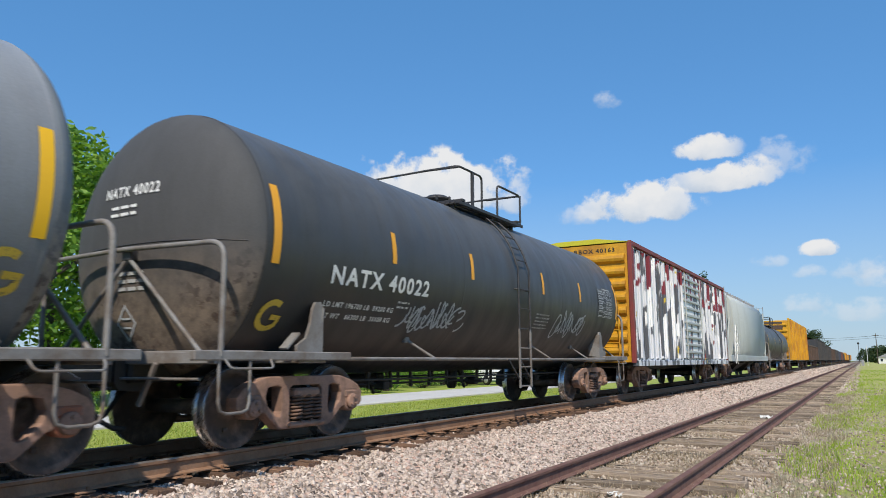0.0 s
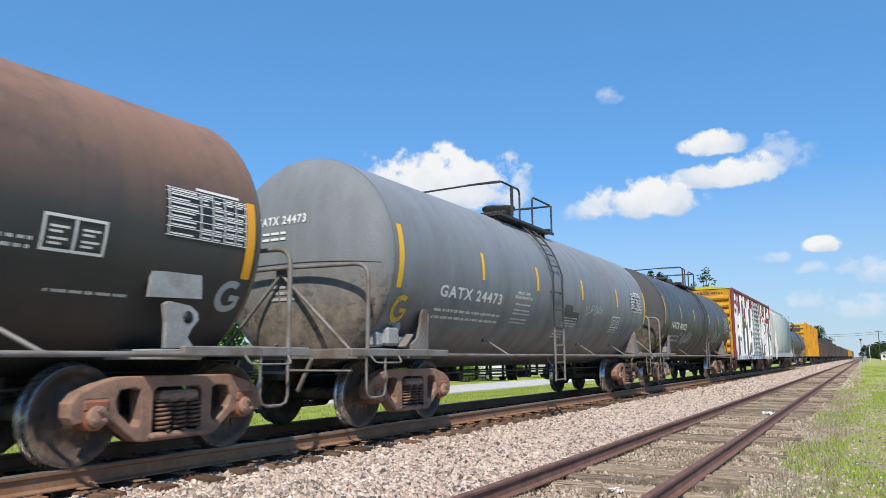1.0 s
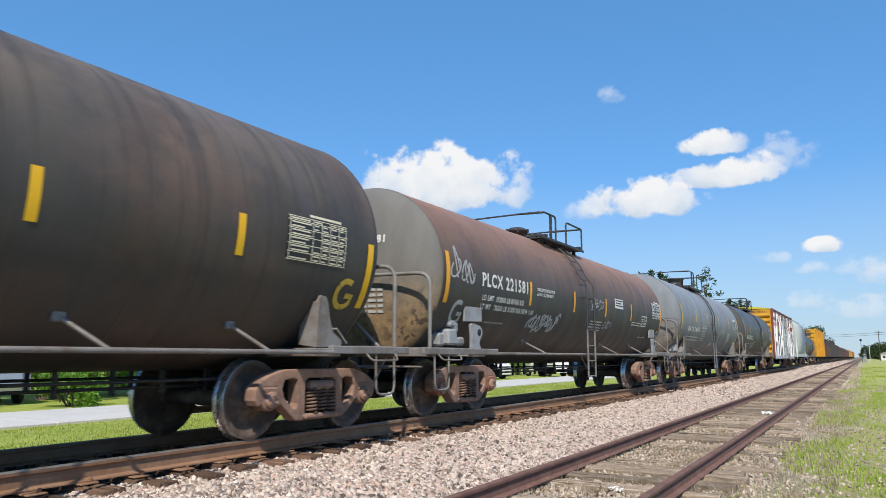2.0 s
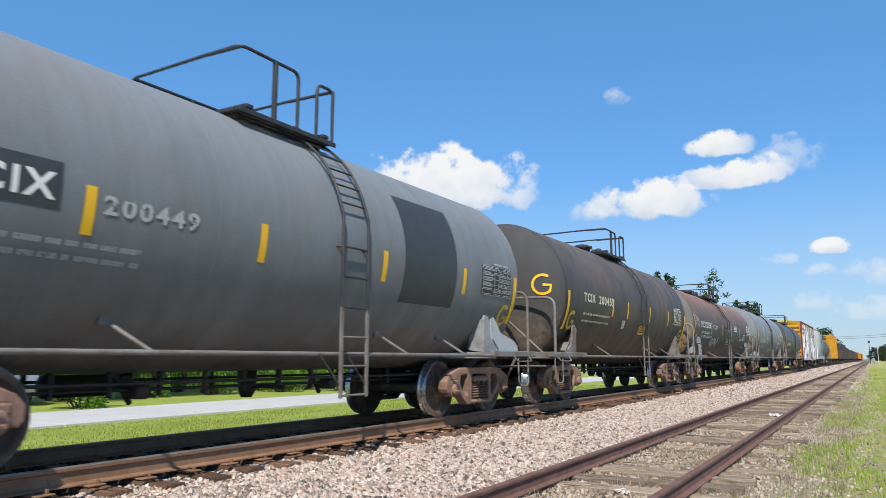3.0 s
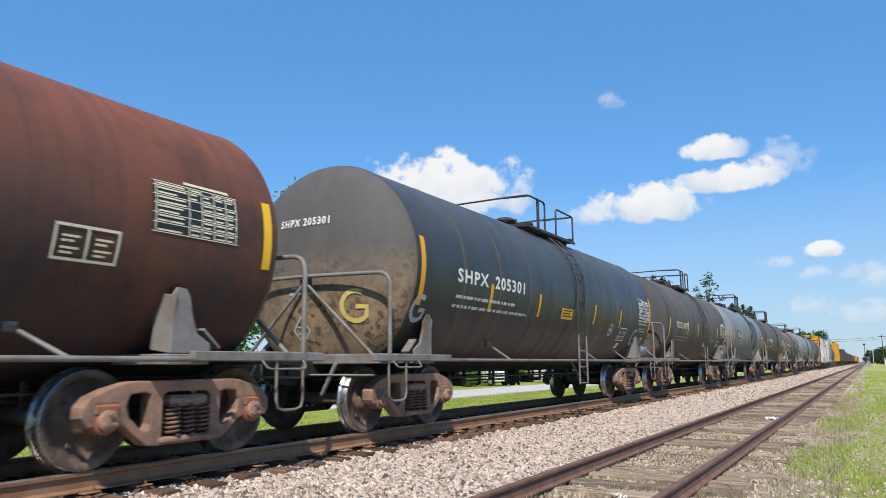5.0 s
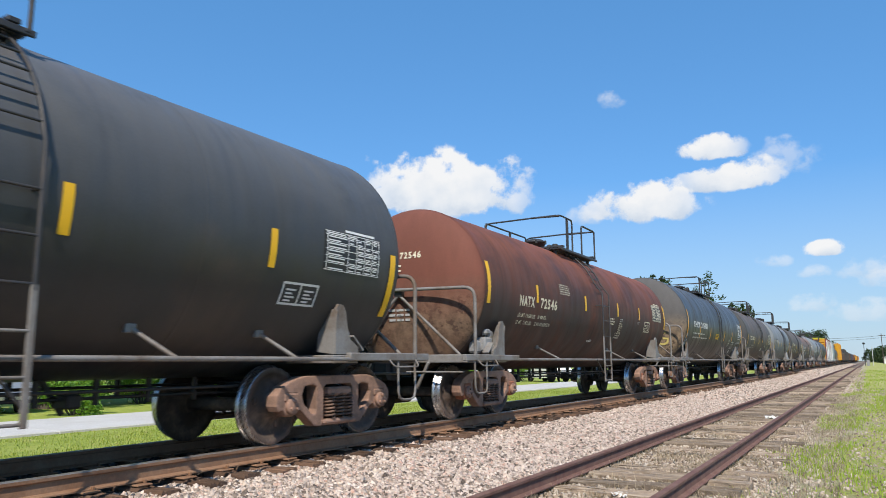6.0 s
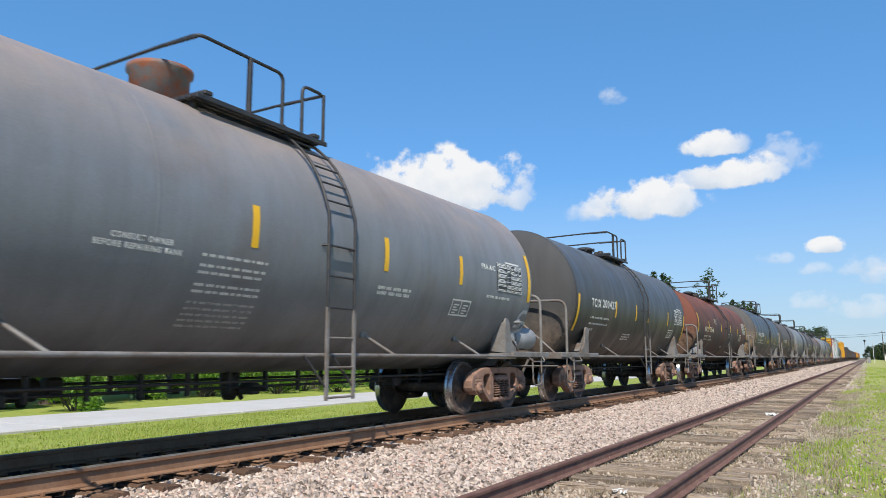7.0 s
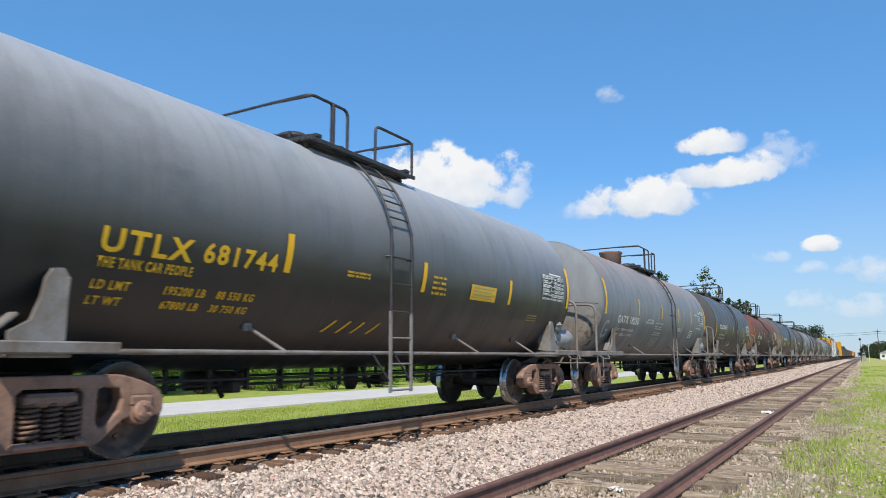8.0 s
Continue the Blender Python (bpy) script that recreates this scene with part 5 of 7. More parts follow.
head_seam(c9, 6.98, 0.5, R1, Z1, MAT["black_bar"])
head_print(c3, 5.8, 0.5, R1, Z1, MAT["cream_ink"])
head_print(c3, 5.8, 0.5, R1, Z1, MAT["faded_ink"], -0.42, -0.25, 3, 0.40, 0.04)


# ---- the cars ahead of the tank cars ----
def under_frame(car, half, bolster, detail=True, sill_z=0.95):
    for k in (1, -1):
        truck(car, k * bolster, False, detail)
        part("coupler", GEAR["coupler"], None, car, "", pose(0, 0, 0, 0, 0, 0 if k > 0 else 180) @ pose(0, half + 0.25, 0))
        part("air_hose", GEAR["hose"], None, car, "", pose(0, 0, 0, 0, 0, 0 if k > 0 else 180) @ pose(0, half + 0.2, 0))
    s = Shape()
    s.box((0, 0, sill_z - 0.14), (0.4, half * 2, 0.3), None, 0.02)
    for y in np.linspace(-half + 0.8, half - 0.8, 9):
        s.box((0, y, sill_z - 0.06), (2.7, 0.12, 0.12), None, 0.01)
    part("centre_sill", s, MAT["dark_steel"], car)


def tag_paint(name):
    """Big overlapping sprayed shapes: silver fill, dark shadows, dark red ground."""
    m, nt, b = node_mat(name, 0.5)
    big = nz(nt, 0.75, 2, 0.4, (1, 1.5, 0.8))
    bands = nz(nt, 1.1, 3, 0.5, (1, 2.6, 0.5), off=4.0)
    z = axis_of(nt, 2)
    c = mix(nt, ramp(nt, bands, [(0.50, 0.0), (0.515, 1.0)]), (0.62, 0.63, 0.66), (0.10, 0.105, 0.12))
    c = mix(nt, ramp(nt, big, [(0.395, 1.0), (0.405, 0.0)]), c, (0.78, 0.78, 0.78))
    c = mix(nt, ramp(nt, nz(nt, 0.9, 2, 0.5, (1, 2.0, 0.9), off=8), [(0.69, 0.0), (0.70, 1.0)]), c, (0.20, 0.035, 0.045))
    c = mix(nt, ramp(nt, nz(nt, 1.4, 2, 0.5, (1, 2, 1.0), off=13), [(0.72, 0.0), (0.73, 1.0)]), c, (0.62, 0.45, 0.05))
    top = mul(nt, maprange(nt, z, 2.3, 4.4), ramp(nt, nz(nt, 0.8, 2, 0.45, (1, 1.5, 0.75), off=21.0), [(0.40, 0.0), (0.60, 1.0)]))
    c = mix(nt, ramp(nt, top, [(0.37, 0.0), (0.39, 1.0)]), c, (0.20, 0.035, 0.05))
    nt.links.new(c, b.inputs["Base Color"])
    return m


MAT["tag"] = tag_paint("sprayed_boxcar_side")
MAT["box_yellow"] = worn("faded_yellow_car_paint", (0.60, 0.31, 0.012), (0.30, 0.11, 0.02), 0.55, 0.0, 1.5, (0.42, 0.70), (1, 1, 0.5))
MAT["box_red"] = worn("dark_red_car_paint", (0.23, 0.04, 0.035), (0.14, 0.05, 0.04), 0.6, 0.0, 2.0)
MAT["box_lime"] = plain("yellow_green_roof", (0.55, 0.50, 0.03), 0.5)
MAT["hopper_grey"] = worn("pale_grey_hopper_paint", (0.44, 0.47, 0.46), (0.34, 0.35, 0.33), 0.5, 0.0, 0.8, (0.45, 0.8), (1, 1, 0.4))
MAT["galvanised"] = worn("galvanised_grating", (0.36, 0.36, 0.37), (0.25, 0.24, 0.23), 0.5, 0.3, 4)
for key, a, b2 in (("g_brown", (0.07, 0.045, 0.035), (0.13, 0.08, 0.055)), ("g_dark", (0.04, 0.042, 0.048), (0.08, 0.07, 0.06)),
                   ("g_red", (0.16, 0.05, 0.035), (0.09, 0.05, 0.04)), ("g_blue", (0.04, 0.06, 0.10), (0.08, 0.07, 0.07)), ("g_orange", (0.42, 0.20, 0.06), (0.2, 0.1, 0.05))):
    MAT[key] = worn("gondola_" + key[2:], a, b2, 0.7, 0.0, 1.2, (0.4, 0.75), (1, 1, 0.4))


def boxcar(start):
    car = thing("boxcar", "boxcar with a yellow ribbed end and silver graffiti on its side", "boxcar", "freight train", at=(0, start, 0))
    MOVERS.append((car, start))
    h, w, z0, z1 = 7.92, 1.50, 0.92, 4.28
    under_frame(car, h, 5.5)
    s = Shape()
    s.box((0, 0, (z0 + z1) / 2), (2 * w, 2 * h - 0.1, z1 - z0), None, 0.02)
    part("side_wall", s, MAT["tag"], car, "steel side under silver, black and dark red graffiti")
    for k in (1, -1):
        s = Shape()
        s.box((0, k * (h - 0.02), (z0 + z1) / 2), (2 * w + 0.06, 0.06, z1 - z0), None, 0.01)
        part("end_wall", s, MAT["box_yellow"], car, "yellow steel end")
        for i in range(8):
            z = 1.25 + i * 0.37
            s = Shape()
            s.prism([(k * (h + 0.01), z - 0.14), (k * (h + 0.10), z - 0.07), (k * (h + 0.12), z), (k * (h + 0.10), z + 0.07), (k * (h + 0.01), z + 0.14)], -w + 0.12, w - 0.12)
            part("end_rib", s, MAT["box_yellow"], car)
        for sx in (1, -1):
            s = Shape()
            s.box((sx * (w + 0.02), k * (h - 0.03), (z0 + z1) / 2), (0.12, 0.16, z1 - z0 + 0.04), None, 0.015)
            part("corner_post", s, MAT["box_red"] if sx > 0 else MAT["box_yellow"], car, "dark red corner post" if sx > 0 else "")
        s = Shape()
        for x in (-0.22, 0.22):
            s.tube([(x + 0.95, k * (h + 0.16), 1.0), (x + 0.95, k * (h + 0.16), 2.6)], 0.018, 6)
        for z in np.arange(1.1, 2.6, 0.36):
            s.tube([(0.73, k * (h + 0.16), z), (1.17, k * (h + 0.16), z)], 0.013, 6)
        part("end_ladder", s, MAT["box_yellow"], car)
    for y in [q for q in np.arange(-7.75, 7.8, 0.62) if abs(q) > 2.1]:
        for sx in (1, -1):
            s = Shape()
            s.prism([(y - 0.11, z0 + 0.1), (y + 0.11, z0 + 0.1), (y + 0.11, z1 - 0.12), (y - 0.11, z1 - 0.12)], sx * (w - 0.01), sx * (w + 0.03))
            s.prism([(y - 0.055, z0 + 0.12), (y + 0.055, z0 + 0.12), (y + 0.055, z1 - 0.14), (y - 0.055, z1 - 0.14)], sx * (w + 0.028), sx * (w + 0.085))
            part("side_post", s, MAT["tag"], car)
    for sx in (1, -1):
        d = Shape()
        d.box((sx * (w + 0.05), 0.1, (z0 + z1) / 2 - 0.02), (0.07, 3.0, z1 - z0 - 0.3), None, 0.01)
        door = part("door", d, MAT["tag"], car, "sliding door with horizontal ribs")
        for i in range(11):
            r = Shape()
            r.box((sx * (w + 0.10), 0.1, z0 + 0.35 + i * 0.265), (0.06, 2.85, 0.10), None, 0.02)
            part("door_rib", r, MAT["hopper_grey"] if sx > 0 else MAT["tag"], door)
        r = Shape()
        for y in (-1.3, 1.5):
            r.tube([(sx * (w + 0.16), y, z0 + 0.1), (sx * (w + 0.16), y, z1 - 0.2)], 0.025, 6)
        part("lock_rod", r, MAT["hopper_grey"], door)
        s = Shape()
        s.box((sx * (w + 0.03), 0, z0 - 0.02), (0.10, 2 * h, 0.16), None, 0.01)
        part("bottom_sill", s, MAT["tag"], car)
        s = Shape()
        s.box((sx * (w + 0.02), 0, z1), (0.10, 2 * h, 0.13), None, 0.01)
        part("top_rail", s, MAT["box_red"], car, "dark red top rail")
    s = Shape()
    n = 24
    poly = [(-w - 0.05, z1 + 0.03), (w + 0.05, z1 + 0.03), (0.6, z1 + 0.17), (-0.6, z1 + 0.17)]
    s.add([(x, y, z) for y in (-h - 0.03, h + 0.03) for x, z in poly], [(0, 1, 2, 3), (7, 6, 5, 4), (0, 4, 5, 1), (1, 5, 6, 2), (2, 6, 7, 3), (3, 7, 4, 0)])
    part("roof", s, MAT["box_lime"], car, "shallow yellow-green roof")
    me = letters_mesh("RBOX 40163", 0.13, 1.2)
    for v in me.vertices:
        v.co = (-0.1 + v.co.x, -h - 0.014, 4.04 + v.co.y)
    me.materials.clear()
    me.materials.append(MAT["hose"])
    part("lettering", me, None, car)
    return car


def hopper(start):
    car = thing("covered_hopper", "pale grey covered hopper car with round sides", "hopper car", "freight train", at=(0, start, 0))
    MOVERS.append((car, start))
    h = 7.9
    under_frame(car, h, 5.9)
    prof = [(1.35, 1.0), (1.52, 1.5), (1.60, 2.3), (1.58, 3.2), (1.50, 3.9), (1.30, 4.25), (0.8, 4.45)]
    ring = prof + [(-x, z) for x, z in prof[::-1]]
    n = len(ring)
    ys = [(-h + 1.3, 1.0), (h - 1.3, 1.0)]
    s = Shape()
    s.add([(x, y, z) for y, _ in ys for x, z in ring], [(i, (i + 1) % n, n + (i + 1) % n, n + i) for i in range(n)] + [tuple(range(n)), tuple(range(2 * n - 1, n - 1, -1))], True)
    s.smooth = [True] * n + [False, False]
    part("body", s, MAT["hopper_grey"], car, "smooth bulged pale grey side")
    for k in (1, -1):
        s = Shape()
        s.add([(x, k * y, z) for x in (-1.35, 1.35) for y, z in ((h - 1.3, 4.3), (h - 0.5, 3.8), (h - 2.2, 1.6), (h - 2.6, 1.6))], [(0, 1, 2, 3), (7, 6, 5, 4), (0, 4, 5, 1), (1, 5, 6, 2), (2, 6, 7, 3), (3, 7, 4, 0)])
        part("slope_sheet", s, MAT["hopper_grey"], car)
        for sx in (1, -1):
            s = Shape()
            s.box((sx * 1.42, k * (h - 0.12), 2.5), (0.10, 0.12, 3.1), None, 0.01)
            s.box((sx * 1.42, k * (h - 0.75), 2.4), (0.07, 1.7, 0.09), Matrix.Rotation(-k * 0.9, 4, "X"), 0.01)
            part("end_post", s, MAT["hopper_grey"], car)
        s = Shape()
        s.box((0, k * (h - 0.4), 1.0), (2.9, 0.8, 0.12), None, 0.01)
        part("end_deck", s, MAT["hopper_grey"], car)
        s = Shape()
        for x in (1.05, 1.45):
            s.tube([(x, k * (h + 0.0), 0.7), (x, k * h, 4.5)], 0.02, 6)
        for z in np.arange(0.8, 4.4, 0.36):
            s.tube([(1.05, k * h, z), (1.45, k * h, z)], 0.014, 6)
        part("end_ladder", s, MAT["galvanised"], car)
    for sx in (1, -1):
        s = Shape()
        s.box((sx * 1.50, 0, 1.08), (0.14, 2 * h - 0.3, 0.30), None, 0.02)
        part("side_sill", s, MAT["hopper_grey"], car)
    for y in (-4.6, 0, 4.6):
        s = Shape()
        s.add([(x, y + q, z) for x, q, z in ((-1.2, -1.9, 1.0), (1.2, -1.9, 1.0), (1.2, 1.9, 1.0), (-1.2, 1.9, 1.0), (-0.4, -0.4, 0.35), (0.4, -0.4, 0.35), (0.4, 0.4, 0.35), (-0.4, 0.4, 0.35))],
              [(0, 1, 2, 3), (7, 6, 5, 4), (0, 4, 5, 1), (1, 5, 6, 2), (2, 6, 7, 3), (3, 7, 4, 0)])
        part("discharge_chute", s, MAT["dark_steel"], car)
    s = Shape()
    for sx in (1, -1):
        s.box((sx * 0.62, 0, 4.60), (0.5, 2 * h - 0.6, 0.04), None, 0.01)
        for y in np.arange(-h + 0.6, h - 0.5, 0.9):
            s.box((sx * 0.78, y, 4.52), (0.5, 0.05, 0.14), None, 0.005)
    part("roof_walk", s, MAT["galvanised"], car, "grating walkway along the roof")
    s = Shape()
    for y in (-5.4, -1.8, 1.8, 5.4):
        s.box((0, y, 4.52), (0.7, 2.8, 0.12), None, 0.03)
    part("roof_hatch", s, MAT["hopper_grey"], car)
    g = Shape()
    rng = random.Random(4)
    for i in range(10):
        y, z = -h + 1.35 + rng.uniform(0, 0.9), rng.uniform(1.2, 2.3)
        pts = [(1.625, y + 0.5 * math.cos(q) * rng.uniform(.6, 1), z + 0.5 * math.sin(q * 1.3)) for q in np.linspace(0, 4, 10)]
        g.tube(pts, 0.016, 5)
    part("graffiti", g, MAT["plate_white"], car, "white sprayed loops")
    return car


def rack_car(start):
    car = thing("boxcar", "bright yellow boxcar with tall side posts", "boxcar", "freight train", at=(0, start, 0))
    MOVERS.append((car, start))
    h = 11.7
    under_frame(car, h, 8.6, False)
    s = Shape()
    s.box((0, 0, 2.78), (2.86, 2 * h - 0.2, 3.5), None, 0.03)
    part("body", s, MAT["box_yellow"], car)
    for k in (1, -1):
        for i in range(6):
            s = Shape()
            s.box((0, k * (h - 0.05), 1.4 + i * 0.55), (2.7, 0.14, 0.2), None, 0.03)
            part("end_rib", s, MAT["box_yellow"], car)
        s = Shape()
        s.box((0, k * (h - 0.06), 4.05), (2.0, 0.16, 0.7), None, 0.02)
        part("end_panel", s, MAT["g_brown"], car)
    for y in np.linspace(-h + 0.2, h - 0.2, 12):
        for sx in (1, -1):
            s = Shape()
            s.box((sx * 1.50, y, 2.85), (0.16, 0.20, 3.75), None, 0.02)
            part("side_post", s, MAT["box_yellow"], car)
    return car


def open_car(start, mat, height, half=7.6, label="", heap=False):
    car = thing("gondola", label, "gondola car", "freight train", at=(0, start, 0))
    MOVERS.append((car, start))
    under_frame(car, half, half - 2.2, False)
    s = Shape()
    for sx in (1, -1):
        s.box((sx * 1.44, 0, (1.0 + height) / 2), (0.08, 2 * half - 0.1, height - 1.0), None, 0.01)
    for k in (1, -1):
        s.box((0, k * (half - 0.08), (1.0 + height) / 2), (2.8, 0.08, height - 1.0), None, 0.01)
    s.box((0, 0, 1.03), (2.85, 2 * half - 0.2, 0.10))
    part("body", s, mat, car)
    for y in np.linspace(-half + 0.1, half - 0.1, 12):
        for sx in (1, -1):
            s = Shape()
            s.box((sx * 1.53, y, (1.0 + height) / 2), (0.12, 0.14, height - 0.95), None, 0.015)
            part("side_post", s, mat, car)
    for sx in (1, -1):
        s = Shape()
        s.box((sx * 1.50, 0, height + 0.02), (0.16, 2 * half, 0.12), None, 0.02)
        part("top_chord", s, mat, car)
    if heap:
        s = Shape()
        rng = random.Random(int(start))
        ys = np.linspace(-half + 0.3, half - 0.3, 26)
        xs = (-1.38, -0.7, 0, 0.7, 1.38)
        s.add([(x, y, height - 0.25 + (0.75 - abs(x) * 0.45) * (0.5 + 0.5 * math.sin(y * 0.9)) + rng.uniform(-.12, .12)) for y in ys for x in xs],
              [(j * 5 + i, j * 5 + i + 1, j * 5 + i + 6, j * 5 + i + 5) for j in range(25) for i in range(4)])
        part("load", s, MAT["g_brown"], car, "heaped dark scrap")
    return car


boxcar(28.05)
hopper(44.85)
tank_car("small dark tank car behind a pale hopper", (7.4, 7.4), 6.3, CHARCOAL, 1.48, 2.25, start=62.0, seed=20, stripes=(-3, 0.6, 3), head=0.5)
rack_car(83.3)
_at = 106.8
for _k, (_m, _h, _l) in enumerate((("g_brown", 2.75, "low rust-brown gondola with side posts"), ("g_dark", 3.95, "tall dark gondola with a heaped load"), ("g_dark", 3.5, "tall dark gondola with side posts"),
                                   ("g_brown", 3.3, "brown gondola with a heaped load"), ("g_dark", 3.4, "dark gondola with side posts"), ("g_blue", 3.3, "dark blue gondola with side posts"),
                                   ("g_red", 3.4, "dull red gondola with side posts"), ("g_dark", 3.2, "dark gondola far down the line"), ("box_yellow", 3.6, "yellow gondola far down the line"),
                                   ("g_orange", 3.6, "orange gondola far down the line"), ("box_yellow", 3.2, "yellow gondola far down the line"), ("g_orange", 3.4, "orange gondola far down the line"), ("g_dark", 3.6, "dark gondola far down the line"),
                                   ("g_orange", 3.4, "orange gondola far down the line"), ("box_yellow", 3.6, "yellow gondola far down the line"))):
    _half = 10.3 if _k == 0 else 12.2
    open_car(_at, MAT[_m], _h, _half, label=_l, heap=_k in (1, 3))
    _at += _half + 13.2



# ---- ground, tracks ----
def ground_sheet():
    prof = [(-900, -0.9, 0), (-120, -0.9, 0), (-40, -0.85, 0), (-15.2, -0.74, 0), (-14.6, -0.72, 0), (-10.2, -0.72, 0), (-5.0, -0.72, 0), (-3.2, -0.66, 1), (-2.3, -0.24, 1),
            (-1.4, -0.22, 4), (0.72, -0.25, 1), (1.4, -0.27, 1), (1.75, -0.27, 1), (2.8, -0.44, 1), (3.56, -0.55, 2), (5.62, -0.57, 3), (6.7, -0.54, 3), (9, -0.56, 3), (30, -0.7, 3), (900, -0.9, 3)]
    ys = [-300, -60, -20] + list(np.arange(-8, 60, 2.0)) + list(np.arange(60, 300, 20)) + [400, 700, 1200, 2500]
    s = Shape()
    n = len(prof)
    vs = [(x, y, z) for y in ys for x, z, _ in prof]
    fs = [(j * n + i, j * n + i + 1, (j + 1) * n + i + 1, (j + 1) * n + i) for j in range(len(ys) - 1) for i in range(n - 1)]
    s.add(vs, fs)
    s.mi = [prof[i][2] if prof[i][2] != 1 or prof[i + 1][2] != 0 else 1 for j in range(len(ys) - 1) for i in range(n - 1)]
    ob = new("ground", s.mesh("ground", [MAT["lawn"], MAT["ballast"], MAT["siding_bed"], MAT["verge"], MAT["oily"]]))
    return tagged(ob, "mown lawn, pale ballast and dry weedy verge beside the tracks", "ground", kind="structure")


def ground_mat(name, cols, scale, rough=0.95, bumps=0.6, fine=60):
    m, nt, b = node_mat(name, rough)
    a = nz(nt, scale, 8, 0.7)
    f = nz(nt, fine, 6, 0.75)
    c = ramp(nt, a, [(0.28, cols[0]), (0.46, cols[1]), (0.6, cols[2]), (0.75, cols[3])])
    c = mix(nt, 0.8, c, ramp(nt, f, [(0.25, 0.45), (0.75, 1.5)]), "MULTIPLY")
    nt.links.new(c, b.inputs["Base Color"])
    bump(nt, b, f, bumps, 0.03)
    return m


MAT["lawn"] = ground_mat("mown_lawn", [(0.22, 0.27, 0.035), (0.28, 0.34, 0.05), (0.33, 0.37, 0.07), (0.38, 0.34, 0.12)], 1.2, fine=90)
MAT["ballast"] = ground_mat("ballast_bed", [(0.15, 0.12, 0.095), (0.20, 0.165, 0.135), (0.25, 0.21, 0.17), (0.14, 0.11, 0.085)], 6, fine=45)
MAT["siding_bed"] = ground_mat("dirt_between_ties", [(0.09, 0.066, 0.048), (0.15, 0.115, 0.085), (0.22, 0.175, 0.13), (0.12, 0.09, 0.065)], 3.5, fine=50)
# strip under the train: the train's shade painted as near-black ballast
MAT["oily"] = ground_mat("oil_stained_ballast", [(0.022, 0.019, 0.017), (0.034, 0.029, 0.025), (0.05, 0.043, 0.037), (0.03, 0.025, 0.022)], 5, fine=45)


def verge_mat():
    """Gravel by the siding that gives way, in patches, to sunny grass and bare straw."""
    m, nt, b = node_mat("weedy_verge", 0.95)
    x = axis_of(nt, 0)
    patch = nz(nt, 0.55, 6, 0.65)
    n = nt.nodes.new("ShaderNodeMath")
    n.operation = "MULTIPLY_ADD"
    nt.links.new(patch, n.inputs[0])
    n.inputs[1].default_value = 4.2
    nt.links.new(x, n.inputs[2])
    fac = maprange(nt, n.outputs[0], 7.7, 9.0)
    gravel = ramp(nt, nz(nt, 2.2, 8, 0.7), [(0.3, (0.30, 0.24, 0.17)), (0.5, (0.46, 0.39, 0.30)), (0.7, (0.34, 0.27, 0.19))])
    grass = ramp(nt, nz(nt, 1.6, 8, 0.75, off=4), [(0.3, (0.25, 0.30, 0.06)), (0.48, (0.36, 0.38, 0.085)), (0.62, (0.46, 0.40, 0.18)), (0.75, (0.31, 0.36, 0.08))])
    c = mix(nt, fac, gravel, grass)
    fine = nz(nt, 60, 6, 0.8)
    c = mix(nt, 0.85, c, ramp(nt, fine, [(0.25, 0.35), (0.75, 1.55)]), "MULTIPLY")
    nt.links.new(c, b.inputs["Base Color"])
    bump(nt, b, fine, 0.8, 0.04)
    return m


MAT["verge"] = verge_mat()
ground_sheet()


def rail_mesh(length, mat):
    prof = [(-0.068, 0), (0.068, 0), (0.068, 0.012), (0.012, 0.03), (0.010, 0.12), (0.034, 0.135), (0.036, 0.162), (0.028, 0.172), (-0.028, 0.172), (-0.036, 0.162), (-0.034, 0.135), (-0.010, 0.12), (-0.012, 0.03), (-0.068, 0.012)]
    n = len(prof)
    s = Shape()
    s.add([(x, y, z) for y in (0, length) for x, z in prof], [(i, (i + 1) % n, n + (i + 1) % n, n + i) for i in range(n)] + [tuple(range(n)), tuple(range(2 * n - 1, n - 1, -1))])
    s.mi = [1 if i in (6, 7, 8) else 0 for i in range(n)] + [0, 0]
    return s.mesh("rail", mat)


def tie_mesh(seed, mat, w=0.23, h=0.17, length=2.6, rough=0.014):
    rng = random.Random(seed)
    s = Shape()
    nx, ring = 9, [(-0.5, -1), (0.5, -1), (0.5, -0.12), (0.43, 0), (0.24, 0), (0.21, -0.13), (0.17, 0), (-0.02, 0), (-0.06, -0.18), (-0.10, 0), (-0.30, 0), (-0.33, -0.10), (-0.42, 0), (-0.5, -0.12)]
    vs = []
    for i in range(nx):
        x = (i / (nx - 1) - 0.5) * length + (rng.uniform(-0.05, 0.05) if i in (0, nx - 1) else 0)
        for a, b in ring:
            vs.append((x, a * w + rng.uniform(-rough, rough), b * h + (rng.uniform(-rough * 1.4, 0) if b > -0.5 else 0)))
    k = len(ring)
    fs = [(i * k + j, i * k + (j + 1) % k, (i + 1) * k + (j + 1) % k, (i + 1) * k + j) for i in range(nx - 1) for j in range(k)]
    fs += [tuple(range(k)), tuple(range(nx * k - 1, (nx - 1) * k - 1, -1))]
    return s.add(vs, fs).mesh("tie", mat)


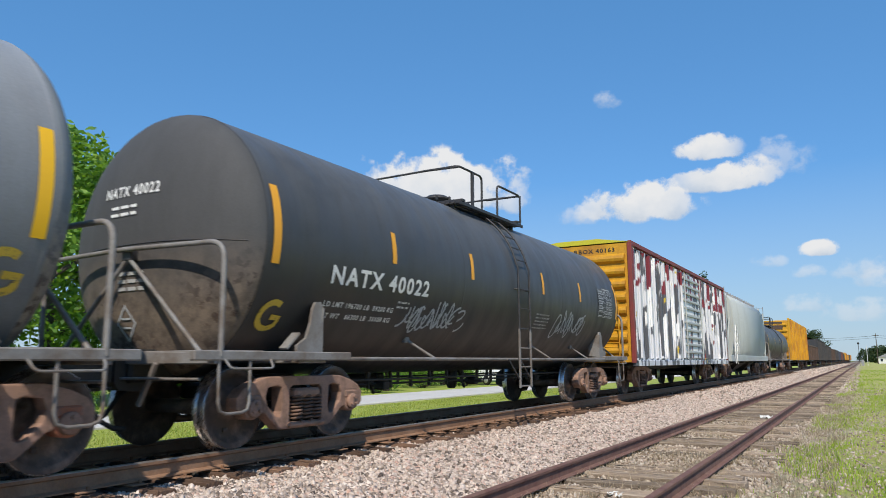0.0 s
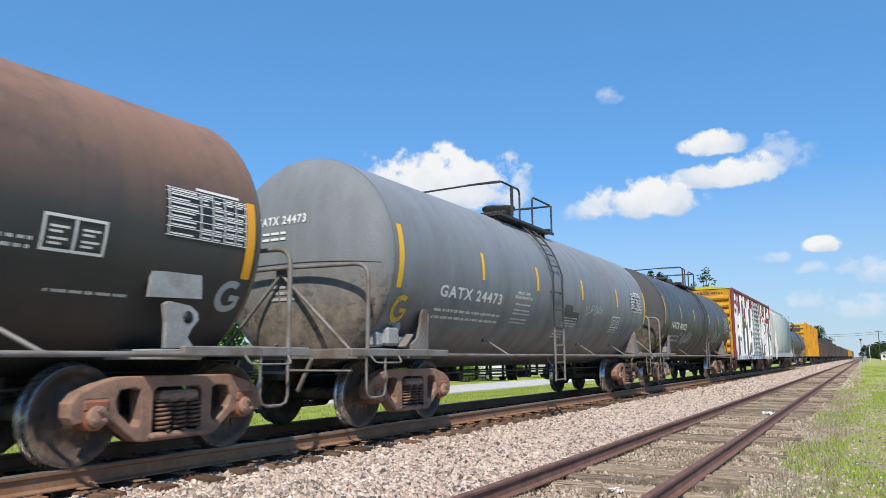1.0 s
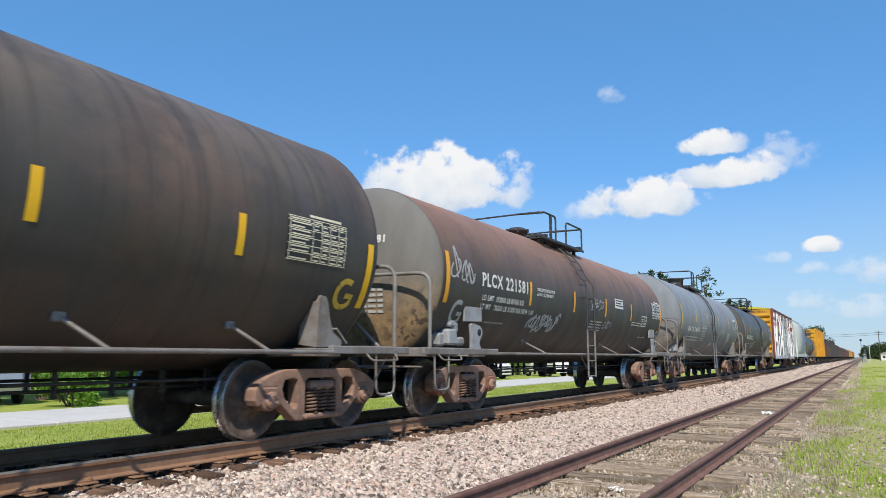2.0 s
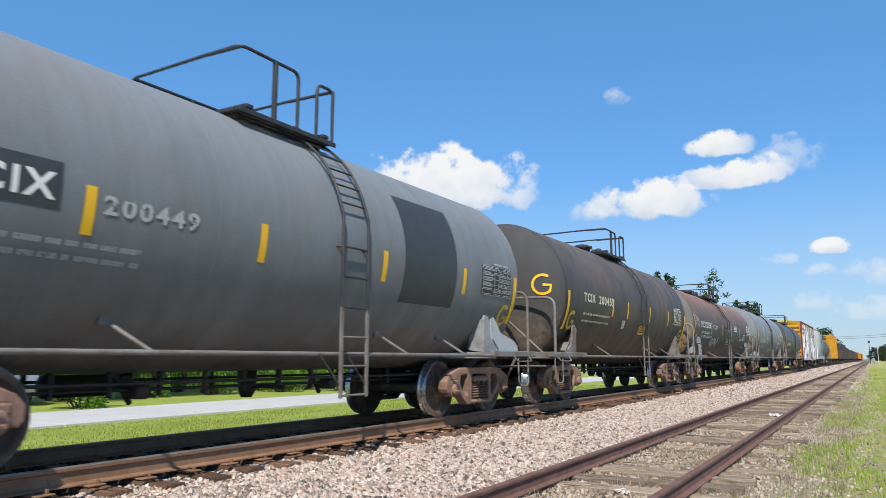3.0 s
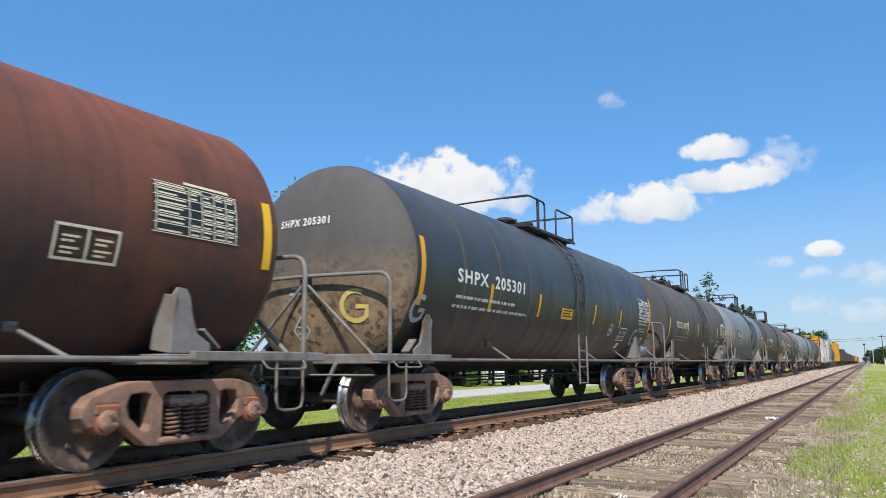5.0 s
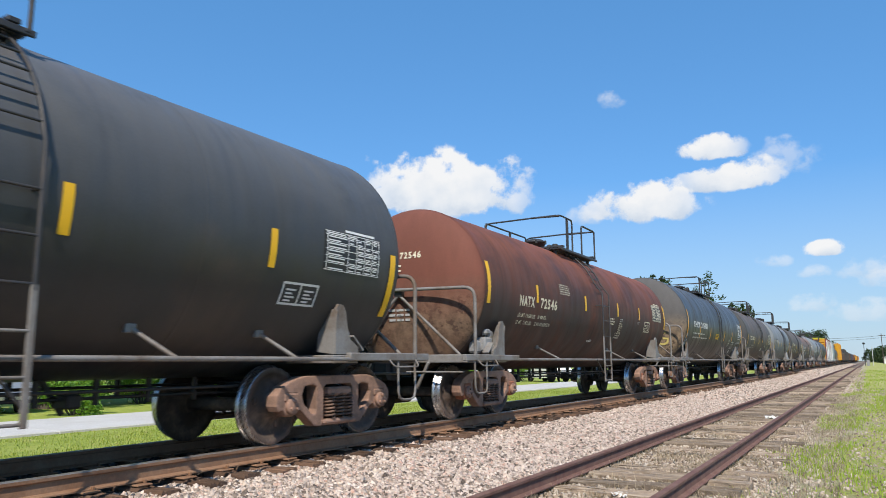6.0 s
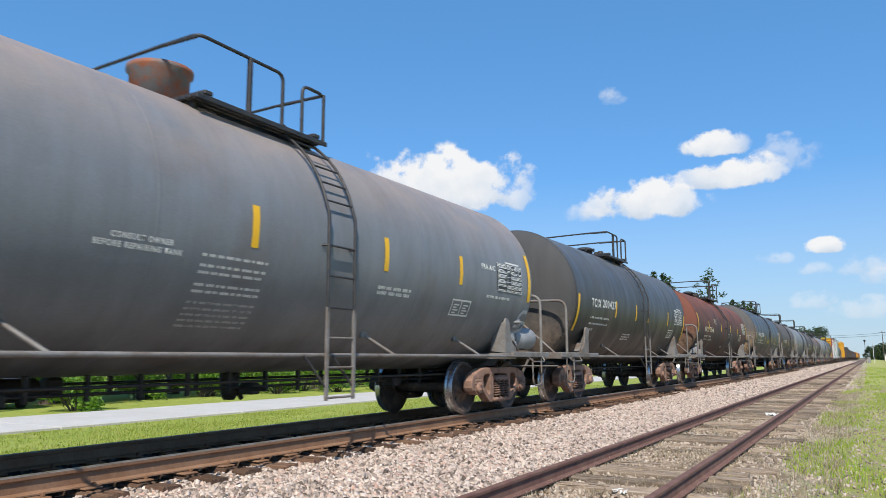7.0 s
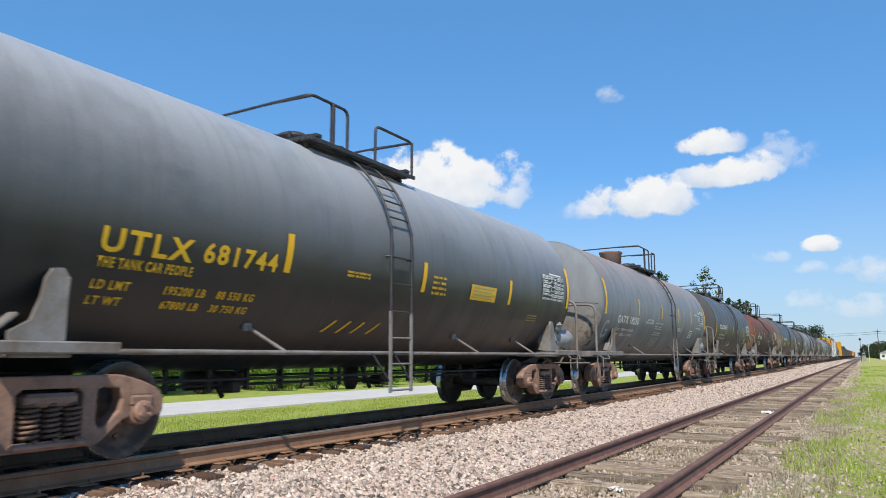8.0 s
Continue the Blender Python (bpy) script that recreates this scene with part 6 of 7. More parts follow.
def tie_mat(name, a, b, c):
    m, nt, bs = node_mat(name, 0.9)
    g = nz(nt, 5.0, 9, 0.75, (0.35, 7.0, 3.0))
    col = ramp(nt, g, [(0.3, a), (0.5, b), (0.7, c)])
    col = mix(nt, 0.75, col, ramp(nt, random_of(nt), [(0.0, 0.3), (1.0, 1.5)]), "MULTIPLY")
    nt.links.new(col, bs.inputs["Base Color"])
    bump(nt, bs, g, 0.9, 0.02)
    return m


MAT["old_tie"] = tie_mat("bleached_split_timber", (0.07, 0.05, 0.037), (0.29, 0.225, 0.165), (0.46, 0.385, 0.30))
MAT["main_tie"] = tie_mat("creosoted_timber", (0.05, 0.032, 0.022), (0.12, 0.07, 0.045), (0.22, 0.13, 0.085))

SIDING_X, SIDING_Z = 4.385, -0.302


def track(name, label, x, railtop, mats, tiemat, spacing, y0, y1, jitter, seed, lift, count):
    base = thing(name, label, "railway track", kind="structure", at=(x, 0, 0))
    rail = rail_mesh(39 * 12.0, mats)
    for sx in (-1, 1):
        part("rail", rail, None, base, "", pose(sx * 0.7525, -30, railtop - 0.172))
    rng = random.Random(seed)
    kinds = [tie_mesh(seed + k, tiemat) for k in range(7)]
    plate = Shape().box((0, 0, 0.006), (0.34, 0.18, 0.016), None, 0.005)
    for sx in (-0.1, 0.1):
        plate.box((sx, 0.05, 0.03), (0.03, 0.03, 0.04), None, 0.006)
    plate = plate.mesh("tie_plate", MAT["rail_side"])
    y, i = y0, 0
    while y < y1 and i < count:
        t = part("tie", kinds[i % 7], None, base, "", pose(rng.uniform(-jitter, jitter) * 2, y, railtop - 0.185 + lift - rng.uniform(0, 1) ** 2 * jitter * 0.9, 0, 0, rng.uniform(-1, 1) * jitter * 30))
        if y < 30 and jitter < 0.05:
            for sx in (-0.7525, 0.7525):
                part("tie_plate", plate, None, t, "", pose(sx, 0, 0))
        y += spacing + rng.uniform(-1, 1) * jitter
        i += 1
    return base


track("main_track", "main line with rusty rails and dark wooden ties", 0.0, 0.0, [MAT["rail_side"], MAT["rail_head"]], MAT["main_tie"], 0.52, -14, 160, 0.02, 5, 0.0, 290)
track("siding_track", "disused siding with rusty rails and bleached split ties", SIDING_X, SIDING_Z, [MAT["old_rail"], MAT["old_rail"]], MAT["old_tie"], 0.58, -12, 170, 0.09, 25, 0.03, 290)


# ---- loose stones and grass ----
def stones(name, label, n, xs, ys, size, top, mat, seed, power=1.0, taper=1.0):
    """Angular broken stones; top(x) gives the height of the bed."""
    rng = np.random.RandomState(seed)
    cube = np.array([(x, y, z) for x in (-1, 1) for y in (-1, 1) for z in (-1, 1)], float)
    tri = np.array([(0, 1, 3), (0, 3, 2), (4, 6, 7), (4, 7, 5), (0, 4, 5), (0, 5, 1), (2, 3, 7), (2, 7, 6), (0, 2, 6), (0, 6, 4), (1, 5, 7), (1, 7, 3)])
    x = xs[0] + (xs[1] - xs[0]) * rng.uniform(0, 1, n) ** taper
    y = ys[0] + (ys[1] - ys[0]) * rng.uniform(0, 1, n) ** power
    s = rng.uniform(size[0], size[1], n) * 0.5
    v = cube[None] * rng.uniform(0.45, 1.0, (n, 8, 3)) * (s[:, None, None] * rng.uniform(0.6, 1.25, (n, 1, 3)))
    q = rng.normal(size=(n, 4))
    q /= np.linalg.norm(q, axis=1)[:, None]
    w, a, b, c = q.T
    rot = np.stack([1 - 2 * (b * b + c * c), 2 * (a * b - c * w), 2 * (a * c + b * w), 2 * (a * b + c * w), 1 - 2 * (a * a + c * c), 2 * (b * c - a * w),
                    2 * (a * c - b * w), 2 * (b * c + a * w), 1 - 2 * (a * a + b * b)], 1).reshape(n, 3, 3)
    v = np.einsum("nij,nkj->nki", rot, v)
    z = np.array([top(p) for p in x]) + rng.uniform(-0.2, 0.55, n) * s
    v += np.stack([x, y, z], 1)[:, None]
    f = (tri[None] + 8 * np.arange(n)[:, None, None]).reshape(-1, 3)
    me = bpy.data.meshes.new(name)
    me.vertices.add(n * 8)
    me.vertices.foreach_set("co", v.reshape(-1))
    me.loops.add(len(f) * 3)
    me.loops.foreach_set("vertex_index", f.reshape(-1).astype(np.int32))
    me.polygons.add(len(f))
    me.polygons.foreach_set("loop_start", np.arange(0, len(f) * 3, 3, dtype=np.int32))
    me.polygons.foreach_set("loop_total", np.full(len(f), 3, dtype=np.int32))
    me.update(calc_edges=True)
    me.materials.append(mat)
    return tagged(new(name, me), label, "gravel", kind="stuff")


def island_mat(name, stops, rough=0.9, fine=60, tint=None):
    m, nt, b = node_mat(name, rough)
    c = ramp(nt, random_of(nt, True), stops)
    c = mix(nt, 0.5, c, ramp(nt, nz(nt, fine, 4, 0.7), [(0.25, 0.6), (0.75, 1.25)]), "MULTIPLY")
    nt.links.new(c, b.inputs["Base Color"])
    return m


MAT["stone"] = island_mat("crushed_limestone", [(0.0, (0.09, 0.069, 0.057)), (0.18, (0.29, 0.232, 0.19)), (0.48, (0.50, 0.408, 0.345)), (0.78, (0.65, 0.55, 0.47)), (0.90, (0.48, 0.31, 0.245)), (1.0, (0.77, 0.68, 0.60))])
# stones of that strip, darkened to paint in the same shade
MAT["shaded_stone"] = island_mat("oily_ballast", [(0.0, (0.02, 0.017, 0.015)), (0.6, (0.034, 0.029, 0.025)), (1.0, (0.06, 0.05, 0.042))])
MAT["old_stone"] = island_mat("dirty_gravel", [(0.0, (0.17, 0.12, 0.085)), (0.35, (0.38, 0.30, 0.225)), (0.75, (0.50, 0.41, 0.32)), (1.0, (0.58, 0.50, 0.41))])


def bed(x):
    return float(np.interp(x, [-3.2, -2.3, -1.4, 1.4, 1.75, 2.8, 3.56, 5.7, 6.7, 9], [-0.66, -0.24, -0.22, -0.27, -0.27, -0.44, -0.55, -0.57, -0.54, -0.56]))


stones("ballast_stones", "pale crushed limestone ballast between the tracks", 78000, (0.86, 3.5), (3.5, 26), (0.024, 0.064), bed, MAT["stone"], 1, 1.25)
stones("ballast_stones", "pale crushed limestone ballast between the tracks", 20000, (0.86, 3.5), (26, 80), (0.05, 0.10), bed, MAT["stone"], 2, 1.2)
stones("ballast_stones", "limestone ballast under the train, its shade painted into the colour", 9000, (-1.9, 0.66), (3, 40), (0.04, 0.09), bed, MAT["shaded_stone"], 3)
stones("ballast_stones", "pale crushed limestone ballast far down the line", 15000, (0.86, 3.5), (80, 300), (0.10, 0.22), bed, MAT["stone"], 6, 1.3)
stones("ballast_stones", "pale crushed limestone ballast between the tracks", 12000, (0.86, 3.5), (-14, 3.5), (0.05, 0.09), bed, MAT["stone"], 9, 1.2)
stones("gravel", "dirty gravel between the old ties", 4500, (3.4, 6.7), (-12, 4.5), (0.02, 0.055), bed, MAT["old_stone"], 14, 1.4)
stones("gravel", "dirty gravel between the old ties", 26000, (3.45, 5.75), (4.5, 40), (0.02, 0.06), lambda x: bed(x) + 0.012, MAT["old_stone"], 4, 1.4)
stones("gravel", "pale gravel beside the siding", 13000, (5.55, 7.9), (4.5, 46), (0.018, 0.05), bed, MAT["old_stone"], 15, 1.4, 2.4)
stones("gravel", "dirty gravel between the old ties far down the line", 9000, (3.45, 6.6), (40, 130), (0.05, 0.11), bed, MAT["old_stone"], 16, 1.3)


def blades(name, label, n, xs, ys, height, width, mat, seed, keep, power=1.0, base=bed, lean=0.6):
    rng = np.random.RandomState(seed)
    v, f = [], []
    i = 0
    for _ in range(n):
        x = rng.uniform(*xs)
        y = ys[0] + (ys[1] - ys[0]) * rng.uniform() ** power
        if rng.uniform() > keep(x, y):
            continue
        h, a = rng.uniform(*height), rng.uniform(0, 6.283)
        k = rng.uniform(0, lean) * h
        dx, dy = math.cos(a) * k, math.sin(a) * k
        wx, wy = -math.sin(a) * width * 0.5, math.cos(a) * width * 0.5
        z = base(x) - 0.01
        v += [(x - wx, y - wy, z), (x + wx, y + wy, z), (x + dx * 0.35 + wx * .7, y + dy * 0.35 + wy * .7, z + h * 0.6), (x + dx * 0.35 - wx * .7, y + dy * 0.35 - wy * .7, z + h * 0.6), (x + dx, y + dy, z + h)]
        f += [(i, i + 1, i + 2, i + 3), (i + 3, i + 2, i + 4)]
        i += 5
    me = bpy.data.meshes.new(name)
    me.from_pydata(v, [], f)
    me.materials.append(mat)
    return tagged(new(name, me), label, "grass", kind="stuff")


def leaf_mat(name, stops, through_col, rough=0.6):
    """Thin leaves: some light passes through them."""
    m, nt, b = node_mat(name, rough)
    c = ramp(nt, random_of(nt, True), stops)
    nt.links.new(c, b.inputs["Base Color"])
    tr = nt.nodes.new("ShaderNodeBsdfTranslucent")
    tr.inputs["Color"].default_value = (*through_col, 1)
    mx = nt.nodes.new("ShaderNodeMixShader")
    mx.inputs[0].default_value = 0.35
    nt.links.new(b.outputs[0], mx.inputs[1])
    nt.links.new(tr.outputs[0], mx.inputs[2])
    nt.links.new(mx.outputs[0], nt.nodes["Material Output"].inputs[0])
    return m


MAT["grass"] = leaf_mat("fresh_grass", [(0.0, (0.20, 0.33, 0.02)), (0.5, (0.32, 0.46, 0.035)), (0.85, (0.42, 0.47, 0.07)), (1.0, (0.48, 0.42, 0.17))], (0.42, 0.56, 0.04))
MAT["lawn_blade"] = leaf_mat("mown_grass", [(0.0, (0.20, 0.27, 0.03)), (0.5, (0.30, 0.37, 0.05)), (0.85, (0.37, 0.40, 0.08)), (1.0, (0.44, 0.37, 0.16))], (0.34, 0.42, 0.05))
MAT["straw"] = leaf_mat("dry_straw", [(0.0, (0.26, 0.19, 0.12)), (0.5, (0.46, 0.37, 0.25)), (1.0, (0.60, 0.52, 0.38))], (0.4, 0.33, 0.2))


def patchy(x, y, k=0.55, off=0.0, lo=0.0, hi=0.25):
    return min(max((noise.noise(Vector((x * k * 1.4 + off, y * k * 0.55, off))) - lo) / hi, 0), 1)


blades("grass", "bright green weeds beside the siding", 70000, (5.35, 9.5), (6, 45), (0.03, 0.10), 0.012, MAT["grass"], 1,
       lambda x, y: max(patchy(x, y, 0.62, 3.0, 0.0, 0.2), 0.14 if x > 6.4 else 0.02) * min(max((x - 5.2) / 0.7, 0), 1), 1.5)
blades("grass", "sparse weeds on the far verge", 26000, (6.0, 16), (40, 130), (0.06, 0.14), 0.03, MAT["grass"], 2, lambda x, y: 0.2 + patchy(x, y, 0.3, 5), 1.3)
blades("dry_grass", "dry straw between the old ties", 80000, (3.4, 6.6), (4.5, 36), (0.03, 0.15), 0.009, MAT["straw"], 3,
       lambda x, y: 0.12 + 0.8 * patchy(x, y, 1.6, 9.0, 0.05, 0.3) + (0.5 if abs(abs(x - SIDING_X) - 0.75) < 0.16 else 0), 1.3, lean=1.3)
blades("grass", "mown lawn beyond the train", 60000, (-10.1, -3.4), (7, 45), (0.03, 0.07), 0.02, MAT["lawn_blade"], 5, lambda x, y: 0.25 + 0.75 * patchy(x, y, 0.5, 2, -0.3, 0.6), 1.2, base=lambda x: -0.72)


def litter(at, size, seed):
    """A crumpled scrap of white plastic."""
    rng = random.Random(seed)
    s = Shape()
    n = 7
    s.add([(size * (i / n - 0.5) + rng.uniform(-.2, .2) * size / n, size * 0.7 * (j / n - 0.5), rng.uniform(0.0, 0.35) * size) for j in range(n + 1) for i in range(n + 1)],
          [(j * (n + 1) + i, j * (n + 1) + i + 1, (j + 1) * (n + 1) + i + 1, (j + 1) * (n + 1) + i) for j in range(n) for i in range(n)])
    ob = new("litter", s.mesh("litter", MAT["plate_white"]))
    ob.location = at
    return tagged(ob, "crumpled scrap of white plastic on the siding", "litter", "litter on the siding")


litter((4.48, 8.2, -0.53), 0.16, 1)
litter((4.72, 20.6, -0.53), 0.30, 2)
litter((7.3, 15.0, -0.58), 0.12, 3)

# ---- the road beyond the lawn ----
MAT["concrete"] = worn("pale_concrete", (0.58, 0.56, 0.53), (0.50, 0.475, 0.44), 0.85, 0.0, 0.7, (0.4, 0.75), bumps=0.3, fine=25)
s = Shape()
for i in range(26):
    s.box((-12.45, -28 + i * 6.0, -0.72), (4.3, 5.97, 0.14), None, 0.02)
tagged(new("road", s.mesh("road", MAT["concrete"])), "pale concrete lane across the lawn", "road", kind="structure")


s = Shape()
for i in range(16):
    s.box((7.6 + i * 4.0, 236, -0.66), (3.97, 6.5, 0.14), None, 0.02)
tagged(new("road", s.mesh("road", MAT["concrete"])), "pale road that meets the line at the far crossing", "road", kind="structure")


# ---- trees and shrubs ----
MAT["leaf"] = leaf_mat("broad_leaves", [(0.0, (0.05, 0.12, 0.014)), (0.45, (0.10, 0.22, 0.022)), (0.85, (0.18, 0.32, 0.03)), (1.0, (0.27, 0.38, 0.05))], (0.26, 0.46, 0.03))
MAT["pine_leaf"] = leaf_mat("pine_needles", [(0.0, (0.02, 0.04, 0.014)), (0.6, (0.04, 0.075, 0.022)), (1.0, (0.075, 0.11, 0.035))], (0.06, 0.10, 0.02))
MAT["bark"] = worn("grey_bark", (0.12, 0.095, 0.075), (0.06, 0.05, 0.04), 0.95, 0.0, 4, (0.35, 0.7), (1, 1, 0.3), 0.8)


def crown_mesh(name, rng, centres, leaf, per, mat, flat=1.0):
    v, f = [], []
    i = 0
    for c, r in centres:
        for _ in range(per):
            d = Vector((rng.gauss(0, 1), rng.gauss(0, 1), rng.gauss(0, 1) * flat)).normalized() * r * rng.uniform(0.45, 1.05)
            p = c + d
            a = Vector((rng.gauss(0, 1), rng.gauss(0, 1), rng.gauss(0, 0.6))).normalized() * leaf * rng.uniform(0.6, 1.3)
            b = a.cross(Vector((rng.gauss(0, 1), rng.gauss(0, 1), rng.gauss(0, 1)))).normalized() * leaf * 0.45
            v += [p - a, p + b, p + a, p - b]
            f.append((i, i + 1, i + 2, i + 3))
            i += 4
    me = bpy.data.meshes.new(name)
    me.from_pydata(v, [], f)
    me.materials.append(mat)
    return me


def tree(label, seed, at, height, spread, leaf=0.16, per=130, bole=0.3, mat="leaf", lobes=42, name="tree"):
    rng = random.Random(seed)
    t = thing(name, label, name, "trees beyond the lawn", at=at)
    s = Shape()
    top = Vector((rng.uniform(-.4, .4), rng.uniform(-.4, .4), height * 0.85))
    r0 = height * 0.028
    pts = [Vector((0, 0, -0.2)), Vector((0.05, 0, 0.3)), top * bole + Vector((rng.uniform(-.15, .15), 0.1, 0)), top * 0.65, top]
    s.tube(pts, [r0 * 1.4, r0, r0 * 0.85, r0 * 0.5, 0.03], 9)
    centres = []
    for k in range(lobes):
        u = bole + (1.02 - bole) * (k + 0.5) / lobes
        prof = math.sin(min(max((u - bole) / (1.06 - bole), 0.02), 1) ** 0.75 * math.pi) * 0.85 + 0.18
        a = k * 2.4 + rng.uniform(-.5, .5)
        rad = spread * prof * rng.uniform(0.35, 1.0)
        c = Vector((math.cos(a) * rad, math.sin(a) * rad, height * u + rng.uniform(-.4, .4)))
        root = top * max(u * 0.8, bole * 0.9)
        if k % 3 == 0:
            s.tube([root, root.lerp(c, 0.5) + Vector((0, 0, -0.15)), c], [r0 * 0.4, r0 * 0.22, 0.015], 6)
        centres.append((c, spread * rng.uniform(0.20, 0.36)))
    part("trunk", s, MAT["bark"], t)
    part("crown", crown_mesh("crown", rng, centres, leaf, per, MAT[mat]), None, t)
    return t


def shrub(label, seed, at, height, spread, per=110):
    rng = random.Random(seed)
    t = thing("shrub", label, "shrub", "shrubs along the lane", at=at)
    s = Shape()
    centres = []
    for k in range(16):
        a, rad = k * 2.4, spread * math.sqrt((k + 0.5) / 16) * 0.8
        c = Vector((math.cos(a) * rad, math.sin(a) * rad, height * rng.uniform(0.25, 0.85) * (1.05 - 0.5 * rad / spread)))
        s.tube([(math.cos(a) * 0.08, math.sin(a) * 0.08, -0.1), (c.x * 0.5, c.y * 0.5, c.z * 0.5), c], [0.03, 0.02, 0.008], 5)
        centres.append((c, spread * rng.uniform(0.25, 0.4)))
    part("stem", s, MAT["bark"], t)
    part("foliage", crown_mesh("foliage", rng, centres, 0.085, per, MAT["leaf"], 0.8), None, t)
    return t


a = tree("broad-leaved tree in full green leaf behind the lane", 3, (-21.5, 17.5, -0.8), 10.8, 4.2, 0.19, 210)
b = tree("tall leafy tree with a dark shaded trunk", 8, (-24.5, 26.0, -0.8), 11.5, 4.6)
for m in (pose(-22.0, 34.5, -0.8, 0, 0, 70), pose(-27.5, 43, -0.8, 0, 0, 200), pose(-24, 12.0, -0.8, 0, 0, 160), pose(-26, 64, -0.8, 0, 0, 100)):
    copy_thing(b, m)
for m in (pose(-25.5, 22, -0.8, 0, 0, 140), pose(-29, 33, -0.8, 0, 0, 40), pose(-23, 53, -0.8, 0, 0, 250)):
    copy_thing(a, m)
h1 = shrub("rounded green shrub beside the lane", 5, (-16.6, 15.5, -0.75), 1.5, 1.2)
h2 = shrub("low dense green shrub beside the lane", 6, (-17.6, 31.0, -0.75), 2.2, 1.3)
for src, m in ((h2, pose(-17.2, 34.6, -0.75, 0, 0, 50)), (h2, pose(-18.6, 37.5, -0.75, 0, 0, 150)), (h1, pose(-19.5, 28.5, -0.75, 0, 0, 80)), (h2, pose(-20.5, 25.0, -0.75, 0, 0, 220)),
               (h1, pose(-21.0, 21.5, -0.75, 0, 0, 20)), (h2, pose(-19.0, 42.5, -0.75, 0, 0, 10)), (h1, pose(-18.2, 47.0, -0.75, 0, 0, 120)), (h2, pose(-22.5, 18.5, -0.75, 0, 0, 300)),
               (h2, pose(-21.5, 48, -0.75, 0, 0, 80)), (h2, pose(-23.5, 30.5, -0.75, 0, 0, 130)), (h2, pose(-24.5, 38.5, -0.75, 0, 0, 190)), (h1, pose(-22.6, 15.2, -0.75, 0, 0, 33))):
    copy_thing(src, m)
h3 = shrub("tall dense shrub in a shaded hedge", 9, (-21.0, 13.5, -0.75), 3.2, 1.9, 150)
for i in range(22):
    copy_thing(h3, pose(-21.8 + 1.6 * math.sin(i * 2.1), 15.4 + i * 2.3, -0.75, 0, 0, i * 77))
# far trees
pine = tree("tall sparse pine far behind the train", 12, (-19.4, 150, -0.9), 18.4, 3.1, 0.30, 26, 0.62, "pine_leaf", 20)
far = tree("dark green tree far behind the train", 15, (-18.5, 110, -0.9), 13.6, 2.6, 0.28, 50, 0.25, "pine_leaf", 34)
for m in (pose(-19.6, 106, -0.9, 0, 0, 140), pose(-23.2, 109, -0.9, 0, 0, 260), pose(-17.8, 168, -0.9, 0, 0, 50), pose(-15.5, 178, -0.9, 0, 0, 190), pose(-16.5, 172, -0.9, 0, 0, 100)):
    copy_thing(far, m)
big = tree("dark tree clump on the horizon", 17, (-17.5, 520, -0.9), 19.5, 7.5, 0.6, 60, 0.2, "pine_leaf", 34)
for x, y, k in ((-22, 527, 60), (-29, 524, 190)):
    copy_thing(big, pose(x, y, -0.9, 0, 0, k))
low = tree("distant green tree beyond the crossing", 19, (20, 430, -0.9), 8.2, 5.2, 0.5, 55, 0.15, "pine_leaf", 28)
for i, (x, y) in enumerate(((17, 440), (24, 425), (29, 432), (34, 428), (40, 436), (47, 430), (55, 440), (13.5, 460), (64, 440), (8.5, 560), (12.5, 540), (17, 520), (22, 500), (27, 505))):
    copy_thing(low, pose(x, y, -0.9, 0, 0, 47 * i))

# ---- parked vehicles, gate post ----
MAT["car_silver"] = plain("silver_car_paint", (0.42, 0.43, 0.44), 0.3, 0.5, 0.05)
MAT["car_white"] = plain("white_car_paint", (0.75, 0.75, 0.74), 0.3, 0.0, 0.04)
MAT["tyre"] = plain("tyre_rubber", (0.02, 0.02, 0.02), 0.8)
MAT["post_white"] = worn("white_fence_paint", (0.74, 0.74, 0.73), (0.55, 0.54, 0.5), 0.6)
m_, nt_, b_ = node_mat("car_glass", 0.05)
b_.inputs["Base Color"].default_value = (0.02, 0.025, 0.03, 1)
MAT["car_glass"] = m_


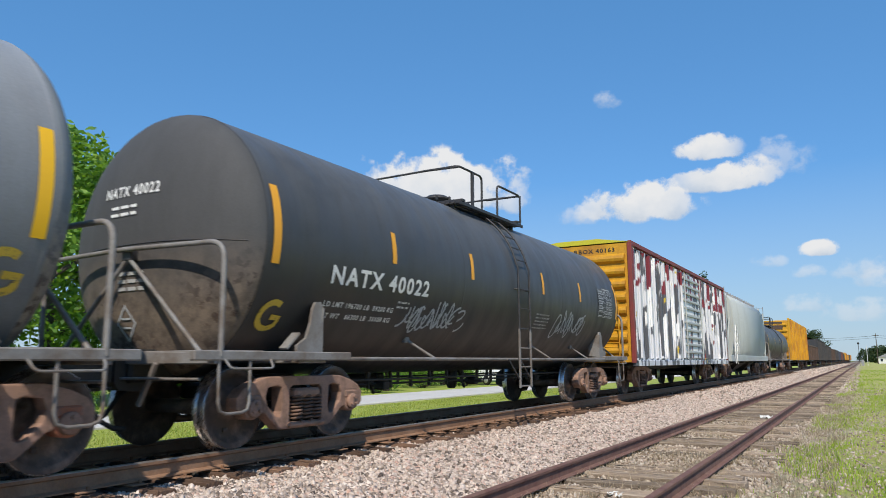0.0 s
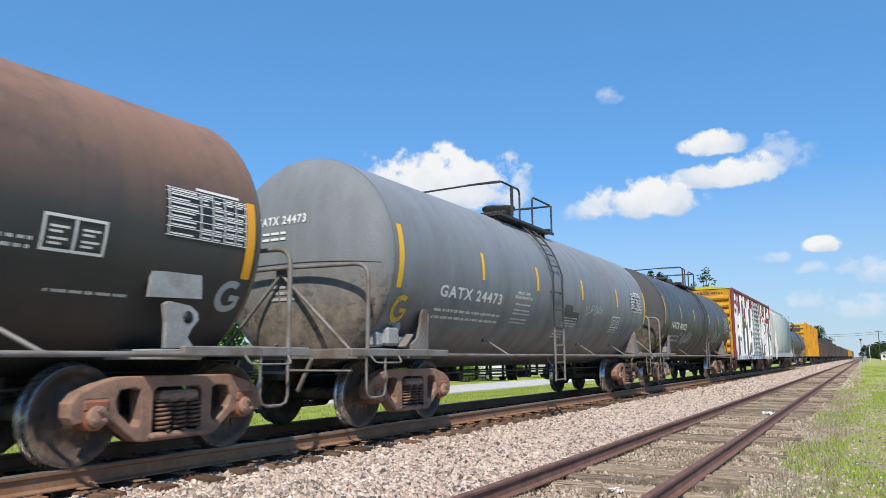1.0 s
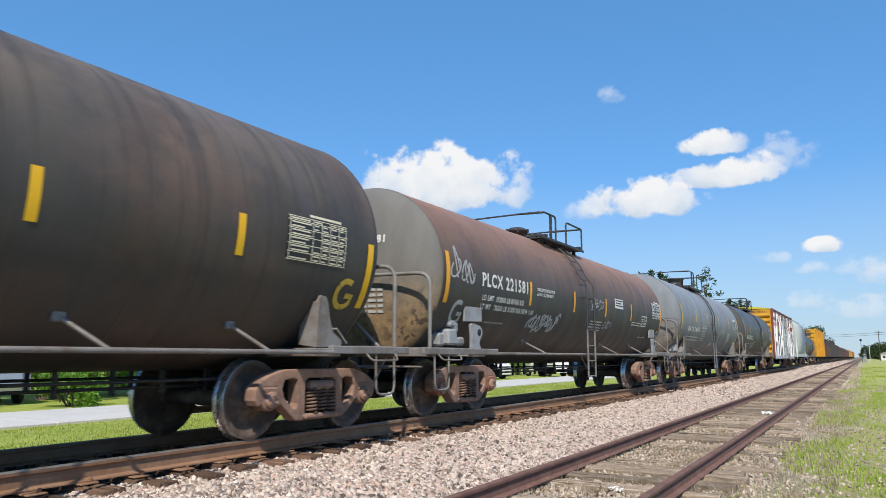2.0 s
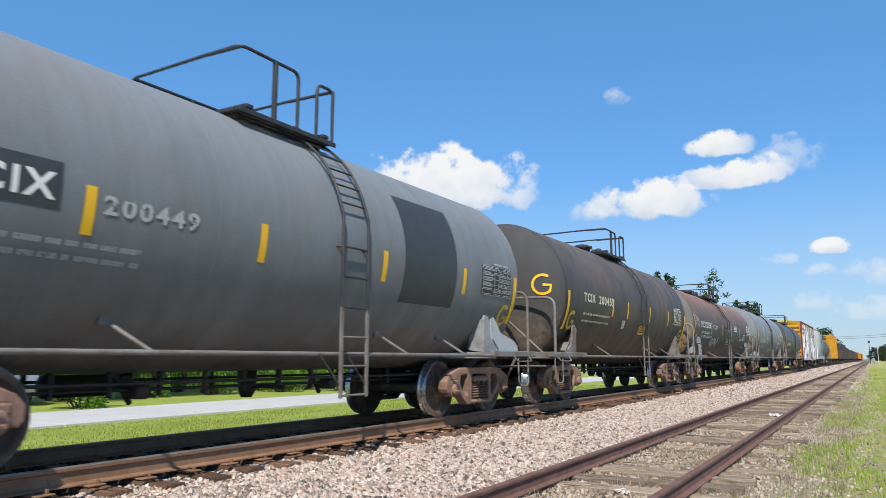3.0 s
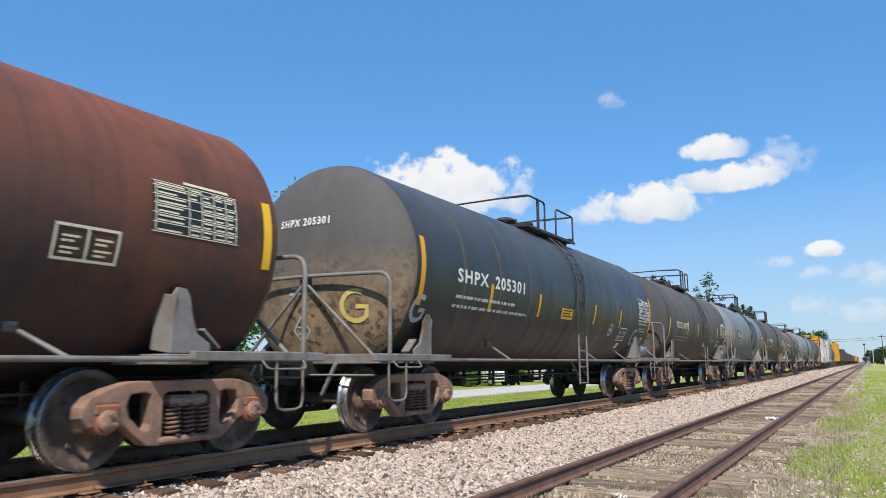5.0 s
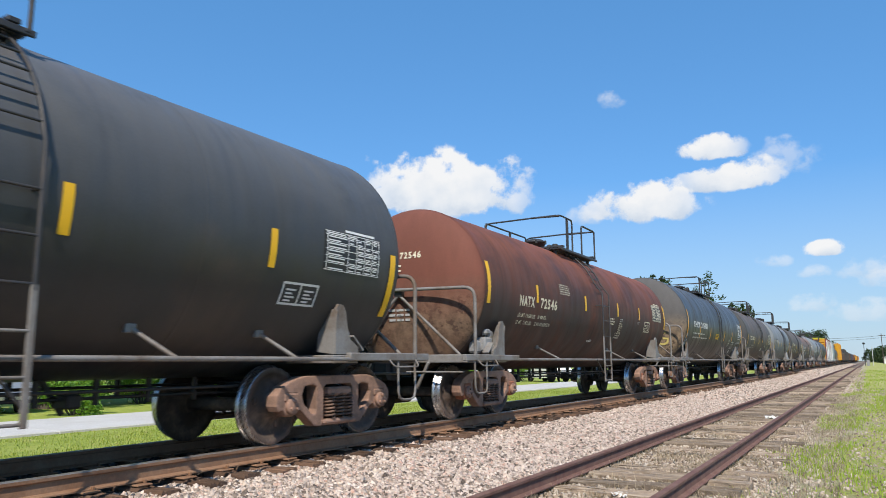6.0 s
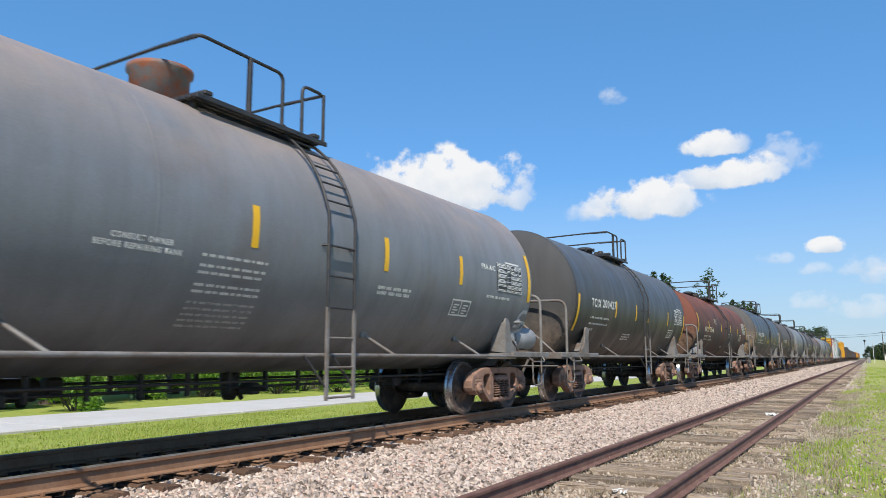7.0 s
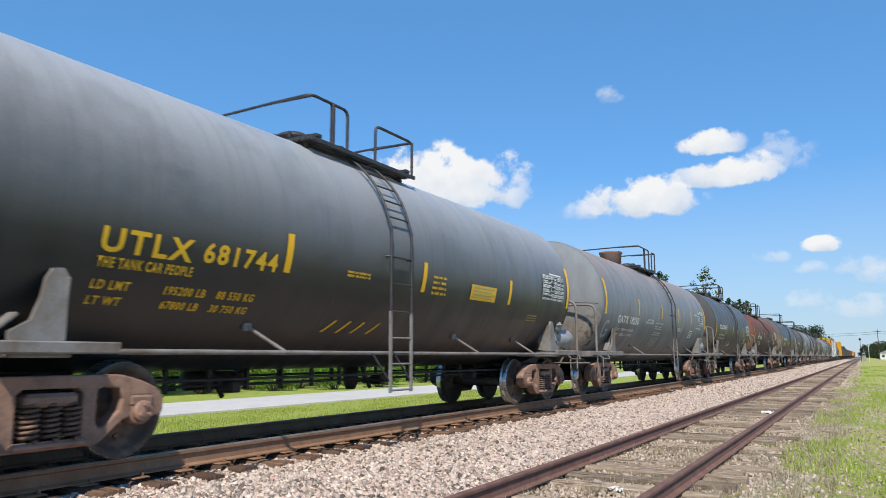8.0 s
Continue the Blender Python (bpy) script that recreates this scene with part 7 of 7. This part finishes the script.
def vehicle(label, paint, m, tall=1.75):
    car = thing("parked_car", label, "car")
    car.matrix_basis = m
    prof = [(-2.3, 0.35), (2.25, 0.35), (2.35, 0.6), (2.25, 0.95), (1.15, 1.08), (-2.25, 1.08), (-2.35, 0.7)]
    s = Shape().prism(prof, -0.9, 0.9)
    part("body", s, paint, car)
    cab = [(-2.2, 1.08), (1.1, 1.08), (0.45, tall - 0.05), (0.2, tall), (-1.9, tall), (-2.1, tall - 0.1)]
    part("cabin", Shape().prism(cab, -0.80, 0.80), paint, car)
    for sx in (1, -1):
        for y0, y1 in ((-2.0, -1.1), (-1.0, -0.15), (-0.05, 0.62)):
            w = Shape().prism([(y0, 1.13), (y1 + (0.18 if y1 > 0.5 else 0), 1.13), (y1 - (0.05 if y1 > 0.5 else 0), tall - 0.15), (y0, tall - 0.15)], sx * 0.79, sx * 0.812)
            part("side_window", w, MAT["car_glass"], car)
    w = Shape()
    w.add([(-0.72, 1.06, 1.12), (0.72, 1.06, 1.12), (0.68, 0.52, tall - 0.1), (-0.68, 0.52, tall - 0.1), (-0.72, 1.08, 1.12), (0.72, 1.08, 1.12), (0.68, 0.54, tall - 0.1), (-0.68, 0.54, tall - 0.1)],
          [(0, 1, 2, 3), (7, 6, 5, 4), (0, 4, 5, 1), (1, 5, 6, 2), (2, 6, 7, 3), (3, 7, 4, 0)])
    part("windscreen", w, MAT["car_glass"], car)
    for y in (-1.45, 1.45):
        for sx in (1, -1):
            w = Shape().lathe([(sx * 0.70, 0.2), (sx * 0.70, 0.34), (sx * 0.9, 0.34), (sx * 0.92, 0.30), (sx * 0.91, 0.2)], 20, "x", (0, y, 0.34))
            wheel = part("wheel", w, MAT["tyre"], car)
            part("rim", Shape().lathe([(sx * 0.88, 0.2), (sx * 0.925, 0.19), (sx * 0.915, 0.05)], 16, "x", (0, y, 0.34)), MAT["car_silver"], wheel)
    return car


vehicle("silver off-road car parked on the grass", MAT["car_silver"], pose(-21.5, 15.0, -0.75, 0, 0, 80), 1.8)
vehicle("white car parked beyond the lane", MAT["car_white"], pose(-17.5, 60.5, -0.75, 0, 0, 60), 1.5)
vehicle("white van parked beyond the lane", MAT["car_white"], pose(-19.0, 51.0, -0.75, 0, 0, 75), 1.9)

gate = thing("gate_post", "white painted post with a lattice panel", "fence", at=(-18.3, 12.9, -0.75))
part("post", Shape().box((0, 0.45, 1.1), (0.14, 0.14, 2.4), None, 0.015), MAT["post_white"], gate)
s = Shape()
for i in range(7):
    for sg in (1, -1):
        s.box((0, -0.15, 0.15 + i * 0.26), (0.02, 0.05, 1.25), Matrix.Rotation(sg * radians(45), 4, "X"), 0.003)
s.box((0, -0.15, 0.02), (0.05, 1.2, 0.08), None, 0.01)
s.box((0, -0.15, 2.0), (0.05, 1.2, 0.08), None, 0.01)
part("lattice", s, MAT["post_white"], gate)

# ---- signal, poles and a small house far down the line ----
sig = thing("signal_mast", "railway signal mast with a dark round head", "signal", at=(6.3, 230, -0.7))
part("mast", Shape().tube([(0, 0, 0), (0, 0, 6.4)], 0.065, 8), MAT["dark_steel"], sig)
part("signal_head", Shape().lathe([(-0.05, 0.30), (0.12, 0.30), (0.14, 0.26)], 20, "y", (0, -0.15, 6.2)), MAT["hose"], sig)
part("relay_box", Shape().box((0.7, 0.2, 0.9), (0.7, 0.6, 1.8), None, 0.03), MAT["galvanised"], sig)
pole = thing("white_pole", "white pole beside the far crossing", "pole", at=(8.2, 232, -0.7))
part("shaft", Shape().tube([(0, 0, 0), (0, 0, 5.6)], 0.07, 8), MAT["post_white"], pole)


def utility_pole(at, h=12.0):
    p = thing("utility_pole", "wooden utility pole with a cross-arm", "utility pole", "utility poles", at=at)
    part("pole", Shape().tube([(0, 0, 0), (0, 0, h)], [0.17, 0.11], 8), MAT["bark"], p)
    part("cross_arm", Shape().box((0, 0, h - 0.7), (2.4, 0.12, 0.14), None, 0.01), MAT["bark"], p)
    return p


utility_pole((12.2, 330, -0.8))
utility_pole((-24, 330, -0.8))
utility_pole((48, 330, -0.8))
for z in (10.4, 9.6):
    w = Shape()
    for x0, x1 in ((-24, 12.2), (12.2, 48)):
        w.tube([(x0 + (x1 - x0) * u, 330, z - 0.8 * 4 * u * (1 - u)) for u in np.linspace(0, 1, 13)], 0.045, 5)
    tagged(new("overhead_wire", w.mesh("overhead_wire", MAT["hose"])), "dark overhead wire strung between wooden poles", "wire")
house = thing("house", "small white house beyond the crossing", "house", at=(16.5, 385, -0.8))
part("wall", Shape().box((0, 0, 1.5), (7, 6, 3.0)), MAT["post_white"], house)
part("roof", Shape().add([(x, y, z) for y in (-3.4, 3.4) for x, z in ((-4, 2.9), (4, 2.9), (0, 4.6))], [(0, 1, 2), (5, 4, 3), (0, 3, 4, 1), (1, 4, 5, 2), (2, 5, 3, 0)]), MAT["galvanised"], house)
for x in (-2, 1.8):
    w = part("window", Shape().box((x, -3.02, 1.7), (1.1, 0.08, 1.2), None, 0.01), MAT["post_white"], house)
    part("pane", Shape().box((x, -3.07, 1.7), (0.9, 0.04, 1.0)), MAT["car_glass"], w)


# ---- clouds ----
def cloud_mat(name, solid):
    m = bpy.data.materials.new(name)
    m.use_nodes = True
    nt = m.node_tree
    nt.nodes.remove(nt.nodes["Principled BSDF"])
    tc = nt.nodes.new("ShaderNodeTexCoord")
    sep = nt.nodes.new("ShaderNodeSeparateXYZ")
    nt.links.new(tc.outputs["Generated"], sep.inputs[0])

    def math_(op, a, b=0.0, clamp=False):
        n = nt.nodes.new("ShaderNodeMath")
        n.operation, n.use_clamp = op, clamp
        for i, v in ((0, a), (1, b)):
            if isinstance(v, bpy.types.NodeSocket):
                nt.links.new(v, n.inputs[i])
            else:
                n.inputs[i].default_value = v
        return n.outputs[0]

    u = math_("MULTIPLY", math_("SUBTRACT", sep.outputs[0], 0.5), 2.0)
    v = math_("MAXIMUM", math_("MULTIPLY", math_("SUBTRACT", sep.outputs[1], 0.34), 1.62), math_("MULTIPLY", math_("SUBTRACT", 0.34, sep.outputs[1]), 3.1))
    d = math_("SUBTRACT", 1.0, math_("ADD", math_("POWER", math_("ABSOLUTE", u), 2.0), math_("POWER", math_("ABSOLUTE", v), 2.0)))
    rnd = nt.nodes.new("ShaderNodeObjectInfo").outputs["Random"]
    add = nt.nodes.new("ShaderNodeVectorMath")
    add.operation = "ADD"
    comb = nt.nodes.new("ShaderNodeCombineXYZ")
    nt.links.new(math_("MULTIPLY", rnd, 9000.0), comb.inputs[2])
    nt.links.new(tc.outputs["Object"], add.inputs[0])
    nt.links.new(comb.outputs[0], add.inputs[1])
    n1 = nt.nodes.new("ShaderNodeTexNoise")
    n1.inputs["Scale"].default_value, n1.inputs["Detail"].default_value, n1.inputs["Roughness"].default_value = 0.0105 if solid > 0.8 else 0.022, 9.0, 0.56
    nt.links.new(add.outputs[0], n1.inputs["Vector"])
    body = math_("ADD", math_("MULTIPLY", d, 1.0), math_("MULTIPLY", math_("SUBTRACT", n1.outputs["Fac"], 0.5), 2.6))
    mr = nt.nodes.new("ShaderNodeMapRange")
    mr.interpolation_type = "SMOOTHSTEP"
    mr.inputs[1].default_value, mr.inputs[2].default_value, mr.inputs[4].default_value = 0.22, 0.22 + (0.40 if solid > 0.8 else 0.9), solid
    nt.links.new(body, mr.inputs[0])
    edge = math_("MULTIPLY", mr.outputs[0], math_("MULTIPLY", math_("SUBTRACT", 1.0, math_("POWER", math_("ABSOLUTE", u), 4.0), True), math_("MULTIPLY", math_("MULTIPLY", sep.outputs[1], 9.0, True), math_("MULTIPLY", math_("SUBTRACT", 1.0, sep.outputs[1]), 9.0, True))), True)
    n2 = nt.nodes.new("ShaderNodeTexNoise")
    n2.inputs["Scale"].default_value, n2.inputs["Detail"].default_value = 0.014, 5.0
    nt.links.new(add.outputs[0], n2.inputs["Vector"])
    shade = math_("ADD", math_("MULTIPLY", sep.outputs[1], 0.75), math_("MULTIPLY", n2.outputs["Fac"], 0.7), False)
    col = ramp(nt, shade, [(0.34, (0.64, 0.73, 0.85)), (0.56, (0.86, 0.90, 0.95)), (0.78, (1.0, 1.0, 1.0))])
    em = nt.nodes.new("ShaderNodeEmission")
    em.inputs["Strength"].default_value = 0.82
    nt.links.new(col, em.inputs["Color"])
    tr = nt.nodes.new("ShaderNodeBsdfTransparent")
    mx = nt.nodes.new("ShaderNodeMixShader")
    nt.links.new(edge, mx.inputs[0])
    nt.links.new(tr.outputs[0], mx.inputs[1])
    nt.links.new(em.outputs[0], mx.inputs[2])
    nt.links.new(mx.outputs[0], nt.nodes["Material Output"].inputs[0])
    return m


MAT["cloud"] = cloud_mat("cumulus", 0.97)
MAT["wisp"] = cloud_mat("thin_cloud", 0.40)
FAR_SKY = 2300.0


def cloud(az, el, width, height, mat="cloud"):
    """A fair-weather cloud at a bearing left of the line and a height over the horizon, in degrees."""
    a, e = radians(az + 0.15), radians(el - 0.36)
    d = Vector((-math.sin(a) * math.cos(e), math.cos(a) * math.cos(e), math.sin(e)))
    w, h = math.tan(radians(width * 1.22)) * FAR_SKY, math.tan(radians(height * 1.08)) * FAR_SKY
    s = Shape()
    s.add([((i / 8 - 0.5) * w, (j / 4 - 0.5) * h, 25 * math.sin(i / 8 * 3.14) * math.sin(j / 4 * 3.14)) for j in range(5) for i in range(9)],
          [(j * 9 + i, j * 9 + i + 1, j * 9 + i + 10, j * 9 + i + 9) for j in range(4) for i in range(8)], True)
    ob = new("backdrop_cloud", s.mesh("backdrop_cloud", MAT[mat]))
    ob.matrix_world = look(Vector(EYE) + d * FAR_SKY, EYE) @ pose(0, 0, 0, 0, 180, 0)
    return tagged(ob, "white fair-weather cloud in the clear blue sky", "cloud", kind="structure")


for _c in (
    (30.08, 14.60, 13.22, 6.04, "cloud"),
    (14.25, 12.68, 9.03, 3.82, "cloud"),
    (7.70, 14.09, 7.21, 2.79, "cloud"),
    (9.51, 16.27, 5.57, 2.42, "cloud"),
    (18.90, 11.77, 3.27, 1.77, "wisp"),
    (4.01, 15.06, 4.80, 3.23, "wisp"),
    (16.22, 20.49, 2.10, 1.77, "wisp"),
    (1.95, 8.20, 3.13, 1.36, "cloud"),
    (5.10, 7.57, 2.62, 1.24, "wisp"),
    (2.66, 6.62, 2.34, 1.17, "wisp"),
    (-0.55, 6.69, 3.83, 1.76, "wisp"),
    (-1.56, 6.03, 3.31, 1.74, "wisp"),
    (2.82, 4.39, 3.77, 1.61, "wisp"),
    (-0.55, 3.85, 5.05, 1.94, "wisp"),
):
    cloud(*_c)


# ---- motion ----
SPEED = 17.82


def run(t):
    return SPEED * t


def motions():
    for car, start in MOVERS:
        walk(car, [(t, pose(0, start + run(t), 0)) for t in range(9)])
    turn = [(i / FPS, -run(i / FPS) / WHEEL_R) for i in range(int(8 * FPS) + 1)]
    for w, y in SPIN:
        walk(w, [(t, Matrix.Translation((0, y, WHEEL_R)) @ Matrix.Rotation(a, 4, "X")) for t, a in turn])


motions()
